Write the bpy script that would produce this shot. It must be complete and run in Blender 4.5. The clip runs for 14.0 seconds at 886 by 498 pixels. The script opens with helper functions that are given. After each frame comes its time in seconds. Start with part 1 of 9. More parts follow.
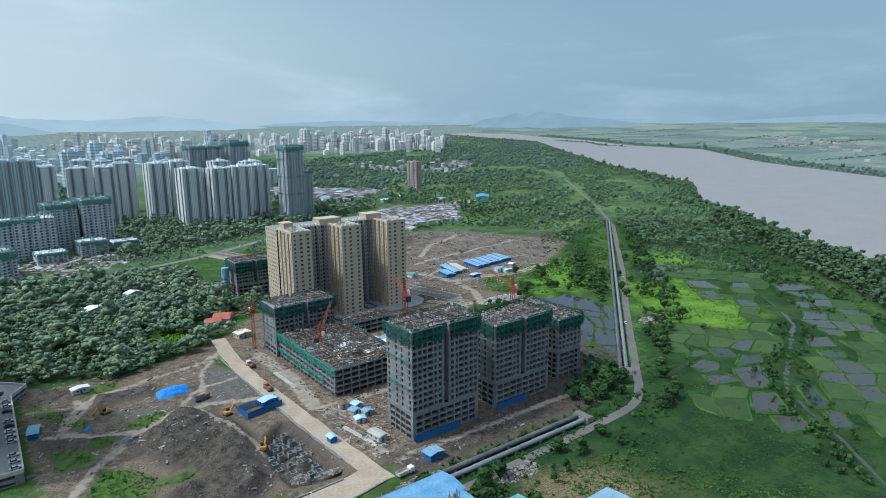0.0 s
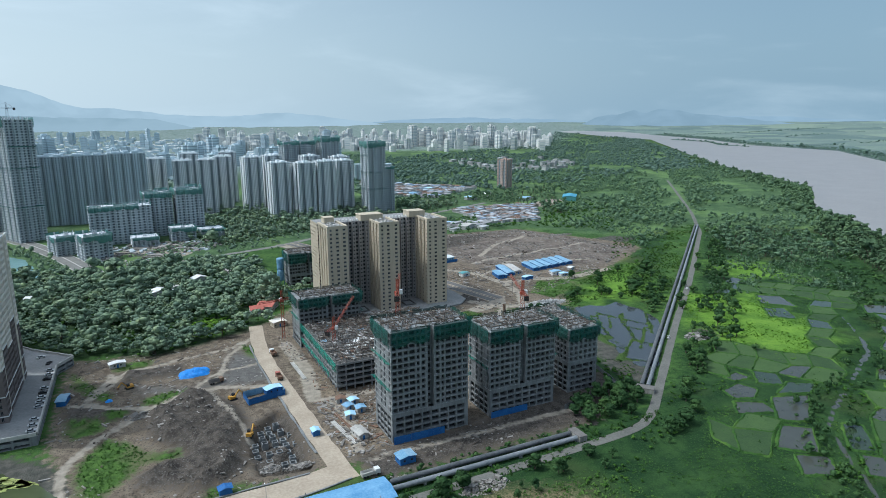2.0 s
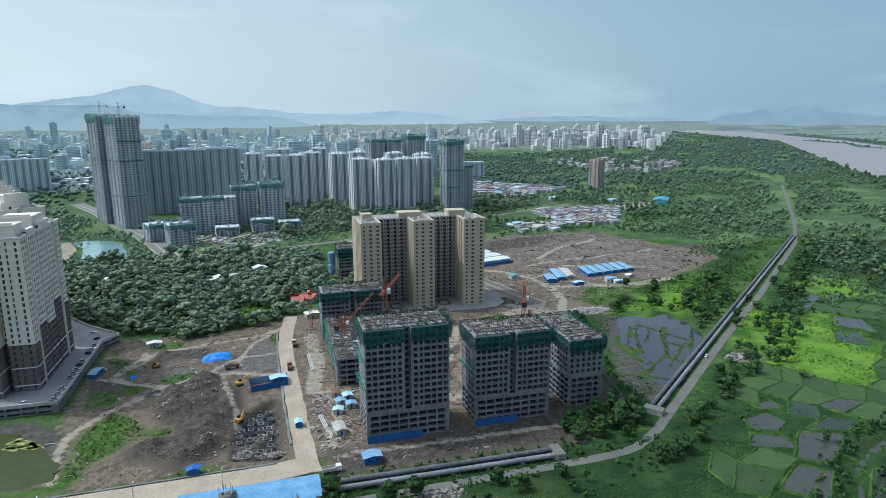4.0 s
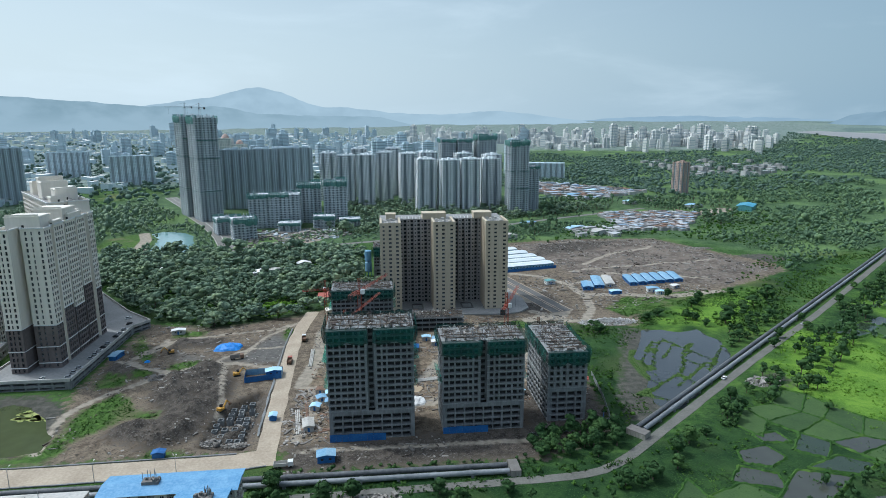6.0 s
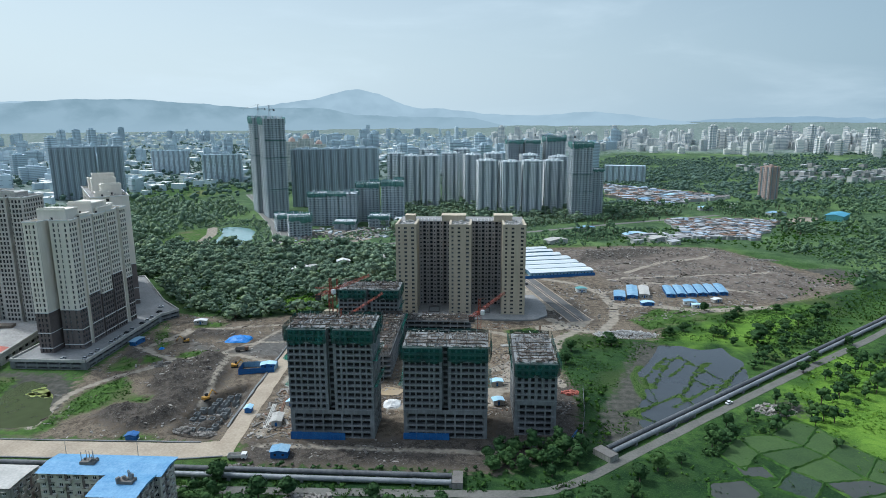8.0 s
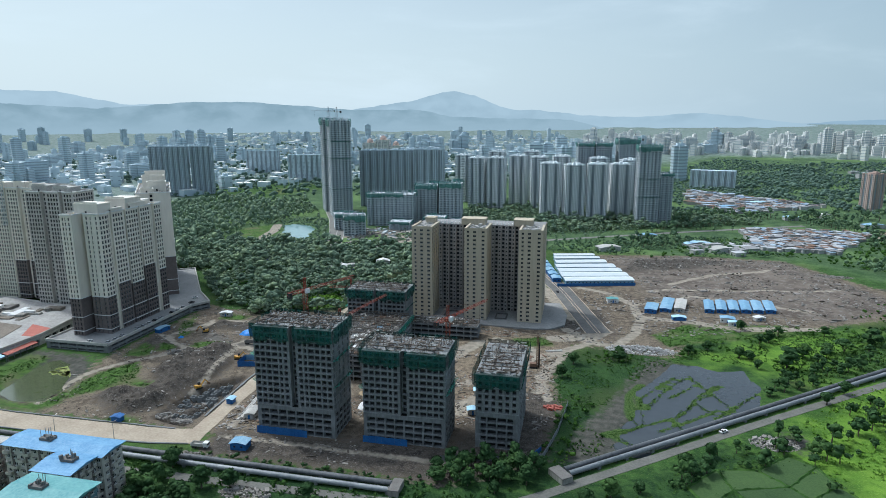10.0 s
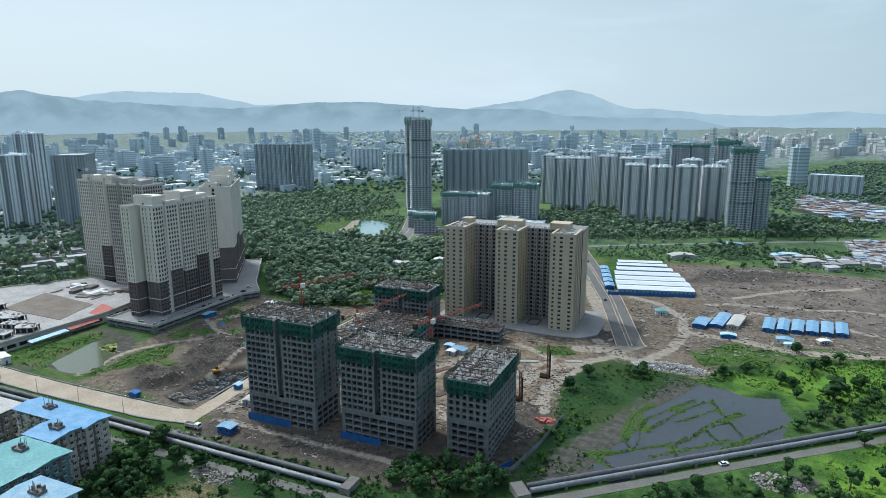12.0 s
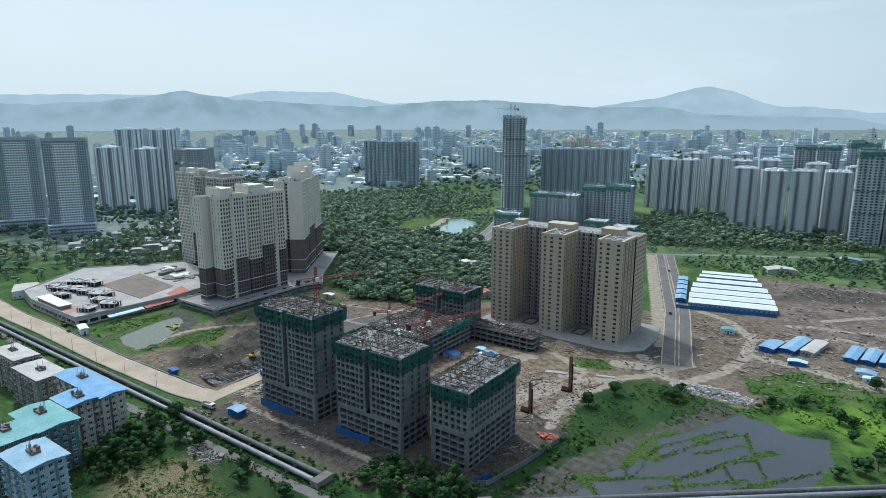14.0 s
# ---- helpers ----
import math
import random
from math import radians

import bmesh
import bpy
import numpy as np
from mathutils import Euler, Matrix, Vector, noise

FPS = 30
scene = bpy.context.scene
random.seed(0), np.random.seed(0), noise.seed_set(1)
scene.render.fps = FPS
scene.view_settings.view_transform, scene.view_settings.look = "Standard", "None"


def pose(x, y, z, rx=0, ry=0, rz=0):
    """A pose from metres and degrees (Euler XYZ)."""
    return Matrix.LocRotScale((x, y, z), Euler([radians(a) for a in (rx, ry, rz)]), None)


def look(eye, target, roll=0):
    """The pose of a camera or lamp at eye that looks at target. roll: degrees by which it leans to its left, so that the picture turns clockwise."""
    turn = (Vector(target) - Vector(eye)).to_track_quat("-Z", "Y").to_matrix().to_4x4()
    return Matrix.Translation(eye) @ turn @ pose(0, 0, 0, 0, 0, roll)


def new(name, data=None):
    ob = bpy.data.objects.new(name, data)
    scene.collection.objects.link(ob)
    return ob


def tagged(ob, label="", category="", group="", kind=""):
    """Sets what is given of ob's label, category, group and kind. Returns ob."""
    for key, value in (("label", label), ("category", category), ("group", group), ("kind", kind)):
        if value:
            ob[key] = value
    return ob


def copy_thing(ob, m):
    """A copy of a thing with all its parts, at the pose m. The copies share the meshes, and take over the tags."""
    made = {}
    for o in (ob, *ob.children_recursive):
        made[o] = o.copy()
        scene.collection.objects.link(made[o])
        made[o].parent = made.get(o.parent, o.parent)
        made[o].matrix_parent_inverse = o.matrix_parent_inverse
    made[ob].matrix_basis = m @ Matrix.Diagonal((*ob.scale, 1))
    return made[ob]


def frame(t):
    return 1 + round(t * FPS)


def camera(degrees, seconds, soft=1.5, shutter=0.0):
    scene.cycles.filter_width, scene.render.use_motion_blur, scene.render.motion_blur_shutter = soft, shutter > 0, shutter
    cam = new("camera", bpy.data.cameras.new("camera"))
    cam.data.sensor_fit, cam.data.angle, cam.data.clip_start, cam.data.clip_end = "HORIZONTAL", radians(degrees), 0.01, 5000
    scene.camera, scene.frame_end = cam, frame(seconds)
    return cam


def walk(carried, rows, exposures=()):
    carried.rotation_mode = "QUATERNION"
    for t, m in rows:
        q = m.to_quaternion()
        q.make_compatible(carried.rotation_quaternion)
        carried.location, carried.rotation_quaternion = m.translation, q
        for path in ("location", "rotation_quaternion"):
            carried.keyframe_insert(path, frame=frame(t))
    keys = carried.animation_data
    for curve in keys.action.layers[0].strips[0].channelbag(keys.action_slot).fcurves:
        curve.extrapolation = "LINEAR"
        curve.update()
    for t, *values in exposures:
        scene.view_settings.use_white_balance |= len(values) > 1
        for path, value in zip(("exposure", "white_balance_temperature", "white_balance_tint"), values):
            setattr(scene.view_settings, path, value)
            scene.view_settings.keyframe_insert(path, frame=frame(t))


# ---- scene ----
cam = camera(71.2, 14.0, soft=0.9)
METRES, EYE, TILT, LEAN, TURN = 395.5, 136.0, 0.0, 0.0, -37.1
ROWS = [
    (0.0, 0.0, 0.0, 0.0, -0.1, -11.73, 0.5),
    (0.5, 0.0327, 0.0039, 0.0, 2.48, -11.8, 0.43),
    (1.0, 0.0664, 0.0103, 0.0, 5.12, -11.85, 0.4),
    (1.5, 0.1001, 0.0188, 0.0, 7.99, -11.91, 0.34),
    (2.0, 0.1341, 0.0288, 0.0001, 10.68, -11.93, 0.27),
    (2.5, 0.1677, 0.0398, -0.0001, 12.94, -11.97, 0.24),
    (3.0, 0.201, 0.052, 0.0001, 15.77, -12.01, 0.17),
    (3.5, 0.2339, 0.0656, -0.0, 18.71, -12.03, 0.15),
    (6.0, 0.3891, 0.1555, 0.0003, 30.99, -12.02, 0.2),
    (6.5, 0.418, 0.1771, 0.0002, 33.28, -11.99, 0.2),
    (7.0, 0.4461, 0.1997, 0.0002, 35.58, -11.99, 0.19),
    (7.5, 0.4734, 0.2237, 0.0002, 37.89, -11.94, 0.21),
    (8.0, 0.4997, 0.2486, 0.0005, 40.2, -11.91, 0.22),
    (10.5, 0.6157, 0.3896, 0.0004, 52.07, -11.73, 0.16),
    (11.0, 0.6355, 0.4202, 0.0005, 54.66, -11.75, 0.14),
    (11.5, 0.6533, 0.4521, 0.0001, 57.43, -11.73, 0.16),
    (12.0, 0.669, 0.4845, 0.0001, 60.51, -11.76, 0.19),
    (12.5, 0.6824, 0.5176, 0.0002, 63.55, -11.77, 0.15),
    (13.0, 0.6938, 0.5502, -0.0, 66.55, -11.81, 0.14),
    (13.5, 0.7029, 0.5835, -0.0004, 69.56, -11.83, 0.11),
    (14.0, 0.7107, 0.6181, 0.0001, 72.55, -11.89, 0.03),
]
walk(cam, [(t, pose(0, 0, EYE, TILT, LEAN, TURN) @ pose(METRES * x, METRES * y, METRES * z, 90 + pitch, roll, yaw)) for t, x, y, z, yaw, pitch, roll in ROWS],
     [(0.0, 0.08, 5560.0, 5.0), (7.0, 0.05, 5600.0, 5.0), (14.0, 0.08, 5660.0, 5.0)])

# ---- world, sun and sky ----
SUN = Vector((-0.52, 0.24, 0.80)).normalized()
world = bpy.data.worlds.new("sky")
scene.world = world
world.use_nodes = True
wn, wl = world.node_tree.nodes, world.node_tree.links
wn.clear()
w_out = wn.new("ShaderNodeOutputWorld")
w_bg = wn.new("ShaderNodeBackground")
w_sky = wn.new("ShaderNodeTexSky")
w_sky.sky_type = "NISHITA"
w_sky.sun_disc = False
w_sky.sun_elevation = math.asin(SUN.z)
w_sky.sun_rotation = math.atan2(SUN.x, SUN.y)
w_sky.air_density, w_sky.dust_density, w_sky.ozone_density = 1.2, 4.0, 1.5
SKY = 0.085
w_scale = wn.new("ShaderNodeVectorMath")
w_scale.operation = "SCALE"
w_scale.inputs["Scale"].default_value = SKY
wl.new(w_sky.outputs[0], w_scale.inputs[0])
w_co = wn.new("ShaderNodeTexCoord")
w_sep = wn.new("ShaderNodeSeparateXYZ")
wl.new(w_co.outputs["Generated"], w_sep.inputs[0])
# pale moist layer low over the land
w_low = wn.new("ShaderNodeMapRange")
w_low.interpolation_type = "SMOOTHSTEP"
for i, v in zip((1, 2, 3, 4), (-0.02, 0.5, 0.80, 0.18)):
    w_low.inputs[i].default_value = v
wl.new(w_sep.outputs[2], w_low.inputs[0])
# brighter towards the sun's side of the sky
w_dot = wn.new("ShaderNodeVectorMath")
w_dot.operation = "DOT_PRODUCT"
w_dot.inputs[1].default_value = (-0.83, 0.53, 0.15)
wl.new(w_co.outputs["Generated"], w_dot.inputs[0])
w_side = wn.new("ShaderNodeMapRange")
w_side.interpolation_type = "SMOOTHSTEP"
for i, v in zip((1, 2, 3, 4), (-0.45, 1.0, 0.0, 1.0)):
    w_side.inputs[i].default_value = v
wl.new(w_dot.outputs["Value"], w_side.inputs[0])
w_haze = wn.new("ShaderNodeMix")
w_haze.data_type = "RGBA"
w_haze.inputs[6].default_value = (0.345, 0.475, 0.555, 1)
w_haze.inputs[7].default_value = (0.82, 0.90, 0.905, 1)
wl.new(w_side.outputs[0], w_haze.inputs[0])
w_mix = wn.new("ShaderNodeMix")
w_mix.data_type = "RGBA"
wl.new(w_low.outputs[0], w_mix.inputs[0])
wl.new(w_scale.outputs[0], w_mix.inputs[6])
wl.new(w_haze.outputs[2], w_mix.inputs[7])
# thin torn clouds
w_map = wn.new("ShaderNodeMapping")
w_map.inputs["Scale"].default_value = (1.0, 1.0, 4.2)
wl.new(w_co.outputs["Generated"], w_map.inputs[0])
w_cloud = wn.new("ShaderNodeTexNoise")
w_cloud.inputs["Scale"].default_value = 2.6
w_cloud.inputs["Detail"].default_value = 9
w_cloud.inputs["Roughness"].default_value = 0.56
w_cloud.inputs["Distortion"].default_value = 0.3
wl.new(w_map.outputs[0], w_cloud.inputs[0])
w_ramp = wn.new("ShaderNodeMapRange")
w_ramp.interpolation_type = "SMOOTHSTEP"
for i, v in zip((1, 2, 3, 4), (0.47, 0.75, 0.0, 0.34)):
    w_ramp.inputs[i].default_value = v
wl.new(w_cloud.outputs[0], w_ramp.inputs[0])
w_mix2 = wn.new("ShaderNodeMix")
w_mix2.data_type = "RGBA"
w_mix2.inputs[7].default_value = (0.82, 0.885, 0.895, 1)
wl.new(w_ramp.outputs[0], w_mix2.inputs[0])
wl.new(w_mix.outputs[2], w_mix2.inputs[6])
# glow of the veiled sun and the bright thin overcast high up
w_sun = wn.new("ShaderNodeVectorMath")
w_sun.operation = "DOT_PRODUCT"
w_sun.inputs[1].default_value = SUN
wl.new(w_co.outputs["Generated"], w_sun.inputs[0])
w_glow = wn.new("ShaderNodeMapRange")
w_glow.interpolation_type = "SMOOTHSTEP"
for i, v in zip((1, 2, 3, 4), (0.72, 1.0, 0.0, 1.2)):
    w_glow.inputs[i].default_value = v
wl.new(w_sun.outputs["Value"], w_glow.inputs[0])
w_high = wn.new("ShaderNodeMapRange")
w_high.interpolation_type = "SMOOTHSTEP"
for i, v in zip((1, 2, 3, 4), (0.22, 0.75, 0.0, 0.20)):
    w_high.inputs[i].default_value = v
wl.new(w_sep.outputs[2], w_high.inputs[0])
w_sum = wn.new("ShaderNodeMath")
w_sum.operation = "ADD"
wl.new(w_glow.outputs[0], w_sum.inputs[0])
wl.new(w_high.outputs[0], w_sum.inputs[1])
w_add = wn.new("ShaderNodeVectorMath")
w_add.operation = "ADD"
wl.new(w_mix2.outputs[2], w_add.inputs[0])
wl.new(w_sum.outputs[0], w_add.inputs[1])
wl.new(w_add.outputs[0], w_bg.inputs[0])
w_bg.inputs[1].default_value = 1.0
wl.new(w_bg.outputs[0], w_out.inputs[0])

sun_data = bpy.data.lights.new("sun", "SUN")
sun_data.energy, sun_data.angle, sun_data.color = 2.0, radians(2.0), (1.0, 0.95, 0.88)
sun = new("sun", sun_data)
sun.matrix_world = look((0, 0, 900), Vector((0, 0, 900)) - SUN)


# ---- materials ----
def surf(name, a, b, scale=0.3, fine=3.0, rough=0.85, bump=0.0, metal=0.0, spec=0.3, each=0.0, island=0.0, streak=0.0, contrast=1.0):
    """A weathered surface: two colours mixed by coarse and fine noise in metres; each and island vary whole objects and loose pieces."""
    m = bpy.data.materials.new(name)
    m.use_nodes = True
    n, l = m.node_tree.nodes, m.node_tree.links
    p = n["Principled BSDF"]
    p.inputs["Roughness"].default_value = rough
    p.inputs["Metallic"].default_value = metal
    p.inputs["Specular IOR Level"].default_value = spec
    geo = n.new("ShaderNodeNewGeometry")
    src = geo.outputs["Position"]
    n1 = n.new("ShaderNodeTexNoise")
    n1.inputs["Scale"].default_value, n1.inputs["Detail"].default_value = scale, 3
    l.new(src, n1.inputs[0])
    n2 = n.new("ShaderNodeTexNoise")
    n2.inputs["Scale"].default_value, n2.inputs["Detail"].default_value = fine, 3
    if streak:
        mp = n.new("ShaderNodeMapping")
        mp.inputs["Scale"].default_value = (1, 1, streak)
        l.new(src, mp.inputs[0])
        l.new(mp.outputs[0], n2.inputs[0])
    else:
        l.new(src, n2.inputs[0])
    add = n.new("ShaderNodeMath")
    add.operation = "ADD"
    l.new(n1.outputs[0], add.inputs[0])
    l.new(n2.outputs[0], add.inputs[1])
    top = add.outputs[0]
    if each:
        info = n.new("ShaderNodeObjectInfo")
        ma = n.new("ShaderNodeMath")
        ma.operation = "MULTIPLY_ADD"
        l.new(info.outputs["Random"], ma.inputs[0])
        ma.inputs[1].default_value = each
        l.new(top, ma.inputs[2])
        top = ma.outputs[0]
    if island:
        ma = n.new("ShaderNodeMath")
        ma.operation = "MULTIPLY_ADD"
        l.new(geo.outputs["Random Per Island"], ma.inputs[0])
        ma.inputs[1].default_value = island
        l.new(top, ma.inputs[2])
        top = ma.outputs[0]
    mr = n.new("ShaderNodeMapRange")
    mid = 1.0 + 0.5 * (each + island)
    half = (0.32 + 0.5 * (each + island)) / contrast
    mr.inputs[1].default_value, mr.inputs[2].default_value = mid - half, mid + half
    l.new(top, mr.inputs[0])
    mix = n.new("ShaderNodeMix")
    mix.data_type = "RGBA"
    mix.inputs[6].default_value, mix.inputs[7].default_value = (*a, 1), (*b, 1)
    l.new(mr.outputs[0], mix.inputs[0])
    l.new(mix.outputs[2], p.inputs["Base Color"])
    if bump:
        bp = n.new("ShaderNodeBump")
        bp.inputs["Strength"].default_value, bp.inputs["Distance"].default_value = bump, 0.3
        l.new(n2.outputs[0], bp.inputs["Height"])
        l.new(bp.outputs[0], p.inputs["Normal"])
    return m


M = {}
M["concrete"] = surf("raw concrete", (0.135, 0.141, 0.141), (0.255, 0.265, 0.262), 0.12, 1.2, 0.9, 0.2, streak=0.25)
M["concrete_pale"] = surf("pale concrete", (0.36, 0.35, 0.32), (0.55, 0.53, 0.49), 0.15, 1.0, 0.9, 0.2)
M["slab"] = surf("slab concrete", (0.17, 0.177, 0.176), (0.31, 0.318, 0.315), 0.3, 2.0, 0.9, 0.2)
# near-black: the darkness of unlit rooms is put into the colour
M["inside"] = surf("painted room darkness", (0.025, 0.026, 0.027), (0.05, 0.05, 0.05), 0.3, 1.0, 0.95)
M["net"] = surf("green debris net", (0.006, 0.042, 0.037), (0.017, 0.125, 0.098), 0.25, 1.6, 0.8, 0.5, streak=0.2)
M["net_light"] = surf("fresh green net", (0.012, 0.19, 0.135), (0.05, 0.35, 0.25), 0.4, 2.0, 0.8, 0.5)
M["beige"] = surf("beige plaster", (0.43, 0.37, 0.275), (0.53, 0.46, 0.345), 0.06, 0.8, 0.85, 0.05, streak=0.15)
M["beige_dark"] = surf("darker beige plaster", (0.29, 0.275, 0.26), (0.37, 0.35, 0.33), 0.1, 0.8, 0.85, 0.05)
M["cream"] = surf("cream plaster", (0.70, 0.65, 0.56), (0.80, 0.75, 0.66), 0.06, 0.7, 0.85, 0.05, streak=0.15)
M["brown"] = surf("brown plaster", (0.135, 0.112, 0.105), (0.19, 0.16, 0.148), 0.1, 0.7, 0.85)
M["glass"] = surf("window glass", (0.015, 0.018, 0.022), (0.045, 0.052, 0.058), 0.6, 2.0, 0.25, spec=0.2)
# distance haze is put into these far colours: paler and bluer
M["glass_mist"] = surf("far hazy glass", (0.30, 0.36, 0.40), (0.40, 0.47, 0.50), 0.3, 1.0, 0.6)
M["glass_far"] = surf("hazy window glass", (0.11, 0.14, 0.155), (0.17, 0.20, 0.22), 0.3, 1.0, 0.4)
M["far_grey"] = surf("haze-paled grey plaster", (0.68, 0.72, 0.73), (0.80, 0.82, 0.825), 0.02, 0.3, 0.9, each=0.5)
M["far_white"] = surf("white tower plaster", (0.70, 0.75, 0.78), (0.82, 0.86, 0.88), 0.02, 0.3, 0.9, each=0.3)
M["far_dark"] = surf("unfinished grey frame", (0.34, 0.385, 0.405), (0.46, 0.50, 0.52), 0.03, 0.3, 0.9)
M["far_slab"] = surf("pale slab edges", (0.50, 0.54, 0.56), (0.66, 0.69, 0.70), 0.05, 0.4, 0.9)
M["far_blue"] = surf("haze-paled blue plaster", (0.42, 0.49, 0.53), (0.55, 0.62, 0.66), 0.02, 0.3, 0.9, each=0.4)
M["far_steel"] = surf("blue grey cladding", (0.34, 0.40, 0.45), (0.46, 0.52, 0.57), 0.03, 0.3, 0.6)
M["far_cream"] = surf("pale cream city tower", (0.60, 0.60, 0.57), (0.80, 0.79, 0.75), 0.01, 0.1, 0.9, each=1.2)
M["far_mist"] = surf("haze-paled city tower", (0.48, 0.57, 0.62), (0.62, 0.71, 0.75), 0.01, 0.1, 0.9, each=1.2)
M["far_net"] = surf("haze-paled green net", (0.075, 0.19, 0.17), (0.13, 0.28, 0.25), 0.1, 1.0, 0.9)
M["pink"] = surf("pink brown tower plaster", (0.45, 0.33, 0.28), (0.55, 0.42, 0.36), 0.05, 0.5, 0.9)
M["road_dust"] = surf("dusty concrete road", (0.31, 0.255, 0.19), (0.47, 0.395, 0.30), 0.08, 0.9, 0.95, 0.2)
M["road_grey"] = surf("worn asphalt lane", (0.14, 0.137, 0.125), (0.23, 0.222, 0.20), 0.1, 0.9, 0.9, 0.1)
M["lane"] = surf("worn lane", (0.105, 0.105, 0.092), (0.18, 0.175, 0.155), 0.1, 0.9, 0.9, 0.1)
M["asphalt"] = surf("dark asphalt", (0.09, 0.088, 0.085), (0.17, 0.165, 0.155), 0.06, 0.6, 0.9, 0.1)
M["paving"] = surf("grey paving", (0.20, 0.20, 0.195), (0.30, 0.297, 0.285), 0.1, 0.8, 0.9)
M["pipe"] = surf("galvanised grey pipe", (0.17, 0.185, 0.195), (0.31, 0.325, 0.335), 0.08, 0.8, 0.55, metal=0.2)
M["pipe_dark"] = surf("dark coated pipe", (0.07, 0.075, 0.08), (0.16, 0.165, 0.17), 0.08, 0.8, 0.6)
M["blue"] = surf("blue sheet metal", (0.09, 0.25, 0.42), (0.33, 0.48, 0.59), 0.35, 1.5, 0.55, each=0.4)
M["teal_blue"] = surf("teal blue roofing", (0.05, 0.24, 0.36), (0.12, 0.36, 0.48), 0.1, 1.0, 0.6)
M["blue_dark"] = surf("deep blue sheet", (0.02, 0.09, 0.27), (0.04, 0.16, 0.40), 0.2, 1.5, 0.6)
M["blue_roof"] = surf("blue sheet roofing", (0.085, 0.24, 0.43), (0.20, 0.38, 0.56), 0.2, 1.2, 0.6)
M["chalk"] = surf("white broken concrete", (0.26, 0.255, 0.24), (0.60, 0.59, 0.57), 0.4, 2.0, 0.95, island=1.2)
M["yard"] = surf("brown earth yard", (0.135, 0.115, 0.092), (0.25, 0.215, 0.175), 0.1, 0.8, 0.95, 0.2)
M["blue_faded"] = surf("faded blue roofing", (0.13, 0.28, 0.40), (0.31, 0.44, 0.51), 0.2, 1.5, 0.6)
M["blue_pale"] = surf("pale blue roofing", (0.33, 0.56, 0.72), (0.50, 0.70, 0.82), 0.15, 1.5, 0.5, each=0.3)
M["roof_pale"] = surf("pale sheet roofing", (0.50, 0.56, 0.58), (0.68, 0.72, 0.73), 0.15, 1.5, 0.55, each=0.5)
M["teal_roof"] = surf("teal roofing", (0.07, 0.25, 0.26), (0.18, 0.39, 0.38), 0.1, 1.0, 0.55)
M["tarp"] = surf("blue tarpaulin", (0.02, 0.16, 0.55), (0.05, 0.32, 0.80), 0.5, 2.0, 0.45, 0.4)
M["crane"] = surf("orange crane paint", (0.20, 0.042, 0.025), (0.33, 0.075, 0.042), 0.5, 2.0, 0.5)
M["machine"] = surf("yellow machine paint", (0.42, 0.22, 0.035), (0.58, 0.33, 0.06), 0.5, 2.0, 0.5)
M["dark"] = surf("dark rubber and shade", (0.02, 0.02, 0.02), (0.045, 0.045, 0.045), 0.5, 2.0, 0.7)
M["white"] = surf("white paint", (0.62, 0.62, 0.60), (0.78, 0.78, 0.76), 0.3, 2.0, 0.6)
M["steel"] = surf("rusty steel", (0.13, 0.075, 0.05), (0.24, 0.15, 0.10), 0.5, 3.0, 0.7)
M["board"] = surf("shuttering boards", (0.055, 0.046, 0.038), (0.185, 0.155, 0.125), 0.6, 2.0, 0.9, island=0.8)
M["rubble"] = surf("pale rubble", (0.15, 0.14, 0.125), (0.42, 0.395, 0.36), 0.5, 2.0, 0.95, island=1.0)
M["spoil"] = surf("dark spoil", (0.050, 0.041, 0.032), (0.125, 0.102, 0.079), 0.3, 2.0, 0.95, island=0.6)
M["deck_pale"] = surf("pale cast deck", (0.27, 0.26, 0.245), (0.46, 0.445, 0.42), 0.08, 0.7, 0.92, 0.2)
M["debris_dark"] = surf("dark mixed clutter", (0.06, 0.055, 0.05), (0.26, 0.245, 0.225), 0.4, 2.0, 0.95, island=1.4)
M["red"] = surf("red sheet", (0.34, 0.095, 0.07), (0.47, 0.155, 0.115), 0.3, 2.0, 0.7)
M["red_faded"] = surf("faded red paving", (0.34, 0.20, 0.165), (0.46, 0.29, 0.24), 0.3, 2.0, 0.85)
M["rust_roof"] = surf("old sheet roofs", (0.13, 0.115, 0.105), (0.50, 0.51, 0.52), 0.02, 0.2, 0.8, island=2.2)
M["roof_tint"] = surf("mixed blue sheet roofs", (0.13, 0.20, 0.30), (0.42, 0.50, 0.56), 0.02, 0.2, 0.7, island=1.6)
M["house"] = surf("small house walls", (0.26, 0.26, 0.25), (0.52, 0.52, 0.50), 0.02, 0.2, 0.9, island=1.5)
M["bark"] = surf("bark", (0.07, 0.055, 0.04), (0.14, 0.11, 0.085), 1.0, 6.0, 0.95)
M["flat_blue"] = surf("pale blue plaster", (0.30, 0.44, 0.55), (0.42, 0.55, 0.64), 0.1, 1.0, 0.85)
M["flat_teal"] = surf("dull teal plaster", (0.10, 0.20, 0.22), (0.17, 0.28, 0.30), 0.1, 1.0, 0.85)
M["flat_cream"] = surf("stained ivory plaster", (0.44, 0.41, 0.35), (0.66, 0.62, 0.54), 0.1, 1.0, 0.85, streak=0.2)
M["stained"] = surf("stained old plaster", (0.17, 0.16, 0.14), (0.40, 0.39, 0.35), 0.15, 1.0, 0.9, streak=0.2)
M["lily"] = surf("yellow green water weed", (0.22, 0.27, 0.06), (0.40, 0.42, 0.16), 0.3, 1.5, 0.9)


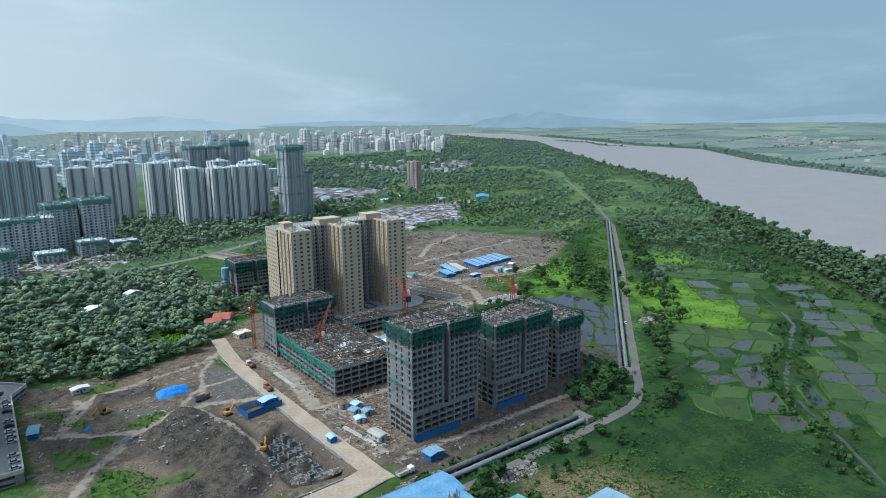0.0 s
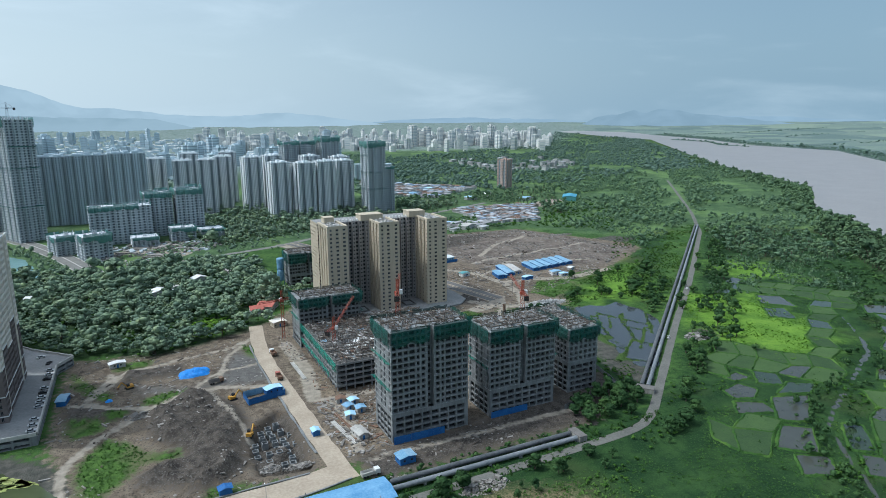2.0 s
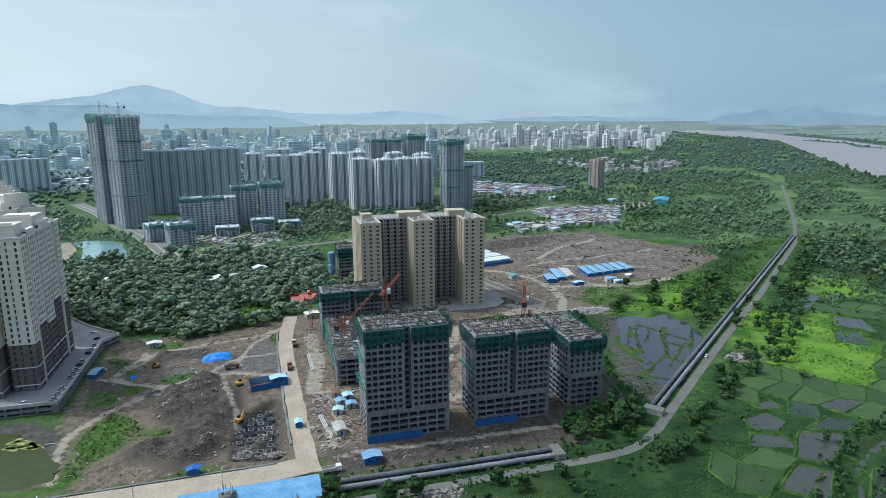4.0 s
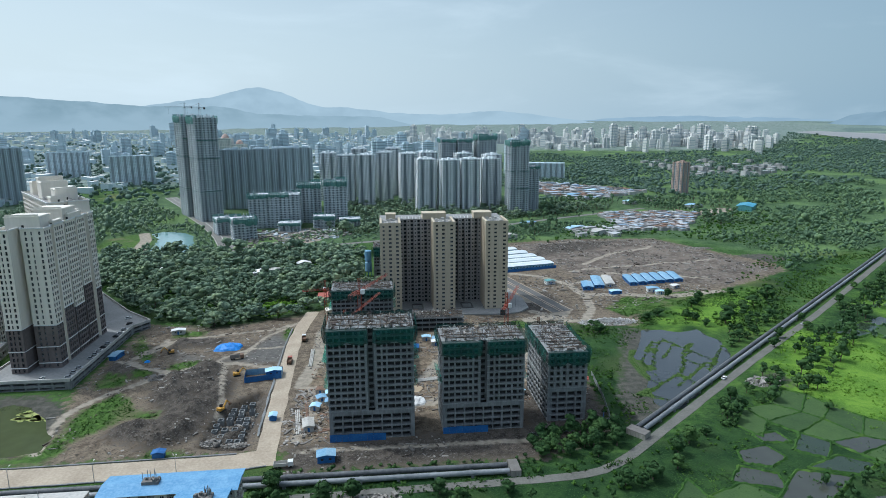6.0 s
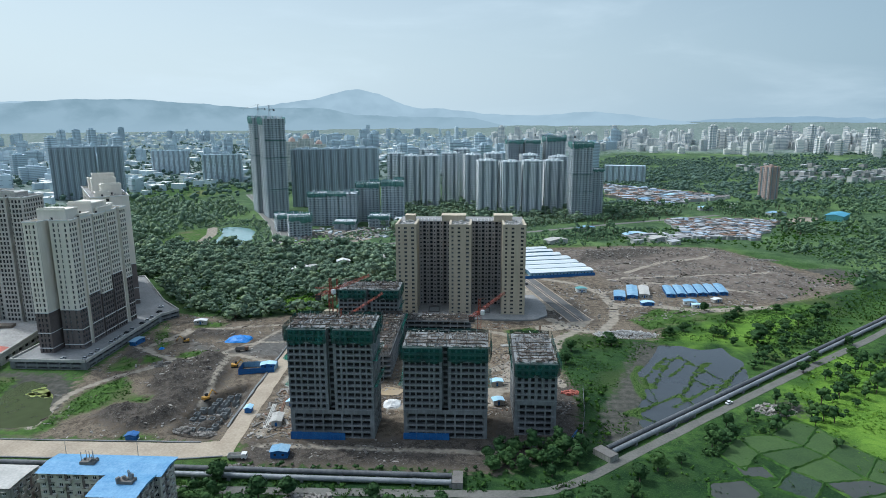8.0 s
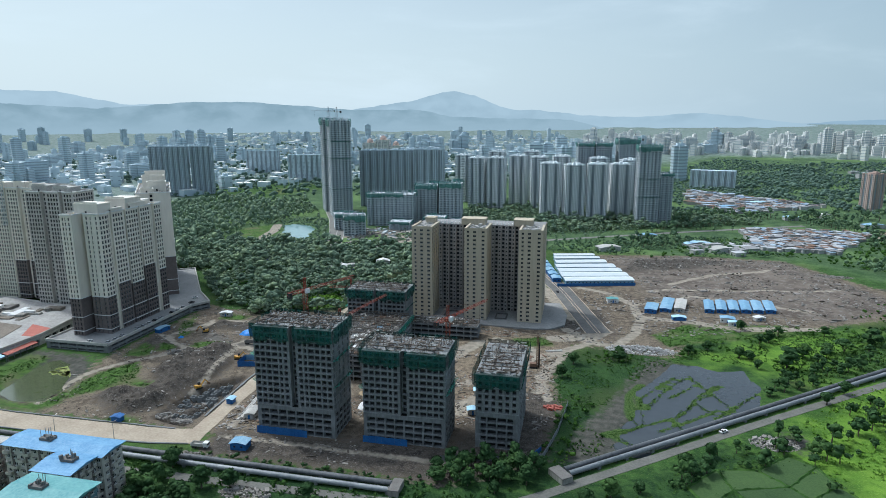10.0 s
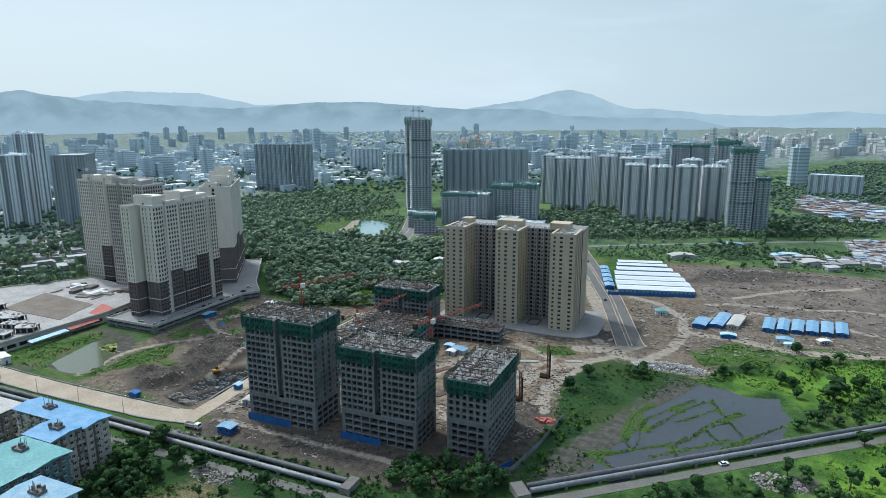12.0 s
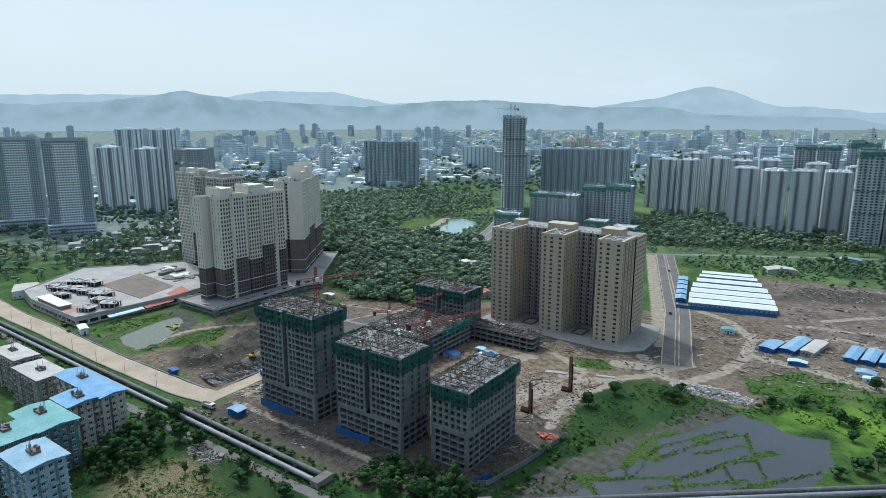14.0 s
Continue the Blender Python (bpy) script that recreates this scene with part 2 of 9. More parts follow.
def leaves(name, a, b, c, big=0.03):
    """Foliage: three greens by the tree, by patches of the wood and by the leaf clump."""
    m = surf(name, a, b, big, 1.0, 0.8, 0.9, spec=0.1, island=0.4, contrast=1.15)
    n, l = m.node_tree.nodes, m.node_tree.links
    p = n["Principled BSDF"]
    base = p.inputs["Base Color"].links[0].from_socket
    geo = n.new("ShaderNodeNewGeometry")
    nz = n.new("ShaderNodeTexNoise")
    nz.inputs["Scale"].default_value = 0.09
    l.new(geo.outputs["Position"], nz.inputs[0])
    mr = n.new("ShaderNodeMapRange")
    mr.inputs[1].default_value, mr.inputs[2].default_value = 0.5, 0.72
    l.new(nz.outputs[0], mr.inputs[0])
    mix = n.new("ShaderNodeMix")
    mix.data_type = "RGBA"
    mix.inputs[7].default_value = (*c, 1)
    l.new(mr.outputs[0], mix.inputs[0])
    l.new(base, mix.inputs[6])
    l.new(mix.outputs[2], p.inputs["Base Color"])
    return m


M["leaf"] = leaves("broad leaves", (0.020, 0.050, 0.019), (0.060, 0.116, 0.040), (0.082, 0.150, 0.044))
# the four below carry haze in their greens, lifted and blued with distance
M["leaf_dark"] = leaves("mangrove leaves", (0.042, 0.078, 0.044), (0.10, 0.158, 0.076), (0.120, 0.185, 0.080))
M["leaf_far"] = leaves("hazed distant woods", (0.080, 0.128, 0.105), (0.128, 0.190, 0.145), (0.15, 0.215, 0.145), 0.01)
M["leaf_plain"] = leaves("hazed plain thickets", (0.070, 0.122, 0.076), (0.134, 0.205, 0.112), (0.172, 0.250, 0.112), 0.02)
M["leaf_mid"] = leaves("haze-lightened leaves", (0.116, 0.172, 0.122), (0.215, 0.288, 0.185), (0.275, 0.345, 0.190), 0.02)
M["shrub"] = leaves("lush shrubs", (0.026, 0.068, 0.012), (0.066, 0.14, 0.025), (0.095, 0.185, 0.032))
M["blades"] = leaves("grass blades", (0.022, 0.058, 0.014), (0.056, 0.12, 0.025), (0.085, 0.155, 0.03))
M["weeds"] = leaves("fresh weeds", (0.040, 0.085, 0.018), (0.075, 0.145, 0.03), (0.10, 0.18, 0.04))
M["blades_fresh"] = leaves("fresh meadow grass", (0.075, 0.165, 0.018), (0.13, 0.245, 0.028), (0.16, 0.28, 0.035))
M["roof_dirt"] = surf("dirty unfinished deck", (0.045, 0.044, 0.043), (0.14, 0.135, 0.125), 0.35, 1.6, 0.95)
M["bars"] = surf("dark reinforcement bars", (0.05, 0.04, 0.035), (0.10, 0.075, 0.06), 0.5, 3.0, 0.8)


def water(name, colour, rough, bump, scale):
    m = surf(name, colour, tuple(min(1, c * 1.25) for c in colour), 0.02, 0.2, rough, spec=0.5)
    n, l = m.node_tree.nodes, m.node_tree.links
    geo = n.new("ShaderNodeNewGeometry")
    nz = n.new("ShaderNodeTexNoise")
    nz.inputs["Scale"].default_value, nz.inputs["Detail"].default_value = scale, 4
    l.new(geo.outputs["Position"], nz.inputs[0])
    bp = n.new("ShaderNodeBump")
    bp.inputs["Strength"].default_value, bp.inputs["Distance"].default_value = bump, 0.1
    l.new(nz.outputs[0], bp.inputs["Height"])
    l.new(bp.outputs[0], n["Principled BSDF"].inputs["Normal"])
    return m


M["river"] = water("silty river water", (0.25, 0.23, 0.215), 0.35, 0.3, 0.5)
M["pond"] = water("still grey water", (0.045, 0.052, 0.056), 0.06, 0.05, 0.8)
M["lake"] = water("green lake water", (0.16, 0.27, 0.27), 0.15, 0.1, 0.8)
M["paddy"] = water("flooded paddy", (0.052, 0.055, 0.044), 0.18, 0.06, 1.0)
M["pond_green"] = water("weedy green pond", (0.060, 0.075, 0.032), 0.12, 0.06, 0.8)
M["paddy_dark"] = water("weedy flooded paddy", (0.030, 0.046, 0.026), 0.16, 0.10, 1.4)
M["muddy"] = water("muddy ochre water", (0.36, 0.28, 0.18), 0.2, 0.05, 0.8)
M["rice"] = surf("young rice", (0.028, 0.058, 0.020), (0.066, 0.116, 0.034), 0.12, 1.4, 0.9, 0.5, each=0.8, contrast=1.3)


# hills glow in already hazed colours instead of being lit
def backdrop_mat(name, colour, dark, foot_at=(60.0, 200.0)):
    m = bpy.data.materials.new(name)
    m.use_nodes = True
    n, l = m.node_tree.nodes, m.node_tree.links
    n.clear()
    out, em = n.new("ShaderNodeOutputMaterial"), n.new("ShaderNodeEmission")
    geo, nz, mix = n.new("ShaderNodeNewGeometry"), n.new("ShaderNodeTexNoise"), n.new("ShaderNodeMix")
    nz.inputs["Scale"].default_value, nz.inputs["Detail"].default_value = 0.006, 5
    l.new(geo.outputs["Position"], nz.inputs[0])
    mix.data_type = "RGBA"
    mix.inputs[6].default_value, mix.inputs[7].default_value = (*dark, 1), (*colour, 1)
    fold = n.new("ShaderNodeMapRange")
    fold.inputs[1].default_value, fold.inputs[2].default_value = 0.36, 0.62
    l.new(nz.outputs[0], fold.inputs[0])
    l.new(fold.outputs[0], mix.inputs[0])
    # haze painted in: the glow pales slightly towards the foot
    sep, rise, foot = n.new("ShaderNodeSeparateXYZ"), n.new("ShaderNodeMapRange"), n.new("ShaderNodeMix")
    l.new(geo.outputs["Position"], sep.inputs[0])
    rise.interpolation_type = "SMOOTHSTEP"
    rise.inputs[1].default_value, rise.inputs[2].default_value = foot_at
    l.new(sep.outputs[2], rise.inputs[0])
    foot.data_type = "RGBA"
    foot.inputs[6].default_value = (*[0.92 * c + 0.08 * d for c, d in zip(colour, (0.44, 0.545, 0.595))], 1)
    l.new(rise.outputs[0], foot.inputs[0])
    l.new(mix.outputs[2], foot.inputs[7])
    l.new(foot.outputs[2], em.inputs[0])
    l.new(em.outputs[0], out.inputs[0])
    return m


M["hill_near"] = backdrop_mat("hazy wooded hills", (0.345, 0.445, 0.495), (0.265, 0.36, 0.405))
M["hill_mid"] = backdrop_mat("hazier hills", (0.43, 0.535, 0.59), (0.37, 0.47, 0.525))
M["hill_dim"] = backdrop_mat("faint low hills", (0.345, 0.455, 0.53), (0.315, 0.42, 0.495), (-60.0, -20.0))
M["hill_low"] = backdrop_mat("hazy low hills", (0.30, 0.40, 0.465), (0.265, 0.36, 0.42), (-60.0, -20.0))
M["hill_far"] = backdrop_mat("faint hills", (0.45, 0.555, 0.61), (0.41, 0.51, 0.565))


# ---- building blocks ----
class Geo:
    """Collects quads and boxes, with a material slot for each face, and links them as one mesh."""

    def __init__(self):
        self.v, self.f, self.m = [], [], []

    def face(self, pts, mi=0):
        k = len(self.v)
        self.v.extend(tuple(p) for p in pts)
        self.f.append(tuple(range(k, k + len(pts))))
        self.m.append(mi)

    def box(self, x0, x1, y0, y1, z0, z1, mi=0):
        k = len(self.v)
        self.v += [(x0, y0, z0), (x1, y0, z0), (x1, y1, z0), (x0, y1, z0), (x0, y0, z1), (x1, y0, z1), (x1, y1, z1), (x0, y1, z1)]
        self.f += [(k, k + 3, k + 2, k + 1), (k + 4, k + 5, k + 6, k + 7), (k, k + 1, k + 5, k + 4), (k + 1, k + 2, k + 6, k + 5), (k + 2, k + 3, k + 7, k + 6), (k + 3, k, k + 4, k + 7)]
        self.m += [mi] * 6

    def obox(self, c, sx, sy, sz, turn=0.0, mi=0, tilt=0.0):
        """A box of that size whose base centre is c, turned about z (degrees) and tilted."""
        k = len(self.v)
        q = Matrix.Translation(c) @ Euler((radians(tilt), 0, radians(turn))).to_matrix().to_4x4()
        for z in (0, sz):
            for x, y in ((-1, -1), (1, -1), (1, 1), (-1, 1)):
                self.v.append(tuple(q @ Vector((x * sx / 2, y * sy / 2, z))))
        self.f += [(k, k + 3, k + 2, k + 1), (k + 4, k + 5, k + 6, k + 7), (k, k + 1, k + 5, k + 4), (k + 1, k + 2, k + 6, k + 5), (k + 2, k + 3, k + 7, k + 6), (k + 3, k, k + 4, k + 7)]
        self.m += [mi] * 6

    def beam(self, p, q, w, mi=0):
        """A square bar from p to q."""
        p, q = Vector(p), Vector(q)
        d = (q - p).normalized()
        s = d.cross(Vector((0, 0, 1)) if abs(d.z) < 0.9 else Vector((1, 0, 0))).normalized()
        u = d.cross(s)
        k = len(self.v)
        for c in (p, q):
            for a, b in ((-1, -1), (1, -1), (1, 1), (-1, 1)):
                self.v.append(tuple(c + s * (a * w / 2) + u * (b * w / 2)))
        self.f += [(k, k + 3, k + 2, k + 1), (k + 4, k + 5, k + 6, k + 7), (k, k + 1, k + 5, k + 4), (k + 1, k + 2, k + 6, k + 5), (k + 2, k + 3, k + 7, k + 6), (k + 3, k, k + 4, k + 7)]
        self.m += [mi] * 6

    def tube(self, pts, r, sides=14, mi=0, caps=True):
        """A round tube along points."""
        pts = [Vector(p) for p in pts]
        k = len(self.v)
        for i, p in enumerate(pts):
            d = (pts[min(i + 1, len(pts) - 1)] - pts[max(i - 1, 0)]).normalized()
            s = d.cross(Vector((0, 0, 1)) if abs(d.z) < 0.9 else Vector((1, 0, 0))).normalized()
            u = d.cross(s)
            rr = r[i] if isinstance(r, (list, tuple)) else r
            for j in range(sides):
                a = 2 * math.pi * j / sides
                self.v.append(tuple(p + (s * math.cos(a) + u * math.sin(a)) * rr))
        for i in range(len(pts) - 1):
            for j in range(sides):
                a, b = k + i * sides + j, k + i * sides + (j + 1) % sides
                self.f.append((a, a + sides, b + sides, b))
                self.m.append(mi)
        if caps:
            self.f += [tuple(range(k, k + sides)), tuple(range(k + (len(pts) - 1) * sides, k + len(pts) * sides))]
            self.m += [mi, mi]

    def prism(self, poly, z0, z1, mi=0):
        n = len(poly)
        k = len(self.v)
        self.v += [(x, y, z0) for x, y in poly] + [(x, y, z1) for x, y in poly]
        self.f += [tuple(range(k + n, k + 2 * n)), tuple(reversed(range(k, k + n)))]
        self.f += [(k + i, k + (i + 1) % n, k + n + (i + 1) % n, k + n + i) for i in range(n)]
        self.m += [mi] * (n + 2)

    def mesh(self, name, mats):
        me = bpy.data.meshes.new(name)
        me.from_pydata(self.v, [], self.f)
        for m in mats:
            me.materials.append(m)
        if len(mats) > 1:
            me.polygons.foreach_set("material_index", self.m)
        me.update()
        return me

    def make(self, name, mats, parent=None, label="", smooth=False):
        mats = mats if isinstance(mats, (list, tuple)) else [mats]
        me = self.mesh(name, mats)
        if smooth:
            me.polygons.foreach_set("use_smooth", [True] * len(me.polygons))
        ob = new(name, me)
        ob.parent = parent
        return tagged(ob, label) if label else ob


def thing(name, label, category, group="", kind="", at=(0, 0, 0), turn=0.0):
    """An Empty at a thing's base, to carry its parts."""
    ob = new(name)
    ob.empty_display_size = 0.5
    ob.matrix_basis = pose(*at, 0, 0, turn)
    return tagged(ob, label, category, group, kind)


def tri_mesh(name, v, f, mats, slots=None, parent=None, smooth=False):
    """One mesh out of numpy arrays of points and triangles."""
    me = bpy.data.meshes.new(name)
    me.vertices.add(len(v))
    me.vertices.foreach_set("co", np.asarray(v, np.float32).ravel())
    me.loops.add(len(f) * 3)
    me.loops.foreach_set("vertex_index", np.asarray(f, np.int32).ravel())
    me.polygons.add(len(f))
    me.polygons.foreach_set("loop_start", np.arange(0, len(f) * 3, 3, dtype=np.int32))
    for m in mats:
        me.materials.append(m)
    if slots is not None:
        me.polygons.foreach_set("material_index", np.asarray(slots, np.int32))
    if smooth:
        me.polygons.foreach_set("use_smooth", np.ones(len(f), bool))
    me.update(calc_edges=True)
    me.validate()
    ob = new(name, me)
    ob.parent = parent
    return ob




def value_noise(x, y, seed=0):
    """Smooth noise from 0 to 1 over arrays of x and y."""
    xi, yi = np.floor(x).astype(np.int64), np.floor(y).astype(np.int64)
    fx, fy = x - xi, y - yi
    fx, fy = fx * fx * (3 - 2 * fx), fy * fy * (3 - 2 * fy)

    def h(a, b):
        n = (a * 374761393 + b * 668265263 + seed * 974634777) & 0xFFFFFFFF
        n = ((n ^ (n >> 13)) * 1274126177) & 0xFFFFFFFF
        return ((n ^ (n >> 16)) & 0xFFFF) / 65535.0

    return (h(xi, yi) * (1 - fx) + h(xi + 1, yi) * fx) * (1 - fy) + (h(xi, yi + 1) * (1 - fx) + h(xi + 1, yi + 1) * fx) * fy


def fbm(x, y, size, seed=0, octaves=4):
    total, amp, norm = 0.0, 1.0, 0.0
    for o in range(octaves):
        total = total + amp * value_noise(x / size * 2 ** o, y / size * 2 ** o, seed + o * 17)
        norm += amp
        amp *= 0.5
    return total / norm


def inside_distance(x, y, poly):
    """Signed distance to a polygon's edge over arrays, positive inside."""
    best, inside = np.full(np.shape(x), 1e9), np.zeros(np.shape(x), bool)
    n = len(poly)
    for i in range(n):
        (ax, ay), (bx, by) = poly[i], poly[(i + 1) % n]
        dx, dy = bx - ax, by - ay
        t = np.clip(((x - ax) * dx + (y - ay) * dy) / (dx * dx + dy * dy + 1e-9), 0, 1)
        best = np.minimum(best, np.hypot(x - ax - t * dx, y - ay - t * dy))
        cross = ((ay > y) != (by > y)) & (x < (bx - ax) * (y - ay) / (by - ay + 1e-12) + ax)
        inside ^= cross
    return np.where(inside, best, -best)


def line_distance(x, y, line):
    best = np.full(np.shape(x), 1e9)
    for (ax, ay), (bx, by) in zip(line, line[1:]):
        dx, dy = bx - ax, by - ay
        t = np.clip(((x - ax) * dx + (y - ay) * dy) / (dx * dx + dy * dy + 1e-9), 0, 1)
        best = np.minimum(best, np.hypot(x - ax - t * dx, y - ay - t * dy))
    return best


def step(x, a, b):
    t = np.clip((x - a) / (b - a), 0, 1)
    return t * t * (3 - 2 * t)

# shade of the set-back bays, painted as a darker wall colour
M["shaded_bay"] = surf("shaded balcony recess", (0.31, 0.355, 0.38), (0.41, 0.455, 0.475), 0.3, 1.0, 0.8)
M["debris"] = surf("mixed building debris", (0.08, 0.072, 0.063), (0.36, 0.335, 0.30), 0.4, 2.0, 0.95, island=1.6)
M["silver"] = surf("silver grey car paint", (0.40, 0.41, 0.42), (0.52, 0.53, 0.54), 0.5, 2.0, 0.3)
M["alu"] = surf("grey window frames", (0.20, 0.20, 0.20), (0.30, 0.30, 0.30), 0.5, 2.0, 0.5)


def open_mesh(mat, clear):
    """Lets part of the light through a woven net."""
    n, l = mat.node_tree.nodes, mat.node_tree.links
    out = [x for x in n if x.type == "OUTPUT_MATERIAL"][0]
    tr, mx = n.new("ShaderNodeBsdfTransparent"), n.new("ShaderNodeMixShader")
    mx.inputs[0].default_value = clear
    l.new(n["Principled BSDF"].outputs[0], mx.inputs[1])
    l.new(tr.outputs[0], mx.inputs[2])
    l.new(mx.outputs[0], out.inputs[0])


for key, clear_part in (("net", 0.26), ("net_light", 0.4), ("far_net", 0.2)):
    open_mesh(M[key], clear_part)

# ---- the lie of the land ----
MAIN_ROAD = [(-420, 214), (-250, 200), (-120, 190), (-66, 190.5), (15, 188), (100, 189.5), (113, 193)]
SITE_ROAD = [(112, 186), (110.5, 210), (108.5, 260), (106.5, 320), (107.5, 352), (112, 388)]
LANE = [(-120, 172), (40, 162), (120, 163), (203, 164.5), (238, 165.5), (252, 169.5), (262, 178), (272, 187), (370, 267), (468, 344), (655, 499), (766, 612), (1000, 870), (1229, 1126)]
WIDE_ROAD = [(289, 368), (262, 470), (235, 550), (198, 660)]
CROSS_ROAD = [(20, 600), (111, 628), (180, 650), (257, 695), (382, 762), (560, 850)]
HIGHWAY = [(8, 600), (-2, 630), (-22, 690), (-60, 780), (-100, 860), (-135, 950), (-200, 1080)]
SITE = [(0, 197), (118, 197), (120, 180), (228, 180), (262, 204), (268, 256), (262, 300), (275, 345), (300, 338), (330, 332), (345, 362), (440, 412), (525, 462), (532, 485), (470, 620), (378, 628),
        (285, 612), (276, 560), (262, 470), (180, 425), (150, 425), (120, 392), (77, 372), (21, 366), (4, 375), (4, 262), (16, 225)]
MOUNDS = [(60, 297), (68, 301), (75, 289), (84, 265), (85, 247), (80, 235), (79, 215), (72, 206), (62, 202), (40, 216), (37, 223), (46, 230), (57, 234), (54, 243), (46, 250), (42, 265), (44, 282)]
SPOIL_RIDGE = [(34, 340), (62, 338), (61, 325), (46, 326), (32, 323)]
DARK_EARTH = [(9, 305), (29, 294), (40, 287), (27, 282), (13, 284), (9, 291)]
GRAVEL = [(92, 348), (105, 334), (106, 296), (93, 294), (66, 300), (50, 312), (40, 316), (44, 304), (62, 300), (78, 308)]
MUD_FLAT = [(272, 206), (276, 232), (288, 256), (302, 290), (316, 326), (328, 324), (318, 300), (306, 280), (304, 252), (296, 236), (294, 216), (283, 203)]
FIELD = [(328, 334), (360, 360), (404, 400), (470, 410), (440, 360), (395, 306), (368, 322), (347, 318)]
DRY = [(156, 156), (184, 142), (188, 122), (160, 104), (142, 132)]
MARSH_BARS = [[(290, 231), (299, 238), (306, 245), (306, 264), (307, 274), (316, 287), (327, 304)], [(293, 232), (301, 223)], [(288, 232), (307, 245), (325, 259), (335, 281), (348, 297)], [(304, 243), (300, 254), (302, 276), (309, 290)], [(309, 262), (318, 282), (332, 304)], [(312, 240), (330, 256), (342, 268)], [(321, 277), (329, 286), (339, 300)], [(333, 276), (344, 287)], [(323, 241), (320, 252), (325, 263)], [(335, 307), (343, 285), (348, 273)], [(333, 273), (339, 263)], [(338, 257), (350, 271), (358, 282), (365, 291)]]
RUBBLE_FIELD = [(330, 470), (440, 420), (520, 470), (470, 615), (380, 622), (300, 600), (325, 520)]
PIT = [(82, 204), (92, 201.5), (102, 200.5), (103.5, 224), (103.5, 250), (99, 256), (88, 249), (82, 234), (80, 218)]
MARSH = [(290, 222), (293, 238), (303, 254), (306, 282), (320, 302), (330, 323), (341, 322), (353, 316), (365, 321), (368, 298), (363, 283), (350, 262), (322, 237), (300, 216)]
GREEN_POND = [(-14, 211), (-4, 208), (8, 206), (15, 209), (14, 222), (8, 232), (0, 242), (-8, 252), (-20, 257), (-26, 256), (-22, 240), (-18, 222)]
LAKE = [(-80, 615), (-40, 610), (-36, 618), (-43, 646), (-57, 700), (-75, 725), (-104, 735), (-112, 722), (-92, 690), (-84, 650)]
LAKE_LAWN = [(-150, 588), (-112, 598), (-96, 612), (-88, 650), (-98, 690), (-116, 726), (-136, 712), (-150, 690), (-142, 640)]
LUSH = [(262, 184), (300, 200), (360, 250), (450, 320), (560, 412), (690, 525), (800, 450), (640, 296), (560, 212), (480, 138), (380, 40), (150, 40), (112, 150), (116, 178), (212, 181)]
BRIGHT = [(352, 222), (384, 273), (425, 312), (448, 304), (478, 290), (452, 248), (446, 211), (400, 182), (366, 186), (376, 208)]
BRIGHT_FAR = [(520, 372), (552, 388), (574, 358), (546, 304), (512, 326)]
MEADOW = [(300, 330), (340, 330), (380, 310), (400, 330), (520, 425), (600, 500), (560, 520), (525, 460), (440, 410), (345, 360)]
RIVER = [(560, -300), (600, 50), (645, 175), (704, 271), (800, 365), (892, 463), (972, 569), (1090, 640), (1220, 731), (1340, 930), (1460, 1140), (1650, 1390), (1840, 1640), (2200, 2150), (2189, 2465), (2225, 2750), (2240, 2900),
         (2370, 2930), (2500, 2600), (2450, 2391), (2390, 2000), (2250, 1660), (2235, 1310), (1858, 893), (1632, 508), (1500, 0), (1400, -400)]
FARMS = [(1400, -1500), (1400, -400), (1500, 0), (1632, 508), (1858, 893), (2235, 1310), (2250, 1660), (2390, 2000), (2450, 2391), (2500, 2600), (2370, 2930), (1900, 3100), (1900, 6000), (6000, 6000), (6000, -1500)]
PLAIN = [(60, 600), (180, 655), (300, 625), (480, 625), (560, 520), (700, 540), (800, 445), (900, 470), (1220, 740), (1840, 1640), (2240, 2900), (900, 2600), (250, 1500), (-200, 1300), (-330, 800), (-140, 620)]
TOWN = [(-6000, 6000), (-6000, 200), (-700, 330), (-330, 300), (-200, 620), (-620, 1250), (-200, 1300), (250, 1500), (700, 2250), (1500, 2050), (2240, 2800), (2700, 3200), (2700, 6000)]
HUT_FIELDS = [[(459, 660), (532, 650), (612, 770), (600, 800), (470, 805)], [(440, 1030), (502, 920), (656, 1020), (640, 1100), (480, 1250)], [(380, 630), (440, 630), (470, 690), (400, 690)]]
WOOD_HOUSES = [(62, 500), (120, 552), (127, 423), (118, 418), (90, 530), (-30, 520)]
WOODLAND = [(4, 384), (8, 376), (24, 376), (47, 357), (60, 362), (75, 369), (104, 380), (114, 392), (122, 425), (146, 440), (146, 520), (150, 578), (100, 604), (0, 604), (-60, 606), (-105, 595), (-150, 640), (-260, 660), (-210, 500), (-120, 464), (-66, 468), (-10, 400)]
GLADE = [(72, 409), (85, 419), (99, 410), (96, 388), (82, 377), (72, 386)]
MANGROVE = [(470, 40), (500, 138), (572, 214), (640, 292), (700, 350), (780, 440), (900, 478), (800, 372), (704, 277), (650, 185), (600, 55)]
STREAM = [(480, 222), (450, 192), (426, 174), (388, 159), (369, 151), (335, 138), (316, 128), (301, 111), (283, 90), (262, 70), (240, 46)]
PIPE_DIR = Vector((0.776, 0.631, 0)).normalized()
ROADS = [(MAIN_ROAD, 13), (SITE_ROAD, 8.5), (LANE, 5.2), (WIDE_ROAD, 20), (CROSS_ROAD, 8), (HIGHWAY, 20)]


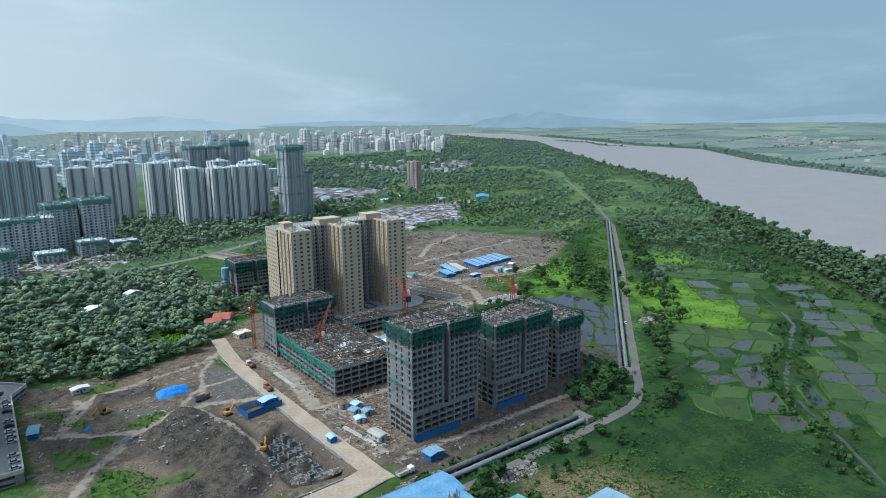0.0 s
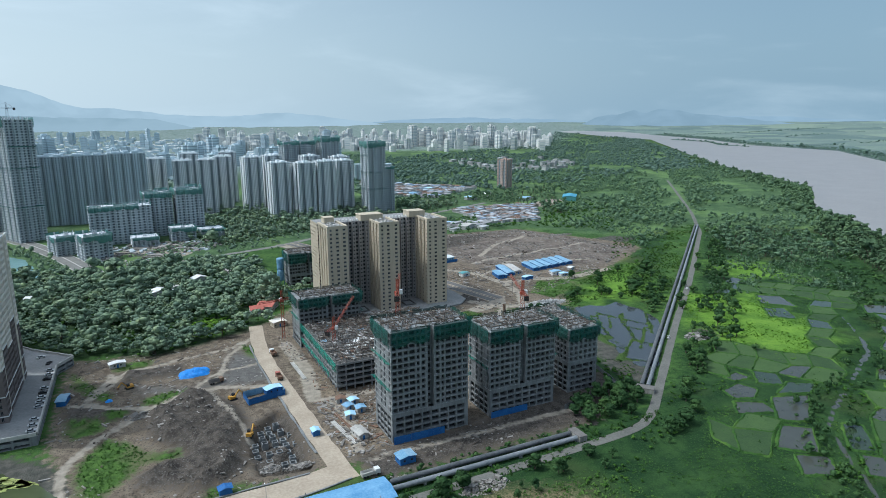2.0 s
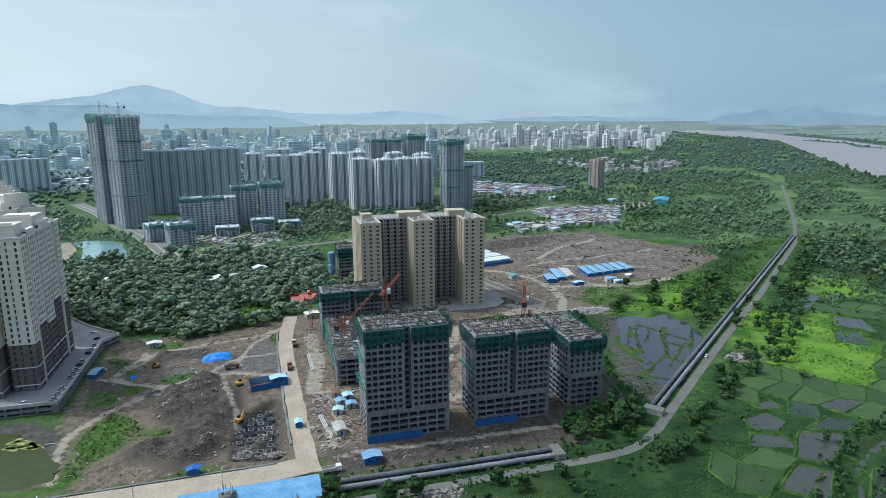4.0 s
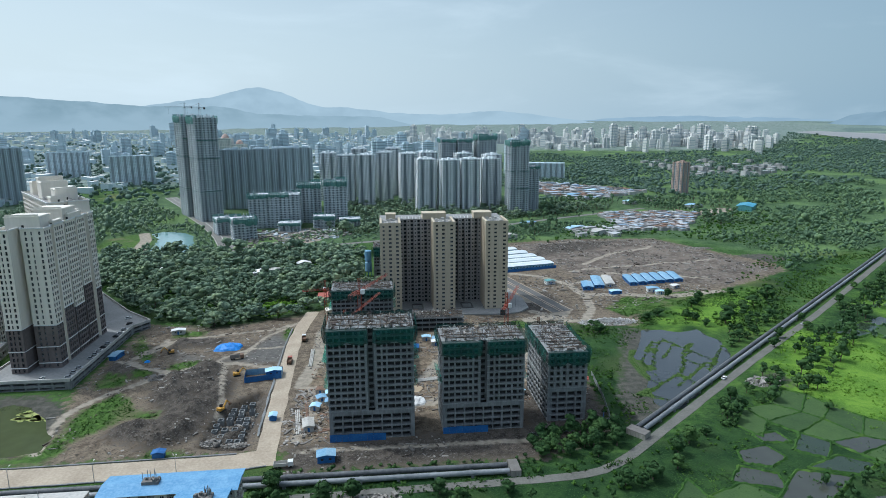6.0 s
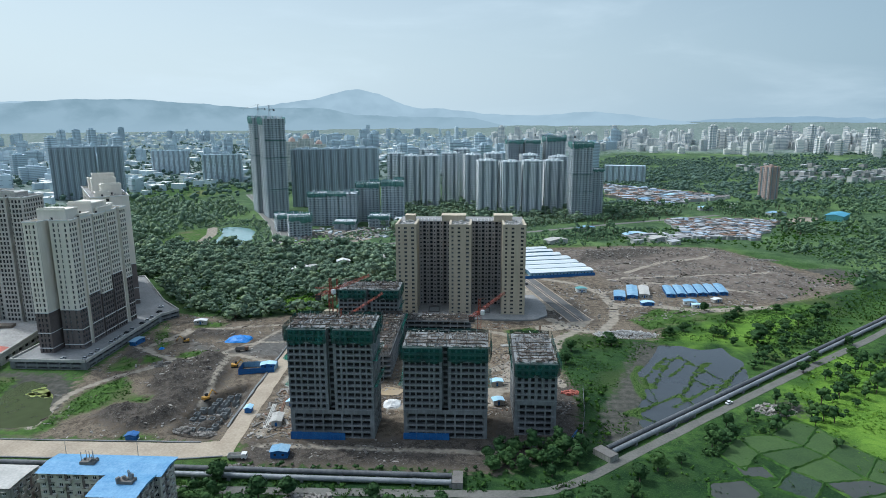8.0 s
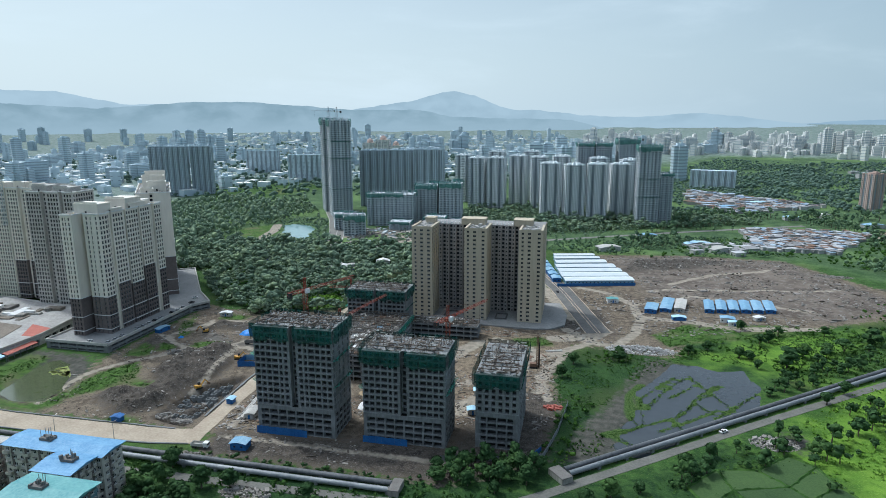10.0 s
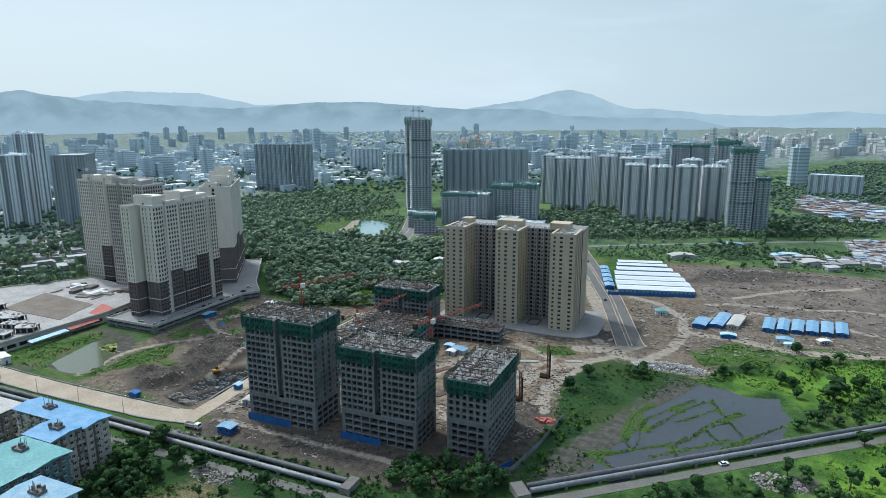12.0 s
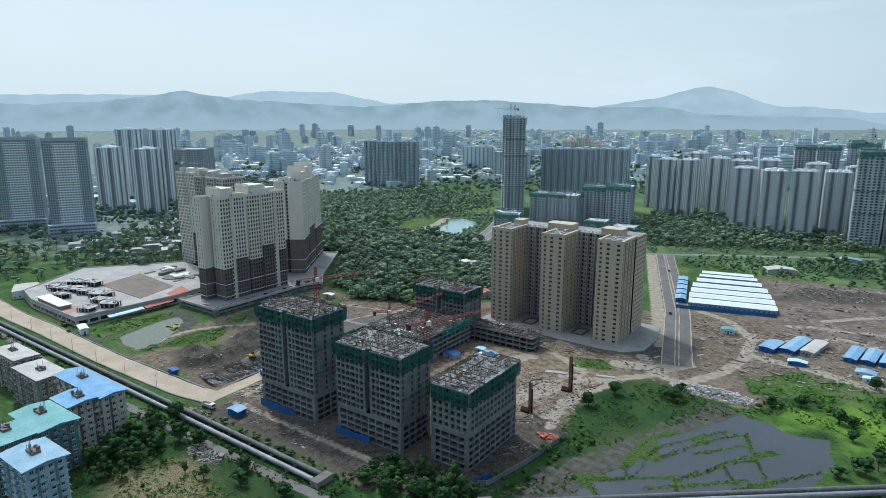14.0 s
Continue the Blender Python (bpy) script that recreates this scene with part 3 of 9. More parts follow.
def spread(lo, hi, step_size, limit, growth=1.13, fine=None):
    """Grid lines that are close between lo and hi and widen outwards."""
    mid = list(np.arange(lo, hi + 0.1, step_size))
    if fine:
        mid = sorted(mid + [v + step_size / 2 for v in mid if fine[0] < v < fine[1]])
    out, s = [], step_size
    a, b = lo, hi
    left, right = [], []
    while b < limit or a > -limit:
        s *= growth
        s2 = min(s, 260)
        if b < limit:
            b += s2
            right.append(b)
        if a > -limit:
            a -= s2
            left.append(a)
    return np.array(left[::-1] + mid + right)


def far_rise(x, y):
    """Raises the far ground to fit the camera's view, reaching the horizon close in."""
    return 105 * np.clip((np.hypot(x - 190, y + 20) - 1300) / 3300, 0, 1) ** 1.6


def ground_height(x, y):
    """Height of the land: mounds and pits on the building site, hollows under water."""
    site = inside_distance(x, y, SITE)
    h = (fbm(x, y, 14, 3) - 0.5) * 1.2 * step(site, 0, 10)
    m = inside_distance(x, y, MOUNDS)
    crest = 1 - np.abs(2 * fbm(x, y, 22, 11, 4) - 1) * 2.4
    h = h + step(m, -2, 9) * (0.9 + 3.4 * np.clip(crest, 0, 1) + 6.5 * (fbm(x, y, 12, 17, 4) - 0.44) + 3.4 * (fbm(x, y, 4.5, 18, 3) - 0.5))
    h = h + step(inside_distance(x, y, SPOIL_RIDGE), -2, 4) * (1.6 + 5 * (fbm(x, y, 7, 27, 4) - 0.4)) + step(inside_distance(x, y, DARK_EARTH), -2, 4) * (0.8 + 4 * (fbm(x, y, 7, 37, 4) - 0.4))
    r = inside_distance(x, y, RUBBLE_FIELD)
    h = h + step(r, 0, 30) * (2.2 + 5.0 * (fbm(x, y, 30, 21, 5) - 0.4))
    p = inside_distance(x, y, PIT)
    h = h * (1 - step(p, -3, 3)) - (4.4 - 2.2 * step(fbm(x, y, 9, 77), 0.5, 0.62)) * step(p + 2.4 * (fbm(x, y, 5, 79) - 0.5), -1, 3.5)
    h = h + 0.5 * (fbm(x, y, 40, 5) - 0.5) * step(-site, 0, 20)
    for road, wide in ROADS:
        d = line_distance(x, y, road)
        h = h * step(d, wide / 2 + 1.0, wide / 2 + 7)
    for ax, ay, bx, by in ((130, 200, 262, 254), (120, 258, 218, 360), (155, 372, 260, 425)):
        h = h * (1 - 0.85 * step(inside_distance(x, y, [(ax, ay), (bx, ay), (bx, by), (ax, by)]), -4, 3))
    d = inside_distance(x, y, MARSH)
    bar = np.full(np.shape(x), 1e3)
    for line in MARSH_BARS:
        bar = np.minimum(bar, line_distance(x, y, line))
    bar = bar + 1.6 * (fbm(x, y, 7, 9) - 0.5)
    flat = step(inside_distance(x, y, MUD_FLAT) + 6 * (fbm(x, y, 10, 19) - 0.5), -1, 2)
    h = h - step(d + 5 * (fbm(x, y, 9, 15) - 0.5), -4, 3) * (1.25 - np.maximum(1.1 * (1 - step(bar, 0.7, 1.9)), flat * (0.72 + 0.5 * fbm(x, y, 6, 29))) - 1.2 * np.clip(fbm(x, y, 14, 31) - 0.60, 0, 1) * 3)
    for pool in (GREEN_POND, LAKE):
        h = h - step(inside_distance(x, y, pool) + 6 * (fbm(x, y, 12, 51) - 0.5), -3, 3) * 1.6
    h = h - step(inside_distance(x, y, RIVER), -6, 30) * 4 + far_rise(x, y)
    h = h - step(1.3 - line_distance(x, y, STREAM) + 2 * (fbm(x, y, 9, 61) - 0.5), -1, 1.5) * 1.0
    return h


gx, gy = spread(-160, 620, 3.2, 4900, fine=(0, 112)), spread(60, 760, 3.2, 4850, fine=(198, 345))
GX, GY = np.meshgrid(gx, gy)
GZ = ground_height(GX, GY)
nx, ny = len(gx), len(gy)
idx = (np.arange(ny - 1)[:, None] * nx + np.arange(nx - 1)[None, :]).ravel()
tris = np.concatenate([np.stack([idx, idx + 1, idx + nx + 1], 1), np.stack([idx, idx + nx + 1, idx + nx], 1)])


def ground_material():
    """Land cover: grass, bare site earth, dust tracks, rice, farmland and town ground, each within its own outline.
    Haze is painted into the far zones, cloud shade into the lush one.
    """
    m = bpy.data.materials.new("land cover with painted haze")
    m.use_nodes = True
    n, l = m.node_tree.nodes, m.node_tree.links
    p = n["Principled BSDF"]
    p.inputs["Roughness"].default_value, p.inputs["Specular IOR Level"].default_value = 0.95, 0.15
    geo = n.new("ShaderNodeNewGeometry")

    def nz(scale, detail=4):
        t = n.new("ShaderNodeTexNoise")
        t.inputs["Scale"].default_value, t.inputs["Detail"].default_value = scale, detail
        l.new(geo.outputs["Position"], t.inputs[0])
        return t.outputs[0]

    def ramp(sock, lo, hi, a=0.0, b=1.0):
        r = n.new("ShaderNodeMapRange")
        for i, v in zip((1, 2, 3, 4), (lo, hi, a, b)):
            r.inputs[i].default_value = v
        l.new(sock, r.inputs[0])
        return r.outputs[0]

    def mix(fac, a, b):
        x = n.new("ShaderNodeMix")
        x.data_type = "RGBA"
        l.new(fac, x.inputs[0])
        for s, i in ((a, 6), (b, 7)):
            if isinstance(s, tuple):
                x.inputs[i].default_value = (*s, 1)
            else:
                l.new(s, x.inputs[i])
        return x.outputs[2]

    def zone(name, noise_sock, amp, soft):
        a = n.new("ShaderNodeAttribute")
        a.attribute_name = name
        ma = n.new("ShaderNodeMath")
        ma.operation = "MULTIPLY_ADD"
        l.new(noise_sock, ma.inputs[0])
        ma.inputs[1].default_value = amp
        l.new(a.outputs["Fac"], ma.inputs[2])
        return ramp(ma.outputs[0], amp / 2 - soft, amp / 2 + soft)

    big, mid, small, tiny = nz(0.012), nz(0.06, 6), nz(0.3, 6), nz(1.3, 6)
    grass = mix(ramp(mid, 0.38, 0.62), (0.032, 0.080, 0.018), (0.066, 0.132, 0.030))
    grass = mix(ramp(small, 0.45, 0.68), grass, (0.022, 0.054, 0.013))
    grass = mix(ramp(tiny, 0.52, 0.68), grass, (0.09, 0.13, 0.035))
    grass = mix(ramp(big, 0.56, 0.70), grass, (0.12, 0.14, 0.05))
    # meadow green, darkened to stand for the cloud shade lying over it
    lush = mix(ramp(mid, 0.38, 0.62), (0.013, 0.038, 0.012), (0.037, 0.080, 0.022))
    lush = mix(ramp(small, 0.46, 0.70), lush, (0.014, 0.038, 0.013))
    lush = mix(ramp(tiny, 0.54, 0.70), lush, (0.047, 0.092, 0.026))
    lush = mix(ramp(big, 0.56, 0.70), lush, (0.060, 0.084, 0.028))
    # yellow green crop; its tone also carries the sun between clouds
    bright = mix(ramp(mid, 0.35, 0.65), (0.080, 0.170, 0.02), (0.150, 0.265, 0.034))
    bright = mix(ramp(small, 0.5, 0.72), bright, (0.075, 0.165, 0.02))
    bright = mix(ramp(tiny, 0.54, 0.70), bright, (0.19, 0.30, 0.055))
    dirt = mix(ramp(mid, 0.36, 0.62), (0.085, 0.067, 0.049), (0.172, 0.138, 0.100))
    dirt = mix(ramp(small, 0.42, 0.70), dirt, (0.235, 0.192, 0.142))
    dirt = mix(ramp(tiny, 0.52, 0.68), dirt, (0.050, 0.043, 0.035))
    dust = mix(ramp(small, 0.35, 0.7), (0.24, 0.21, 0.165), (0.38, 0.335, 0.27))
    mud = mix(ramp(small, 0.35, 0.65), (0.038, 0.033, 0.028), (0.105, 0.090, 0.074))
    mud = mix(ramp(tiny, 0.53, 0.66), mud, (0.132, 0.122, 0.108))
    # distance haze mixed into the farmland greens, greyer and bluer
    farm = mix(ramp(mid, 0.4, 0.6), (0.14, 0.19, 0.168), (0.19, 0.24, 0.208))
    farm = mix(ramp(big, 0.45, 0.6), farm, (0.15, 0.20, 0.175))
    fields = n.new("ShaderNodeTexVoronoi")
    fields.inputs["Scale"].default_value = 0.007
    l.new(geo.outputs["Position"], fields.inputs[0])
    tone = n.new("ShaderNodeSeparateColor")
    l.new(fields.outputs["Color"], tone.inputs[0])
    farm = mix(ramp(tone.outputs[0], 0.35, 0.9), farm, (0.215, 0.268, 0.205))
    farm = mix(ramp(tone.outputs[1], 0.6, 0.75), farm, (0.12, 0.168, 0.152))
    # town ground greyed and paled to carry the haze
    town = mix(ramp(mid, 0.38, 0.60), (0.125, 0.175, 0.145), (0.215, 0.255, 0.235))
    red = mix(ramp(mid, 0.40, 0.62), (0.105, 0.086, 0.070), (0.175, 0.145, 0.12))
    red = mix(ramp(small, 0.5, 0.74), red, (0.24, 0.215, 0.185))
    silt = mix(ramp(small, 0.4, 0.7), (0.062, 0.062, 0.052), (0.115, 0.110, 0.092))
    col = mix(zone("lush", small, 24, 5), grass, lush)
    # greens of the plain lifted a little for haze
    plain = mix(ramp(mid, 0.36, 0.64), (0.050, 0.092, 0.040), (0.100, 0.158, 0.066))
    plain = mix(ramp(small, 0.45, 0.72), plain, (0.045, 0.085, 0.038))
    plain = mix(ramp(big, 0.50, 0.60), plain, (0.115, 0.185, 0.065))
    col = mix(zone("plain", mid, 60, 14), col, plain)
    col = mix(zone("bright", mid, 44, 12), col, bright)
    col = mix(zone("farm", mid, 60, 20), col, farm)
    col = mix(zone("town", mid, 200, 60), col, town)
    col = mix(zone("silt", small, 16, 2.5), col, silt)
    col = mix(zone("site", small, 18, 1.8), col, dirt)
    col = mix(zone("rubble", small, 26, 8), col, red)
    ochre = mix(ramp(small, 0.34, 0.62), (0.105, 0.082, 0.058), (0.27, 0.215, 0.15))
    ochre = mix(ramp(tiny, 0.53, 0.68), ochre, (0.09, 0.075, 0.06))
    col = mix(zone("ochre", mid, 30, 5), col, ochre)
    col = mix(zone("mud", small, 20, 3), col, mud)
    sedge = mix(ramp(tiny, 0.4, 0.6), (0.035, 0.072, 0.018), (0.080, 0.125, 0.032))
    col = mix(zone("bars", small, 1.6, 0.5), col, sedge)
    weeds = mix(ramp(small, 0.35, 0.65), (0.040, 0.080, 0.018), (0.085, 0.155, 0.032))
    weeds = mix(ramp(mid, 0.5, 0.65), weeds, (0.11, 0.125, 0.055))
    gravel = mix(ramp(small, 0.3, 0.7), (0.095, 0.090, 0.082), (0.155, 0.147, 0.134))
    # darker green ground wherever the woods stand
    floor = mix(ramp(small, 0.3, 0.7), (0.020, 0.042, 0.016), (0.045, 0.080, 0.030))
    dry = mix(ramp(tiny, 0.38, 0.62), (0.085, 0.092, 0.040), (0.23, 0.185, 0.11))
    col = mix(zone("gravel", small, 16, 5), col, gravel)
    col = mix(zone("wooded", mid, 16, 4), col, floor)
    col = mix(zone("dry", small, 18, 6), col, dry)
    col = mix(zone("green_patch", small, 9, 2), col, weeds)
    col = mix(zone("track", small, 3.4, 0.7), col, dust)
    l.new(col, p.inputs["Base Color"])
    bp = n.new("ShaderNodeBump")
    bp.inputs["Strength"].default_value, bp.inputs["Distance"].default_value = 0.7, 0.7
    l.new(tiny, bp.inputs["Height"])
    l.new(bp.outputs[0], p.inputs["Normal"])
    return m


ground = tri_mesh("ground", np.stack([GX.ravel(), GY.ravel(), GZ.ravel()], 1), tris, [ground_material()], smooth=True)
tagged(ground, "green river plain with a bare earth building site", "ground", kind="structure")


def land(name, values):
    a = ground.data.attributes.new(name, "FLOAT", "POINT")
    a.data.foreach_set("value", np.asarray(values, np.float32).ravel())


TRACKS = [
    ([(105, 285), (77, 297), (63, 297), (53, 290), (44, 285)], 2.0), ([(44, 288), (29, 294), (17, 306), (19, 316), (26, 331), (27, 340)], 1.7), ([(5, 311), (17, 302), (43, 286)], 1.7), ([(77, 304), (88, 340), (109, 370)], 1.3),
    ([(100, 360), (92, 353), (70, 349), (50, 343), (36, 342), (21, 315), (17, 306)], 1.6), ([(72, 296), (78, 264), (82, 246), (83, 233)], 1.3), ([(60, 296), (44, 285), (35, 276), (24, 265), (15, 250), (12, 242), (12, 224), (16, 206)], 1.9),
    ([(31, 337), (25, 327), (19, 310)], 1.8), ([(66, 300), (74, 312), (84, 318), (105, 322)], 1.2),
    ([(118, 262), (124, 300), (122, 345)], 4.0), ([(122, 205), (128, 240), (122, 258), (160, 256)], 2.2), ([(124, 196), (140, 196), (235, 194)], 1.6),
    ([(268, 372), (285, 350), (298, 345), (312, 372), (318, 400), (316, 440), (296, 470), (276, 480)], 3.2), ([(316, 440), (345, 452), (360, 470), (400, 455), (440, 440)], 2.0),
    ([(235, 300), (262, 325), (285, 350)], 3.0), ([(215, 270), (245, 300), (250, 330), (225, 345)], 2.5), ([(255, 270), (262, 300), (240, 320)], 2.0), ([(185, 265), (200, 300), (215, 335)], 5.0), ([(222, 240), (232, 268), (246, 300)], 4.5), ([(178, 234), (214, 244), (240, 262)], 3.5), ([(262, 262), (256, 290), (270, 330)], 2.5),
    ([(272, 396), (249, 466), (222, 546), (185, 656)], 4.6), ([(292, 372), (284, 360), (262, 352)], 6.0), ([(320, 408), (350, 405), (380, 395), (430, 405)], 4.0), ([(350, 500), (390, 540), (440, 560)], 2.5), ([(622, 786), (650, 806), (676, 822)], 17.0), ([(330, 480), (400, 490), (480, 500)], 2.0),
    ([(60, 625), (90, 660), (40, 690), (10, 680)], 6.0), ([(-84, 612), (-96, 640), (-103, 680), (-120, 722)], 6.0), ([(-60, 604), (-88, 606), (-100, 620)], 4.0), ([(0, 660), (30, 690), (80, 720)], 8.0),
]
track = np.full(GX.shape, -1e3)
for line, half in TRACKS:
    track = np.maximum(track, half - line_distance(GX, GY, line))
GREENS = [[(18, 245), (27, 263), (35, 255), (44, 241), (55, 239), (54, 233), (42, 234), (37, 228), (24, 212), (17, 232)], [(11, 289), (25, 282), (25, 273), (14, 269), (10, 276)], [(43, 299), (51, 303), (62, 302), (59, 295), (49, 289), (42, 292)], [(98, 358), (107, 346), (105, 328), (98, 337)],
          [(8, 352), (18, 330), (28, 312), (27, 303), (19, 312), (9, 332)], [(27, 288), (36, 289), (33, 282), (26, 279)], [(27, 358), (48, 354), (45, 343), (29, 344)], [(62, 197.5), (78, 197.5), (76, 202), (62, 203)], GLADE,
          [(238, 332), (262, 340), (256, 352), (236, 346)], [(330, 352), (420, 392), (420, 410), (350, 400), (322, 372)], [(-48, 202), (-14, 203), (-18, 222), (-27, 258), (-43, 260)], [(-14, 199), (22, 198), (27, 208), (18, 224), (17, 207), (8, 203), (-14, 208)], LAKE_LAWN]
green_patch = np.full(GX.shape, -1e3)
for poly in GREENS:
    green_patch = np.maximum(green_patch, inside_distance(GX, GY, poly))
MUDS = [MOUNDS, PIT, SPOIL_RIDGE, DARK_EARTH, [(122, 181), (228, 181), (258, 203), (262, 212), (120, 199)], [(258, 372), (300, 366), (290, 420), (262, 420)], [(225, 203), (264, 206), (268, 262), (256, 272), (240, 256), (228, 240)], [(310, 540), (380, 560), (420, 600), (330, 596)]]
mud = np.full(GX.shape, -1e3)
for poly in MUDS:
    mud = np.maximum(mud, inside_distance(GX, GY, poly))
BANKS = [MUD_FLAT, [(300, 282), (306, 296), (318, 330), (332, 324), (322, 300), (312, 284)], [(-46, 200), (28, 198), (33, 207), (21, 228), (9, 250), (-8, 264), (-46, 266)], [(410, 455), (470, 470), (560, 505), (545, 530), (480, 520)],
         [(366, 232), (376, 240), (372, 250), (360, 244)], [(-128, 668), (-112, 660), (-108, 700), (-118, 730)]]
silt = np.full(GX.shape, -1e3)
for poly in BANKS:
    silt = np.maximum(silt, inside_distance(GX, GY, poly))
MARSH_EDGE = [(230, 181), (262, 184), (284, 202), (300, 262), (330, 330), (300, 345), (270, 330), (262, 300), (266, 256), (258, 204)]
land("lush", np.maximum(np.maximum(inside_distance(GX, GY, LUSH), inside_distance(GX, GY, MEADOW)), inside_distance(GX, GY, MARSH_EDGE) + 4))
land("bright", np.maximum(np.maximum(inside_distance(GX, GY, BRIGHT), inside_distance(GX, GY, BRIGHT_FAR)), inside_distance(GX, GY, FIELD) - 7))
land("gravel", inside_distance(GX, GY, GRAVEL))
land("dry", inside_distance(GX, GY, DRY))
UNDER_TOWERS = [(130, 680), (250, 735), (360, 785), (520, 855), (430, 900), (300, 920), (100, 960), (100, 720)]
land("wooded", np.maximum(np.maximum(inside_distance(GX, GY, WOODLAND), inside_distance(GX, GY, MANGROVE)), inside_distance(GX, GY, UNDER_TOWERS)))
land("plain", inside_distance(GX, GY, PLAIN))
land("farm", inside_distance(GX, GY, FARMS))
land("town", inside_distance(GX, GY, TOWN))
land("silt", silt)
land("site", inside_distance(GX, GY, SITE))
land("rubble", inside_distance(GX, GY, RUBBLE_FIELD))
land("mud", mud)
COURT = [(176, 228), (222, 230), (250, 264), (268, 330), (258, 356), (216, 352), (176, 336)]
land("ochre", np.maximum(inside_distance(GX, GY, COURT), inside_distance(GX, GY, [(116, 200), (136, 204), (136, 262), (120, 330), (115, 330)]) - 4))
land("green_patch", green_patch)
land("track", track)
bars = np.full(GX.shape, -1e3)
for line in MARSH_BARS:
    bars = np.maximum(bars, 2.2 - line_distance(GX, GY, line))
land("bars", bars)


def ribbon(name, line, width, mat, label, category, z=0.12, thick=0.35, edge=0.0, seed=1):
    """A road as a slab along a line, with slightly uneven edges."""
    pts = [Vector((x, y, 0)) for x, y in line]
    fine = []
    for a, b in zip(pts, pts[1:]):
        n = max(1, int((b - a).length / 7))
        fine += [a.lerp(b, i / n) for i in range(n)]
    fine.append(pts[-1])
    for _ in range(3):
        fine = [fine[0]] + [(fine[i - 1] + fine[i] * 2 + fine[i + 1]) / 4 for i in range(1, len(fine) - 1)] + [fine[-1]]
    rnd = random.Random(seed)
    g = Geo()
    rows = []
    for i, p in enumerate(fine):
        d = (fine[min(i + 1, len(fine) - 1)] - fine[max(i - 1, 0)]).normalized()
        s = Vector((-d.y, d.x, 0))
        a, b = width / 2 + rnd.uniform(-edge, edge), width / 2 + rnd.uniform(-edge, edge)
        rows.append((p + s * a, p - s * b))
    for (a, b), (c, d) in zip(rows, rows[1:]):
        up, down = Vector((0, 0, z)), Vector((0, 0, z - thick))
        g.face((b + up, d + up, c + up, a + up))
        g.face((a + up, c + up, c + down, a + down))
        g.face((d + up, b + up, b + down, d + down))
    return tagged(g.make(name, mat), label, category, kind="structure")


ribbon("road", MAIN_ROAD, 13, M["road_dust"], "wide dusty concrete road along the pipes", "road", z=0.16, edge=0.25)
ribbon("road", SITE_ROAD, 8.5, M["road_dust"], "dusty concrete road into the building site", "road", z=0.14, edge=0.4)
ribbon("lane", LANE, 4.6, M["lane"], "narrow worn service lane beside the pipes", "road", z=0.13, edge=0.2)
ribbon("road", WIDE_ROAD, 17, M["asphalt"], "wide new dark asphalt road past the towers", "road", z=0.15)
ribbon("road", CROSS_ROAD, 8, M["road_grey"], "pale road across the fields", "road", z=0.14)
ribbon("highway", HIGHWAY, 19, M["road_grey"], "curving dual road by the lake", "road", z=0.15)
for k, off in enumerate((-8.3, -1.1, 1.1, 8.3)):
    shift = Vector((0.95, 0.31, 0)) * off
    ribbon("kerb", [(x + shift.x, y + shift.y) for x, y in WIDE_ROAD], 0.6, M["road_dust"], "dusty concrete kerb of the wide road", "kerb", z=0.32, edge=0.2, seed=k)
for off in (-9.2, 0.0, 9.2):
    ribbon("kerb", [(x + off * 0.92, y + off * 0.38) for x, y in HIGHWAY], 0.7, M["concrete_pale"], "pale concrete kerb of the curving road", "kerb", z=0.4)
ribbon("kerb", [(x - 6.7 * 0.1, y + 7.0) for x, y in MAIN_ROAD[1:-1]], 0.6, M["concrete"], "broken concrete kerb of the dusty road", "kerb", z=0.55, edge=0.2)
ribbon("kerb", [(x, y - 7.0) for x, y in MAIN_ROAD[1:]], 0.6, M["concrete"], "broken concrete kerb of the dusty road", "kerb", z=0.5, edge=0.2)
ribbon("kerb", [(x - 5.2, y) for x, y in SITE_ROAD[1:-1]], 1.0, M["concrete"], "broken concrete kerb of the site road", "kerb", z=0.6, edge=0.35)


def sheet(name, poly, z, mat, label, category, grow=0.0):
    c = Vector((sum(p[0] for p in poly) / len(poly), sum(p[1] for p in poly) / len(poly)))
    g = Geo()
    pts = []
    for x, y in poly:
        d = Vector((x, y)) - c
        d = d + d.normalized() * grow
        pts.append((c.x + d.x, c.y + d.y, z))
    g.face(pts)
    return tagged(g.make(name, mat), label, category, kind="structure")




def river():
    """The river's sheet, cut fine enough to follow the raised far ground."""
    bm = bmesh.new()
    face = bm.faces.new([bm.verts.new((x, y, 0)) for x, y in RIVER])
    bmesh.ops.triangulate(bm, faces=[face])
    for axis, lo, hi in ((0, 600, 2500), (1, -200, 2900)):
        for c in np.arange(lo, hi, 120.0):
            co, no = ((c, 0, 0), (1, 0, 0)) if axis == 0 else ((0, c, 0), (0, 1, 0))
            bmesh.ops.bisect_plane(bm, geom=bm.verts[:] + bm.edges[:] + bm.faces[:], plane_co=co, plane_no=no)
    for v in bm.verts:
        v.co.z = 0.32 + float(far_rise(np.array(v.co.x), np.array(v.co.y)))
    me = bpy.data.meshes.new("water")
    bm.to_mesh(me)
    bm.free()
    me.materials.append(M["river"])
    tagged(new("water", me), "broad silty grey brown river", "river", kind="structure")
    g = Geo()
    pts = [(2252, 2086), (2268, 1892), (2160, 1740), (2173, 1618), (2190, 1620), (2195, 1740), (2300, 1892), (2290, 2086)]
    g.face([(x, y, 1.2 + float(far_rise(np.array(x), np.array(y)))) for x, y in pts])
    tagged(g.make("ground", M["leaf_far"]), "low green island in the far river", "island", kind="structure")


river()

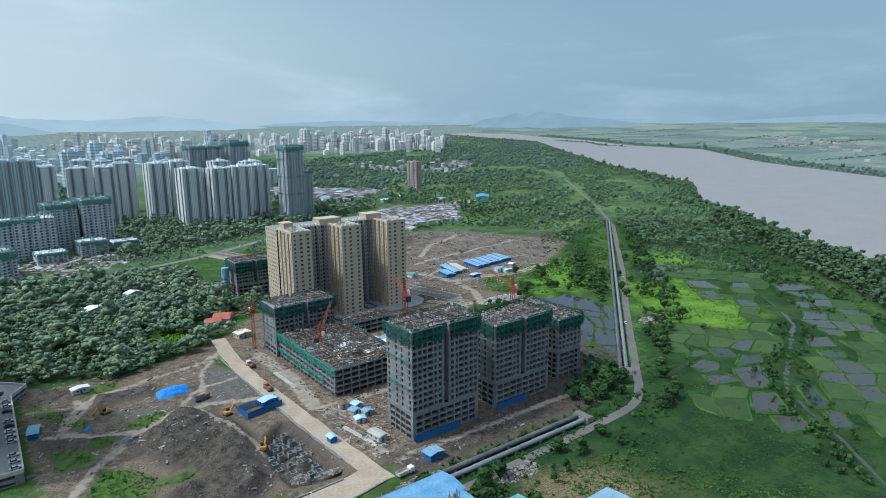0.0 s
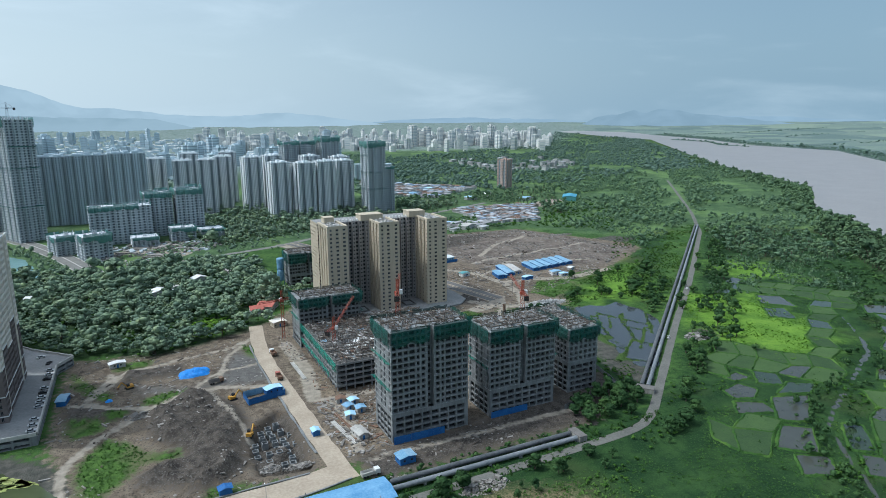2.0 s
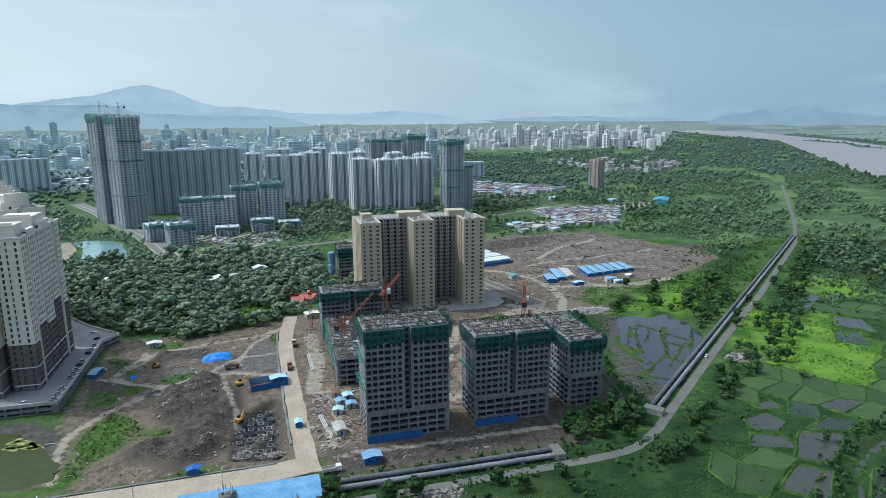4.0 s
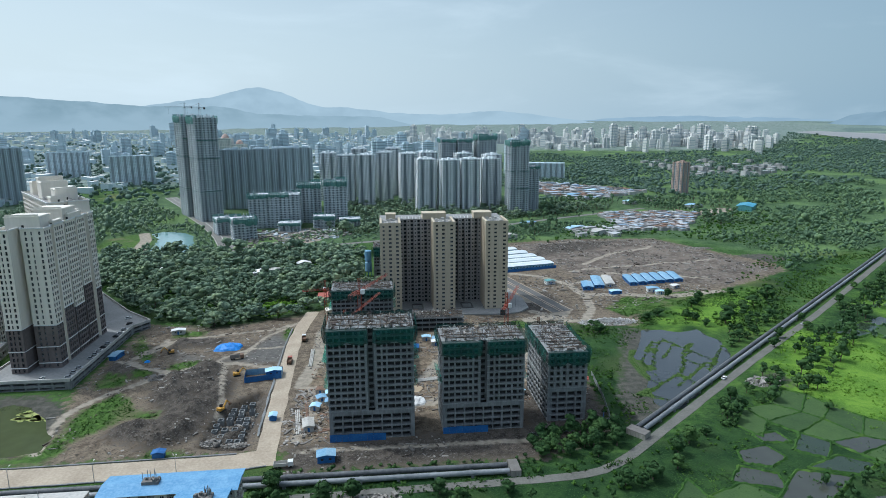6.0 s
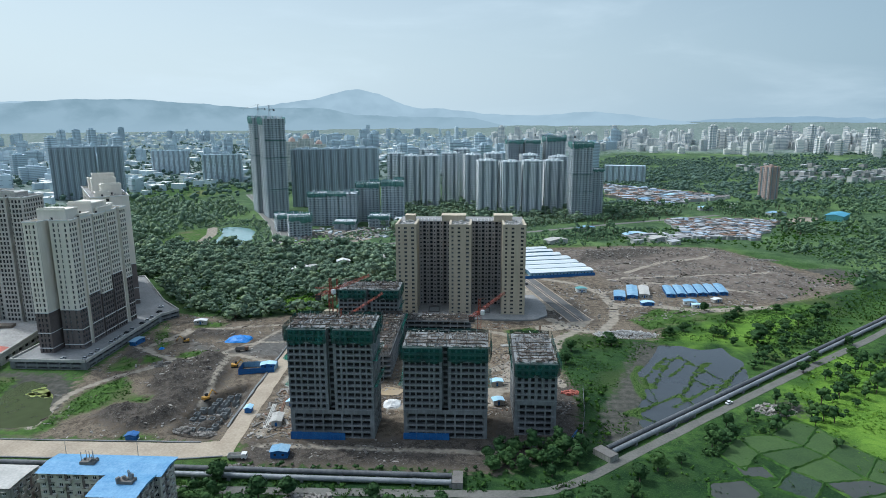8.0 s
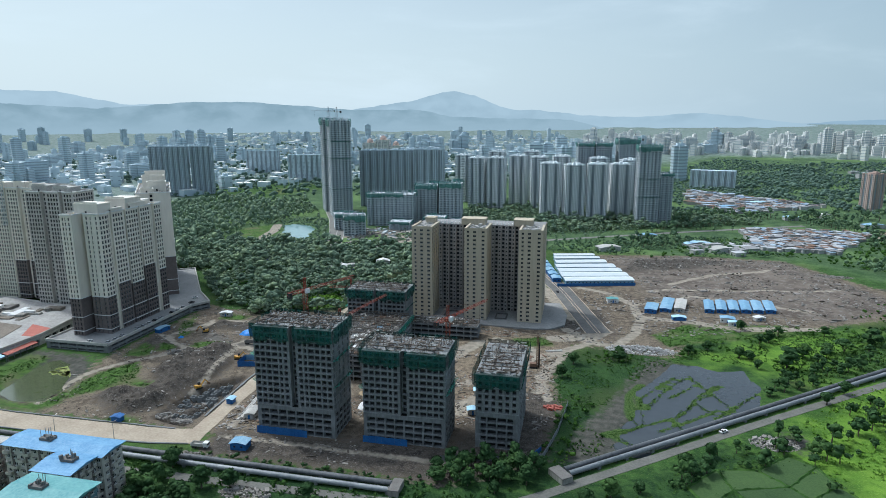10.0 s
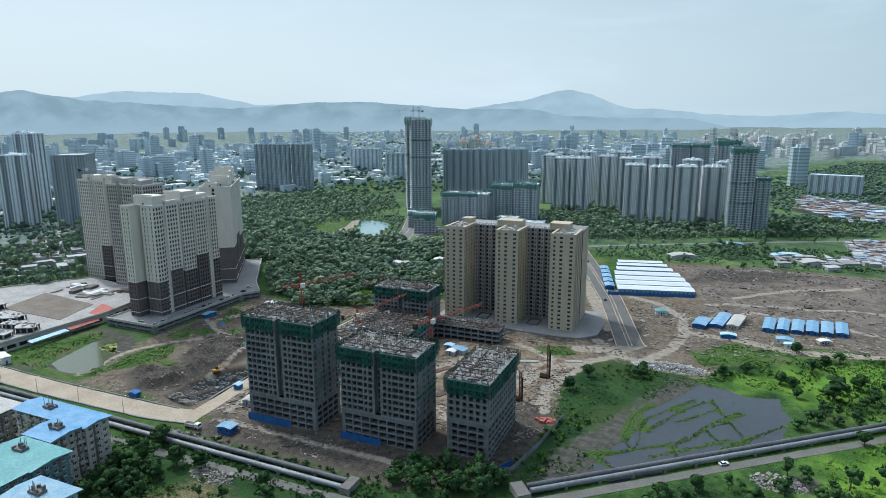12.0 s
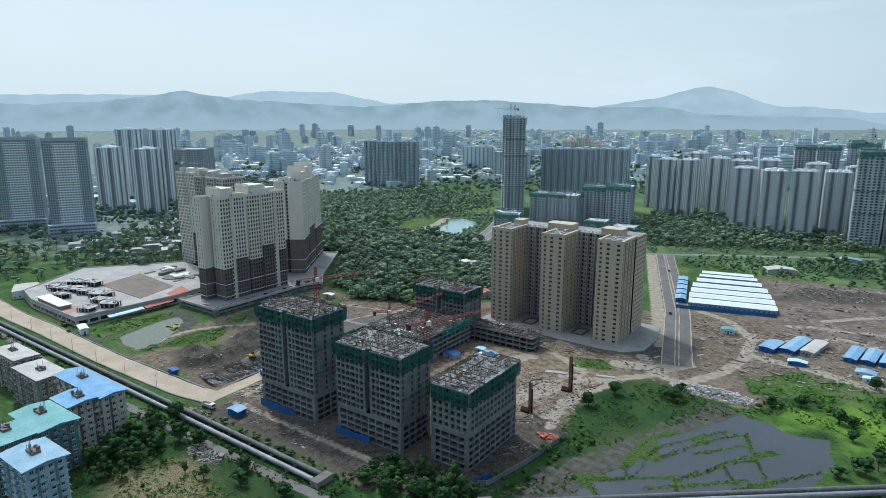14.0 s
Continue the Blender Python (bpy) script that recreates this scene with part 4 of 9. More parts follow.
sheet("water", MARSH, -0.42, M["pond"], "shallow flooded marsh with grassy bars", "marsh water", 6)
sheet("water", GREEN_POND, -0.75, M["pond_green"], "still dark green pond beside the dusty road", "pond", 6)
sheet("water", LAKE, -0.55, M["lake"], "pale green lake beside the curving road", "lake", 5)
stream_pts = [(x + 1.5 * s, y - 1.5 * s) for s, line in ((1, STREAM), (-1, STREAM[::-1])) for x, y in line]
sheet("water", stream_pts, -0.55, M["paddy"], "narrow muddy stream through the paddies", "stream")


# ---- paddies ----
PLOTS = []


FLOODED = [[(306, 176), (320, 179), (323, 169), (313, 163), (303, 167)], [(300, 165), (312, 158), (309, 148), (291, 155)], [(321, 160), (340, 153), (313, 135), (302, 143)], [(345, 168), (356, 160), (343, 154), (326, 161)],
           [(320, 188), (332, 189), (333, 180), (321, 181)], [(299, 139), (309, 131), (291, 116), (279, 127)], [(281, 120), (292, 113), (282, 102), (270, 109)]]
FLOODED_BEYOND = [[(325, 128), (331, 122), (313, 106), (305, 112)], [(305, 108), (311, 102), (299, 91), (292, 97)], [(404, 157), (418, 150), (403, 139), (389, 148)], [(387, 144), (397, 133), (388, 128), (377, 135)], [(429, 160), (439, 150), (427, 142), (421, 150)],
                  [(520, 232), (538, 220), (532, 201), (501, 218)], [(481, 198), (489, 193), (474, 178), (467, 188)], [(449, 260), (462, 253), (447, 232), (434, 244)], [(474, 285), (487, 274), (473, 250), (457, 268)]]


def paddies():
    """Flooded and planted plots that share low earth bunds: the flooded ones at their places, the green ones on an uneven net of field corners."""
    rnd = random.Random(4)
    bund = Geo()
    done = set()

    def plot(ring, wet, inset):
        c = sum(ring, Vector((0, 0))) / len(ring)
        pts = []
        for k in range(len(ring)):
            a, b = ring[k], ring[(k + 1) % len(ring)]
            for s in (0.0, 0.25, 0.5, 0.75):
                q = a.lerp(b, s)
                q = q.lerp(c, inset + (0.03 if s == 0 else 0.0) + rnd.uniform(-0.012, 0.018))
                pts.append((q.x, q.y, 0.30 if wet else 0.36))
        if sum(p[0] * q[1] - q[0] * p[1] for p, q in zip(pts, pts[1:] + pts[:1])) < 0:
            pts.reverse()
        PLOTS.append([(q[0], q[1]) for q in pts])
        g = Geo()
        g.face(pts)
        for j in range(len(pts)):
            a, b = pts[j], pts[(j + 1) % len(pts)]
            g.face((a, b, (b[0], b[1], -0.4), (a[0], a[1], -0.4)))
        tagged(g.make("paddy_plot", rnd.choice((M["paddy"], M["paddy"], M["paddy_dark"])) if wet else M["rice"]), "flooded paddy plot between grassy bunds" if wet else "paddy plot of young green rice", "paddy", "paddy plots", "structure")

    def ridge_of_earth(a, b):
        d = (b - a).normalized()
        s = Vector((-d.y, d.x))
        n = 9
        prev = None
        for t in range(n + 1):
            q = a.lerp(b, t / n) + s * rnd.uniform(-0.35, 0.35)
            w, h = rnd.uniform(0.5, 1.1), rnd.uniform(0.5, 1.0)
            cur = ((q.x - s.x * w, q.y - s.y * w, 0.1), (q.x, q.y, h), (q.x + s.x * w, q.y + s.y * w, 0.1))
            if prev:
                bund.face((prev[0], cur[0], cur[1], prev[1]))
                bund.face((prev[1], cur[1], cur[2], prev[2]))
            prev = cur

    for pool in FLOODED + FLOODED_BEYOND:
        ring = [Vector(p) for p in pool]
        plot(ring, True, 0.04)
        for k in range(len(ring)):
            ridge_of_earth(ring[k], ring[(k + 1) % len(ring)])
    u, v = Vector((0.84, 0.54)), Vector((-0.54, 0.84))
    o = Vector((262, 70))
    cols, rows = range(-3, 19), range(-9, 14)
    corner = {}
    for i in cols:
        for j in rows:
            corner[i, j] = o + u * (i * 19 + rnd.uniform(-3.5, 3.5)) + v * (j * 13 + (6 if i % 2 else 0) * 0.6 + rnd.uniform(-2.6, 2.6))
    for i in cols:
        for j in rows:
            keys = [(i, j), (i + 1, j), (i + 1, j + 1), (i, j + 1)]
            if not all(k in corner for k in keys):
                continue
            ring = [corner[k] for k in keys]
            c = sum(ring, Vector((0, 0))) / 4
            xs, ys = np.array([c.x]), np.array([c.y])
            if line_distance(xs, ys, LANE)[0] < 24 or line_distance(xs, ys, STREAM)[0] < 10 or inside_distance(xs, ys, RIVER)[0] > -75 or inside_distance(xs, ys, BRIGHT)[0] > 4:
                continue
            if inside_distance(xs, ys, LUSH)[0] < 8 or c.x < 266 or c.y < 80 + max(0, 300 - c.x) * 0.9:
                continue
            if max(float(inside_distance(xs, ys, pool)[0]) for pool in FLOODED + FLOODED_BEYOND) > -7.0:
                continue
            if rnd.random() < (0.02 if c.y < 200 else 0.2):
                continue
            plot(ring, rnd.random() < (0.24 if c.x < 380 else 0.34), 0.055)
            for k in range(4):
                e = tuple(sorted((keys[k], keys[(k + 1) % 4])))
                if e not in done:
                    done.add(e)
                    ridge_of_earth(corner[e[0]], corner[e[1]])
    tagged(bund.make("bund", M["blades"]), "grassy earth bunds between the paddy plots", "bunds", kind="stuff")


paddies()


# ---- hills ----
def ridge(name, ctrl, dist, mat, label, base=-20.0, rough=0.10, seed=1):
    """A wooded ridge round part of the horizon: bearings and heights in degrees."""
    az = np.arange(ctrl[0][0], ctrl[-1][0], 0.25)
    el = np.interp(az, [c[0] for c in ctrl], [c[1] for c in ctrl])
    el = el + (fbm(az * 10, az * 0, 9, seed, 5) - 0.5) * rough * 2
    g = Geo()
    rows = []
    for a, e in zip(az, el):
        r = radians(a)
        far = Vector((190 + dist * math.sin(r), -20 + dist * math.cos(r), 136 + dist * math.tan(radians(e))))
        mid = Vector((190 + dist * 0.95 * math.sin(r), -20 + dist * 0.95 * math.cos(r), max(base, base + (far.z - base) * (0.5 + 0.25 * noise.noise((a * 0.6, seed, 0))))))
        foot = Vector((190 + dist * 0.88 * math.sin(r), -20 + dist * 0.88 * math.cos(r), base))
        rows.append((foot, mid, far))
    for p, q in zip(rows, rows[1:]):
        for k in (0, 1):
            g.face((p[k], q[k], q[k + 1], p[k + 1]))
    ob = g.make(name, mat)
    return tagged(ob, label, "hills", kind="structure")


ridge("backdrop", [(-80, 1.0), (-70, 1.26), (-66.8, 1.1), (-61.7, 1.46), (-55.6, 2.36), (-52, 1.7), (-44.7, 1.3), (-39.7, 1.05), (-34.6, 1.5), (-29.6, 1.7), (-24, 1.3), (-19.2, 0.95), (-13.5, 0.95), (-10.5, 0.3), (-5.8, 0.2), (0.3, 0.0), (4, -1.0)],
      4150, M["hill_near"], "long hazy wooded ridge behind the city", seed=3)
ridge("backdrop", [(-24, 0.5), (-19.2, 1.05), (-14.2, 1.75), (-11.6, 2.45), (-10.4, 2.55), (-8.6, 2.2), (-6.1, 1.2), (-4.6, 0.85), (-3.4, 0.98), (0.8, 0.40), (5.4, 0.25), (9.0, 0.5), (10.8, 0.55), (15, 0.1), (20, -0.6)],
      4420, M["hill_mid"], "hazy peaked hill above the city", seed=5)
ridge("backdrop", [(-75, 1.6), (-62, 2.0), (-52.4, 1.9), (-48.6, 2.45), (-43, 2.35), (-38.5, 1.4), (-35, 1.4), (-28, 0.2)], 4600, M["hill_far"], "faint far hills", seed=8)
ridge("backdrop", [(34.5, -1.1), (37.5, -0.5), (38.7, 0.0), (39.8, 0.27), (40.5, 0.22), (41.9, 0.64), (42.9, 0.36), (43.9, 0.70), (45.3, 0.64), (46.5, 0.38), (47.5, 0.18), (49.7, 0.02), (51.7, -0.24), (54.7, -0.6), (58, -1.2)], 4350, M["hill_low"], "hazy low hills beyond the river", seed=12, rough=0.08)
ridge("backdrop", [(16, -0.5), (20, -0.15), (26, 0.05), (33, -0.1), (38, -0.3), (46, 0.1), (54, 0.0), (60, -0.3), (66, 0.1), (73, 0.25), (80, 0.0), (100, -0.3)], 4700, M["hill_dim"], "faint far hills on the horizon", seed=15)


# ---- trees ----
def ico(sub):
    bm = bmesh.new()
    bmesh.ops.create_icosphere(bm, subdivisions=sub, radius=1.0)
    v = np.array([x.co[:] for x in bm.verts])
    f = np.array([[x.index for x in q.verts] for q in bm.faces])
    bm.free()
    return v, f


ICO = {0: ico(1), 1: ico(2)}


def crown_arrays(rng, r, z0, z1, clumps, cards, level, card=0.16, size=(0.28, 0.46)):
    """A crown of uneven clumps with loose leaf sprays standing out of them."""
    vs, fs, n = [], [], 0
    iv, jf = ICO[level]
    for k in range(clumps):
        a, q = rng.uniform(0, 2 * np.pi), rng.uniform(0, 1) ** 0.6
        t = rng.uniform(0.15, 1)
        wide = np.sqrt(max(0.05, 1 - (2 * t - 0.95) ** 2))
        c = np.array([np.cos(a) * r * 0.62 * q * wide, np.sin(a) * r * 0.62 * q * wide, z0 + (z1 - z0) * (0.2 + 0.66 * t)])
        rad = r * rng.uniform(*size)
        jit = 1 + rng.uniform(-0.26, 0.26, len(iv))[:, None]
        vs.append(c + iv * jit * rad * np.array([1, 1, 0.78]))
        fs.append(jf + n)
        n += len(iv)
        d = rng.normal(size=(cards, 3))
        d[:, 2] = np.abs(d[:, 2]) * 0.9 - 0.25
        d /= np.linalg.norm(d, axis=1)[:, None]
        p = c + d * rad * np.array([1, 1, 0.8]) * rng.uniform(0.85, 1.28, (cards, 1))
        s1 = rng.normal(size=(cards, 3))
        s1 -= (s1 * d).sum(1)[:, None] * d * 0.6
        s1 /= np.linalg.norm(s1, axis=1)[:, None]
        s2 = np.cross(d, s1)
        sz = r * card * rng.uniform(0.6, 1.3, (cards, 1))
        quad = np.stack([p - s1 * sz, p - s2 * sz * 0.7, p + s1 * sz, p + s2 * sz * 0.7 + d * sz * 0.4], 1).reshape(-1, 3)
        b = n + np.arange(cards)[:, None] * 4
        vs.append(quad)
        fs.append(np.concatenate([b + [0, 1, 2], b + [0, 2, 3]]))
        n += cards * 4
    return np.concatenate(vs), np.concatenate(fs)


def trunk_arrays(rng, r, h, sides=5):
    lean = rng.uniform(-0.15, 0.15, 2) * h
    v, f = [], []

    def limb(p, q, a, b):
        k = len(v)
        for c, w in ((p, a), (q, b)):
            for j in range(sides):
                t = 2 * np.pi * j / sides
                v.append((c[0] + np.cos(t) * w, c[1] + np.sin(t) * w, c[2]))
        for j in range(sides):
            m = (j + 1) % sides
            f.extend([(k + j, k + m, k + sides + m), (k + j, k + sides + m, k + sides + j)])

    fork = (lean[0] * 0.4, lean[1] * 0.4, h * 0.42)
    limb((0, 0, -0.4), fork, r, r * 0.7)
    for k in range(3):
        a = rng.uniform(0, 6.28)
        limb(fork, (fork[0] + np.cos(a) * h * 0.22, fork[1] + np.sin(a) * h * 0.22, h * 0.8), r * 0.5, r * 0.2)
    return np.array(v), np.array(f)


def tree_set(seed, count, clumps, cards, level, card=0.16, shrub=False, size=(0.28, 0.46), trunk=True):
    """Templates of unit size: points, triangles and slots (0 leaves, 1 bark)."""
    rng = np.random.default_rng(seed)
    out = []
    for _ in range(count):
        cv, cf = crown_arrays(rng, 1.0, 0.0 if shrub else 0.35, rng.uniform(0.8, 1.1) if shrub else rng.uniform(1.7, 2.3), clumps, cards, level, card, size)
        if shrub or not trunk:
            out.append((cv, cf, np.zeros(len(cf), int)))
            continue
        tv, tf = trunk_arrays(rng, 0.07, 1.5, 4)
        out.append((np.concatenate([cv, tv]), np.concatenate([cf, tf + len(cv)]), np.concatenate([np.zeros(len(cf), int), np.ones(len(tf), int)])))
    return out


MEDIUM = tree_set(11, 8, 6, 10, 0, 0.19)
COARSE = tree_set(12, 8, 3, 6, 0, 0.28)
FAR_TREES = [(v[:, :] * (1, 1, 1.5), f, m) for v, f, m in tree_set(16, 10, 2, 2, 0, 0.24, True, (0.3, 0.44))]
DISTANT = [(v[:, :] * (1, 1, 1.5), f, m) for v, f, m in tree_set(14, 10, 3, 3, 0, 0.22, True, (0.26, 0.40))]
SHRUBS = tree_set(13, 6, 2, 8, 0, 0.26, True)


def wood(name, pts, radius, templates, leaf, label, category, seed=1, squash=1.0):
    """Many trees in one mesh, standing at the points given."""
    rng = np.random.default_rng(seed)
    pts = np.asarray(pts, float)
    z = ground_height(pts[:, 0], pts[:, 1])
    vs, fs, ms, n = [], [], [], 0
    for (x, y), gz in zip(pts, z):
        tv, tf, tm = templates[rng.integers(len(templates))]
        a, s = rng.uniform(0, 6.28), radius * rng.lognormal(0, 0.30)
        c, q = np.cos(a) * s, np.sin(a) * s
        p = np.empty_like(tv)
        p[:, 0] = x + tv[:, 0] * c - tv[:, 1] * q
        p[:, 1] = y + tv[:, 0] * q + tv[:, 1] * c
        p[:, 2] = gz + tv[:, 2] * s * squash * rng.uniform(0.85, 1.15)
        vs.append(p)
        fs.append(tf + n)
        ms.append(tm)
        n += len(tv)
    ob = tri_mesh(name, np.concatenate(vs), np.concatenate(fs), [leaf, M["bark"]], np.concatenate(ms))
    return tagged(ob, label, category, kind="stuff")


def clear(pts, gap=3.0, water_gap=3.0):
    """Keeps points off roads, pipes, buildings' ground and water."""
    x, y = pts[:, 0], pts[:, 1]
    ok = np.ones(len(pts), bool)
    for road, wide in ROADS:
        ok &= line_distance(x, y, road) > wide / 2 + gap
    ok &= line_distance(x, y, [(-120, 180), (-72, 175), (212, 174)]) > 5 + gap
    ok &= line_distance(x, y, [(272, 194), (674, 520)]) > 4 + gap
    for pool in (MARSH, GREEN_POND, LAKE, RIVER):
        ok &= inside_distance(x, y, pool) < -water_gap
    ok &= inside_distance(x, y, LAKE_LAWN) < 0
    ok &= inside_distance(x, y, GLADE) < 0
    for hx, hy in WOOD_HOUSES:
        ok &= (np.abs(x - hx) > 11) | (y < hy - 15) | (y > hy + 9)
    for plot in PLOTS:
        ok &= inside_distance(x, y, plot) < 0.3
    return ok


def scatter(poly, gap, seed, thin=0.0, size=40.0):
    """Points about gap apart in a polygon; thin leaves clearings."""
    rng = np.random.default_rng(seed)
    p = np.array(poly, float)
    x, y = np.meshgrid(np.arange(p[:, 0].min(), p[:, 0].max(), gap), np.arange(p[:, 1].min(), p[:, 1].max(), gap))
    pts = np.stack([x.ravel(), y.ravel()], 1) + rng.uniform(-0.5, 0.5, (x.size, 2)) * gap
    keep = inside_distance(pts[:, 0], pts[:, 1], poly) > 0
    if thin:
        keep &= fbm(pts[:, 0], pts[:, 1], size, seed) > thin
    return pts[keep]


def plant(name, poly, gap, radius, templates, leaf, label, category, seed, thin=0.0, size=40.0, squash=1.0, off=3.0):
    pts = scatter(poly, gap, seed, thin, size)
    pts = pts[clear(pts, off)]
    for huts in HUT_FIELDS:
        pts = pts[inside_distance(pts[:, 0], pts[:, 1], huts) < -3]
    if name in ("shrubs", "grass"):
        pts = pts[inside_distance(pts[:, 0], pts[:, 1], BRIGHT) < 2]
    if len(pts):
        wood(name, pts, radius, templates, leaf, label, category, seed, squash)


CANOPY = tree_set(15, 12, 7, 7, 0, 0.15, size=(0.2, 0.34), trunk=False)
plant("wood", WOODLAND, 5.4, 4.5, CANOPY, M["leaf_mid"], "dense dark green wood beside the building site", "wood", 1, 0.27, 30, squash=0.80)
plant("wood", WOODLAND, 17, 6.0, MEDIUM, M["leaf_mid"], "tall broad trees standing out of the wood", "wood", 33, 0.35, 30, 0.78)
plant("wood", [(110, 380), (118, 384), (150, 428), (176, 430), (176, 470), (146, 470), (122, 425)], 5.2, 3.2, CANOPY, M["leaf_mid"], "trees behind the concrete block", "wood", 34, 0.3, 20, 0.8)
plant("wood", [(112, 165), (128, 158), (136, 150), (147, 131), (142, 120), (125, 126), (116, 140), (113, 152)], 4.6, 3.0, MEDIUM, M["leaf"], "dark trees beside the older flats", "wood", 35, 0.3, 20, 0.95, off=1.0)
plant("wood", [(-210, 222), (-206, 262), (-155, 348), (-330, 340), (-420, 250)], 9.5, 4.4, COARSE, M["leaf_mid"], "trees behind the low building", "wood", 36, 0.42, 30, 0.85)
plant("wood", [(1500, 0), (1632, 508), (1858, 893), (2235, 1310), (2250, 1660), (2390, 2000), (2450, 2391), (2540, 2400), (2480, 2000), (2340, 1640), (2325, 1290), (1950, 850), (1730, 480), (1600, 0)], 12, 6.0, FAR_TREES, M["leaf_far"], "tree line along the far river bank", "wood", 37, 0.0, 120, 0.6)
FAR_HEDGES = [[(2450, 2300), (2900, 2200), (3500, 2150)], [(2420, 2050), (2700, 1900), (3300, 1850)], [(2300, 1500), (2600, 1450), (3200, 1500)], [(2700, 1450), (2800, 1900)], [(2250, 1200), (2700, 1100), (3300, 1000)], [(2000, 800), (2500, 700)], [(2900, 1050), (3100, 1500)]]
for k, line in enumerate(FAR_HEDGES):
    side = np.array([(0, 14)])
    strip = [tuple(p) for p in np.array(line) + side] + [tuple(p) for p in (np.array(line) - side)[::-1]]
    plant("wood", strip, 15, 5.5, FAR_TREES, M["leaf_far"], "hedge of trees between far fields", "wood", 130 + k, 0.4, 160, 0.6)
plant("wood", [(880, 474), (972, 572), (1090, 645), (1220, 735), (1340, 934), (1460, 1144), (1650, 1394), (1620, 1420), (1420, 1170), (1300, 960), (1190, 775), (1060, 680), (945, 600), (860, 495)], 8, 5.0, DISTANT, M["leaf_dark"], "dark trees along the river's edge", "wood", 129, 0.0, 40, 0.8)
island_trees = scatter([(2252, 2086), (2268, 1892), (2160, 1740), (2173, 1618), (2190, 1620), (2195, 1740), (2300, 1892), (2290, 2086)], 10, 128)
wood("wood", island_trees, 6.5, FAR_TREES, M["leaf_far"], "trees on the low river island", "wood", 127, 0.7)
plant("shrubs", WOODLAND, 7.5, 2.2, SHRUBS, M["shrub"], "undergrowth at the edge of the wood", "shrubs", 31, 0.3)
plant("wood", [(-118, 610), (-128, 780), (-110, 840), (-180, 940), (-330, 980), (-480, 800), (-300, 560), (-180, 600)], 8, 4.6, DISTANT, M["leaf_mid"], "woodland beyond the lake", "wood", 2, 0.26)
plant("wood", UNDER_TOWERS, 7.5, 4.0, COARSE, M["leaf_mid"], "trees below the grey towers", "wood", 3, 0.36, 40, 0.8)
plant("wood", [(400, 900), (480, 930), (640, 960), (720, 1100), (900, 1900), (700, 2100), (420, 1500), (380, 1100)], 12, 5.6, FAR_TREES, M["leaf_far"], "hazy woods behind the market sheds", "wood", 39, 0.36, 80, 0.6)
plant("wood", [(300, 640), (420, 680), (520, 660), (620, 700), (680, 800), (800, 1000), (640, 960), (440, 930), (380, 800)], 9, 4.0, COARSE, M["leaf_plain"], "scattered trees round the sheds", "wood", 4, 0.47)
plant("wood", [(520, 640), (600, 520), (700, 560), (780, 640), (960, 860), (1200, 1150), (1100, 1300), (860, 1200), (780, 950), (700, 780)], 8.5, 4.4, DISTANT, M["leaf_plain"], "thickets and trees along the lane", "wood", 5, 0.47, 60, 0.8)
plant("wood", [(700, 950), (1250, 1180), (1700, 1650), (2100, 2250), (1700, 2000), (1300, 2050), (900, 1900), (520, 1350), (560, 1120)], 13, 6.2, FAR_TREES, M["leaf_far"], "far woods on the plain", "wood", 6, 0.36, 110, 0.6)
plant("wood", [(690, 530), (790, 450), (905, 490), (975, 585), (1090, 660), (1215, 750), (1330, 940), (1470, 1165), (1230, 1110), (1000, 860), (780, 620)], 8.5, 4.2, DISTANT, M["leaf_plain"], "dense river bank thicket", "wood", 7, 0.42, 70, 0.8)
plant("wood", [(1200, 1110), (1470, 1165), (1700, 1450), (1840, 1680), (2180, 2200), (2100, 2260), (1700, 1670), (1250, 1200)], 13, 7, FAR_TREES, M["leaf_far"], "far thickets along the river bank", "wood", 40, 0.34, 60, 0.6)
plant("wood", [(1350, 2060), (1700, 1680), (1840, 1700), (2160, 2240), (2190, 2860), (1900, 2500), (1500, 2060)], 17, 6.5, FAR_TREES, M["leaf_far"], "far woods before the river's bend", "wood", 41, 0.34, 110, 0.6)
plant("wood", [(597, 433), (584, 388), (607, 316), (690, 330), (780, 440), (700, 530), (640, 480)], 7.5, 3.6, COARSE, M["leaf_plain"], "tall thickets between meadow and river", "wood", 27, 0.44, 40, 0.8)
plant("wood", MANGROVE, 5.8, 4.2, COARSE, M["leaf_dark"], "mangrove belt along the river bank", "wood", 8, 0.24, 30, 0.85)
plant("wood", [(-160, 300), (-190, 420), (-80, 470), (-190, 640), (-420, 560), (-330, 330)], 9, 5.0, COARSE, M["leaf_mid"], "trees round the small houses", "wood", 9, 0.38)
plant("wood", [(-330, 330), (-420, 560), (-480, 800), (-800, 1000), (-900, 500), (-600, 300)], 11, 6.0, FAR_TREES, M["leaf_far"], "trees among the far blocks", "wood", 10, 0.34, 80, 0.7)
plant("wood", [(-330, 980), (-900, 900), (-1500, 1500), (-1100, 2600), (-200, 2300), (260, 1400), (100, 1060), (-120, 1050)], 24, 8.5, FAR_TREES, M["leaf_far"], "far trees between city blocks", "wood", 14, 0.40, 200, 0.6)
plant("wood", [(300, 190), (375, 258), (450, 318), (560, 405), (690, 515), (700, 500), (560, 385), (470, 305), (420, 262), (380, 225), (330, 196)], 7, 2.9, MEDIUM, M["leaf"], "roadside trees and thickets along the lane", "wood", 15, 0.45, 24)
plant("wood", [(225, 178), (262, 190), (266, 205), (240, 204), (222, 196)], 4.2, 2.5, MEDIUM, M["leaf"], "dense trees at the bend of the lane", "wood", 16)
